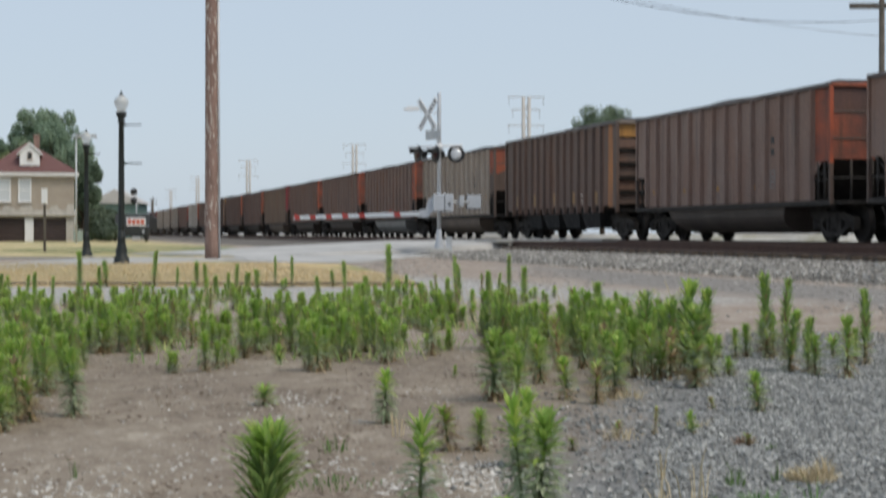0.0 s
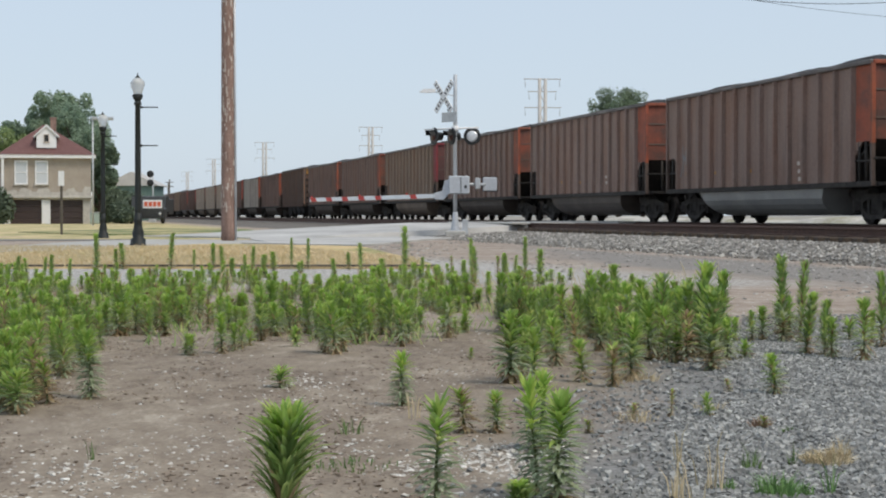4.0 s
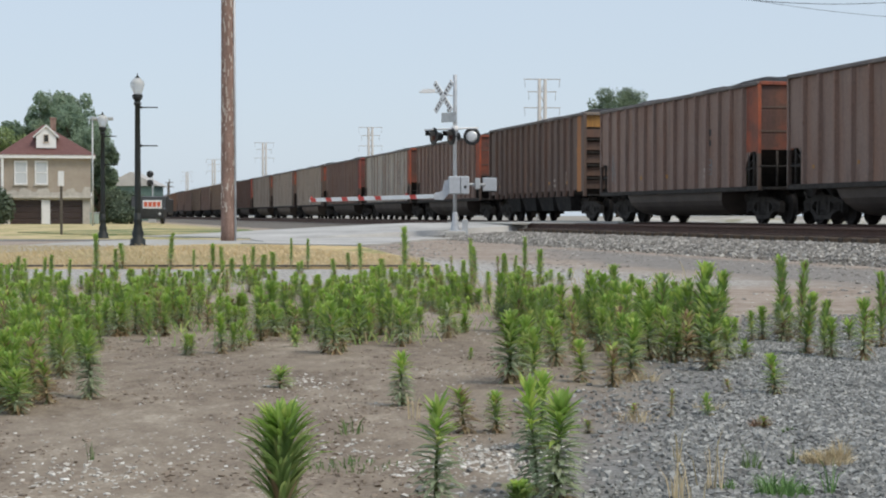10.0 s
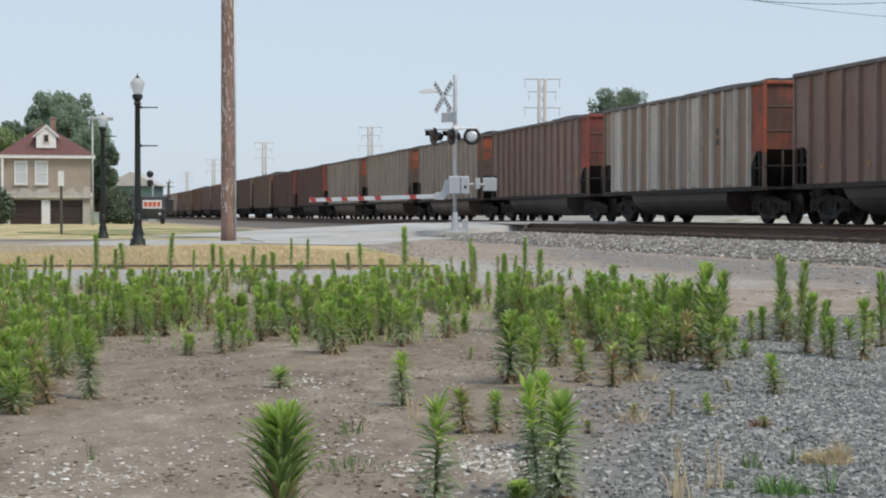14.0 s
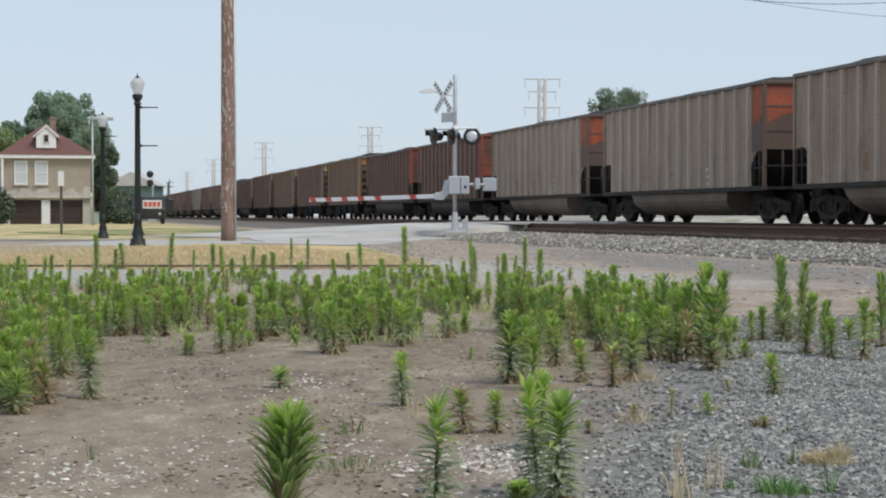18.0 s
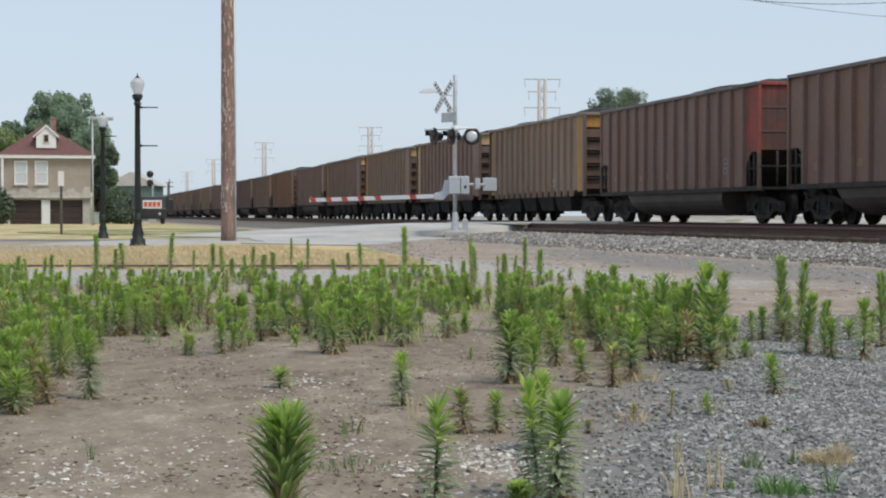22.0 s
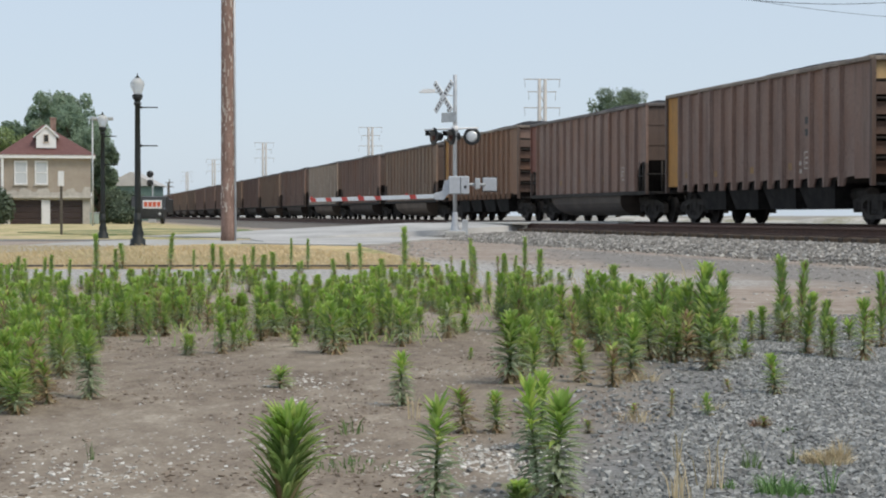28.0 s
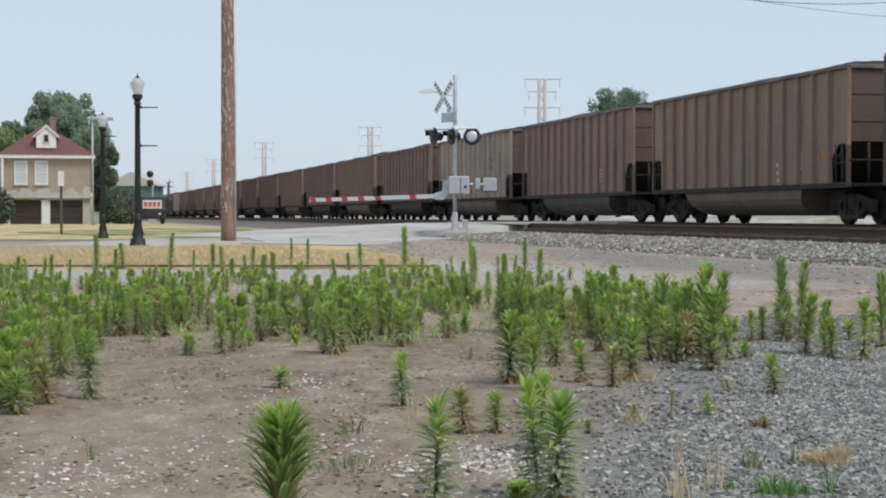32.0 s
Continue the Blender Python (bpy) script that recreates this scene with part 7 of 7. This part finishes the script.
blades("grass_tuft", 0.850, 4.83, 0.030, 26, 0.075, MAT["blade_green"], "thin green grass tuft in stone", 57, 0.6)
blades("grass_tuft", 0.985, 4.90, 0.018, 14, 0.070, MAT["blade_green"], "thin green grass beside a straw tuft", 58, 0.5)
blades("grass_tuft", 1.090, 5.52, 0.022, 40, 0.030, MAT["blade_green"], "tiny green grass tuft in stone", 59, 1.0)
blades("straw_tuft", 1.035, 5.70, 0.035, 70, 0.045, MAT["blade_rusty"], "small withered brown tuft on stone", 60, 1.1)
blades("grass_tuft", -0.30, 5.6, 0.05, 22, 0.075, MAT["blade_green"], "small green grass tuft on dirt", 46, 0.6)
blades("grass_tuft", -0.26, 4.85, 0.14, 90, 0.03, MAT["blade_green"], "low grass spread over dirt", 47, 1.0)
blades("grass_tuft", -1.0, 4.95, 0.012, 7, 0.085, MAT["blade_green"], "small green grass tuft on dirt", 48, 0.8)
blades("dry_stalks", -0.10, 6.0, 0.03, 10, 0.15, MAT["blade_dry"], "dry straw stalks on dirt", 49, 0.25)
blades("straw_tuft", 0.80, 7.4, 0.12, 120, 0.06, MAT["blade_dry"], "dry straw under the weeds", 50, 1.0)
blades("straw_tuft", 0.66, 5.9, 0.07, 60, 0.05, MAT["blade_dry"], "dry straw on stone", 51, 1.0)
blades("straw_tuft", 0.95, 6.2, 0.06, 60, 0.05, MAT["blade_dry"], "dry straw on stone", 52, 1.0)


def straw_among_weeds():
    """Thin pale stalks through the weed belt and blades over the dry lawn."""
    rnd = random.Random(61)
    vs, fs = [], []

    def blade(x, y, z, h, w, lean):
        a = rnd.uniform(0, 6.28)
        d, s = Vector((math.cos(a), math.sin(a), 0)) * lean * h, Vector((1, 0, 0)) * w
        p = Vector((x, y, z))
        i = len(vs)
        vs.extend([tuple(p - s), tuple(p + s), tuple(p + d * 0.4 + Vector((0, 0, 0.6 * h)) + s * 0.6), tuple(p + d + Vector((0, 0, h)))])
        fs.extend([(i, i + 1, i + 2), (i, i + 2, i + 3)])
    for _ in range(9000):
        y = 9.6 + 10 * rnd.random()
        x = rnd.uniform(-0.28, 0.16) * y
        if y < 11.5 and rnd.random() < 0.7:
            continue
        if noise.noise((x * 0.9, y * 0.6, 12)) < rnd.uniform(-0.1, 0.5) or noise.noise((x * 1.1, y * 0.9, 2)) < -0.1:
            continue
        blade(x, y, ground_z(x, y), rnd.uniform(0.03, 0.11) * (2.0 if rnd.random() < 0.05 else 1), 0.0016, 0.4)
    for _ in range(16000):
        y = 23.1 + 15 * rnd.random() ** 1.3
        x = rnd.uniform(-0.28 * y, -0.35 - 0.30 * max(0, y - 27))
        if x < -0.28 * y:
            continue
        blade(x, y, 0.03, rnd.uniform(0.02, 0.07), 0.006, 0.8)
    ob = new("straw", quick_mesh("straw", vs, fs, MAT["blade_dry"]))
    tagged(ob, "dry straw stalks among weeds and over the dry lawn", "grass", kind="stuff")


straw_among_weeds()


def low_green():
    """Low green seedlings and grass between the weeds."""
    rnd = random.Random(64)
    vs, fs = [], []
    while len(fs) < 5000:
        y = 9.3 + 10 * rnd.random() ** 1.1
        x = rnd.uniform(-0.28, 0.15) * y
        if noise.noise((x * 1.1, y * 0.9, 2)) + 0.3 * noise.noise((x * 4, y * 4, 8)) < rnd.uniform(-0.1, 0.5):
            continue
        h, a = rnd.uniform(0.02, 0.09), rnd.uniform(0, 6.28)
        d, s = Vector((math.cos(a), math.sin(a), 0)) * h * 0.7, Vector((-math.sin(a), math.cos(a), 0)) * 0.004
        p = Vector((x, y, ground_z(x, y)))
        i = len(vs)
        vs += [tuple(p - s), tuple(p + s), tuple(p + d * 0.5 + s + Vector((0, 0, 0.7 * h))), tuple(p + d + Vector((0, 0, h)))]
        fs += [(i, i + 1, i + 2), (i, i + 2, i + 3)]
    tagged(new("seedlings", quick_mesh("seedlings", vs, fs, MAT["leaf_weed"])), "low green seedlings between the weeds", "weeds", kind="stuff")


low_green()

# ---- what moves: the train runs towards the camera, slowly losing speed, its wheels turning ----
SPEED, SLOW, MARK = 12.14, -0.00095, 4.229


def run(t):
    """Seconds of running at the speed it has at 9 s."""
    return (t - 9) + SLOW * (t - 9) ** 2


# lean of the lush weed in degrees as the gusts come and go
GUSTS = ((0.0, 1.6), (0.5, 1.6), (1.0, 0.5), (2.0, 1.0), (2.5, -0.2), (3.0, -0.2), (3.5, 2.4), (5.5, 1.9), (6.5, 1.1), (7.5, 0.0), (14.5, 0.0), (16.5, 0.8), (17.0, 1.9), (17.5, 0.8), (18.0, 3.4),
         (19.0, 4.0), (19.5, 6.3), (20.0, 6.3), (20.5, 4.2), (21.0, 4.8), (21.5, 3.2), (22.0, 1.6), (23.0, 2.4), (24.0, 2.4), (24.5, 1.6), (25.0, 5.5), (25.5, 1.6), (27.5, 7.1), (28.0, 4.2),
         (28.5, 4.0), (29.0, 6.1), (29.5, 2.4), (30.0, 0.3), (31.0, 0.0), (31.5, 1.1), (32.0, 0.3))


def motions():
    for t in SWAYING:
        rest = pose(*t.location) @ t.rotation_euler.to_matrix().to_4x4()
        foot = Matrix.Translation(t.location)
        walk(t, [(s, foot @ Matrix.Rotation(radians(lean), 4, "Y") @ foot.inverted() @ rest) for s, lean in GUSTS])
    times = [0.0, 1 / 30] + [0.5 * i for i in range(1, 64)] + [32 - 1 / 30, 32.0]
    heading = math.degrees(TURN) - 90
    for k, car in CARS:
        rows = []
        for t in times:
            q = SPEED * (MARK - run(t)) + PITCH * k - SIDE_P * math.tan(TURN)
            v = along(q, TRAIN_P, RAIL_Z)
            rows.append((t, pose(v.x, v.y, v.z, 0, 0, heading)))
        walk(car, rows)
    first = WHEELSETS[0]
    rows = []
    for i in range(961):
        t = i / 30
        rows.append((t, Matrix.Translation((0, 0, 0.457)) @ Matrix.Rotation(SPEED * (run(t) - run(0)) / 0.457, 4, "Y")))
    walk(first, rows)
    act, slot = first.animation_data.action, first.animation_data.action_slot
    for ws in WHEELSETS[1:]:
        ws.rotation_mode = "QUATERNION"
        ws.animation_data_create()
        ws.animation_data.action = act
        ws.animation_data.action_slot = slot


motions()
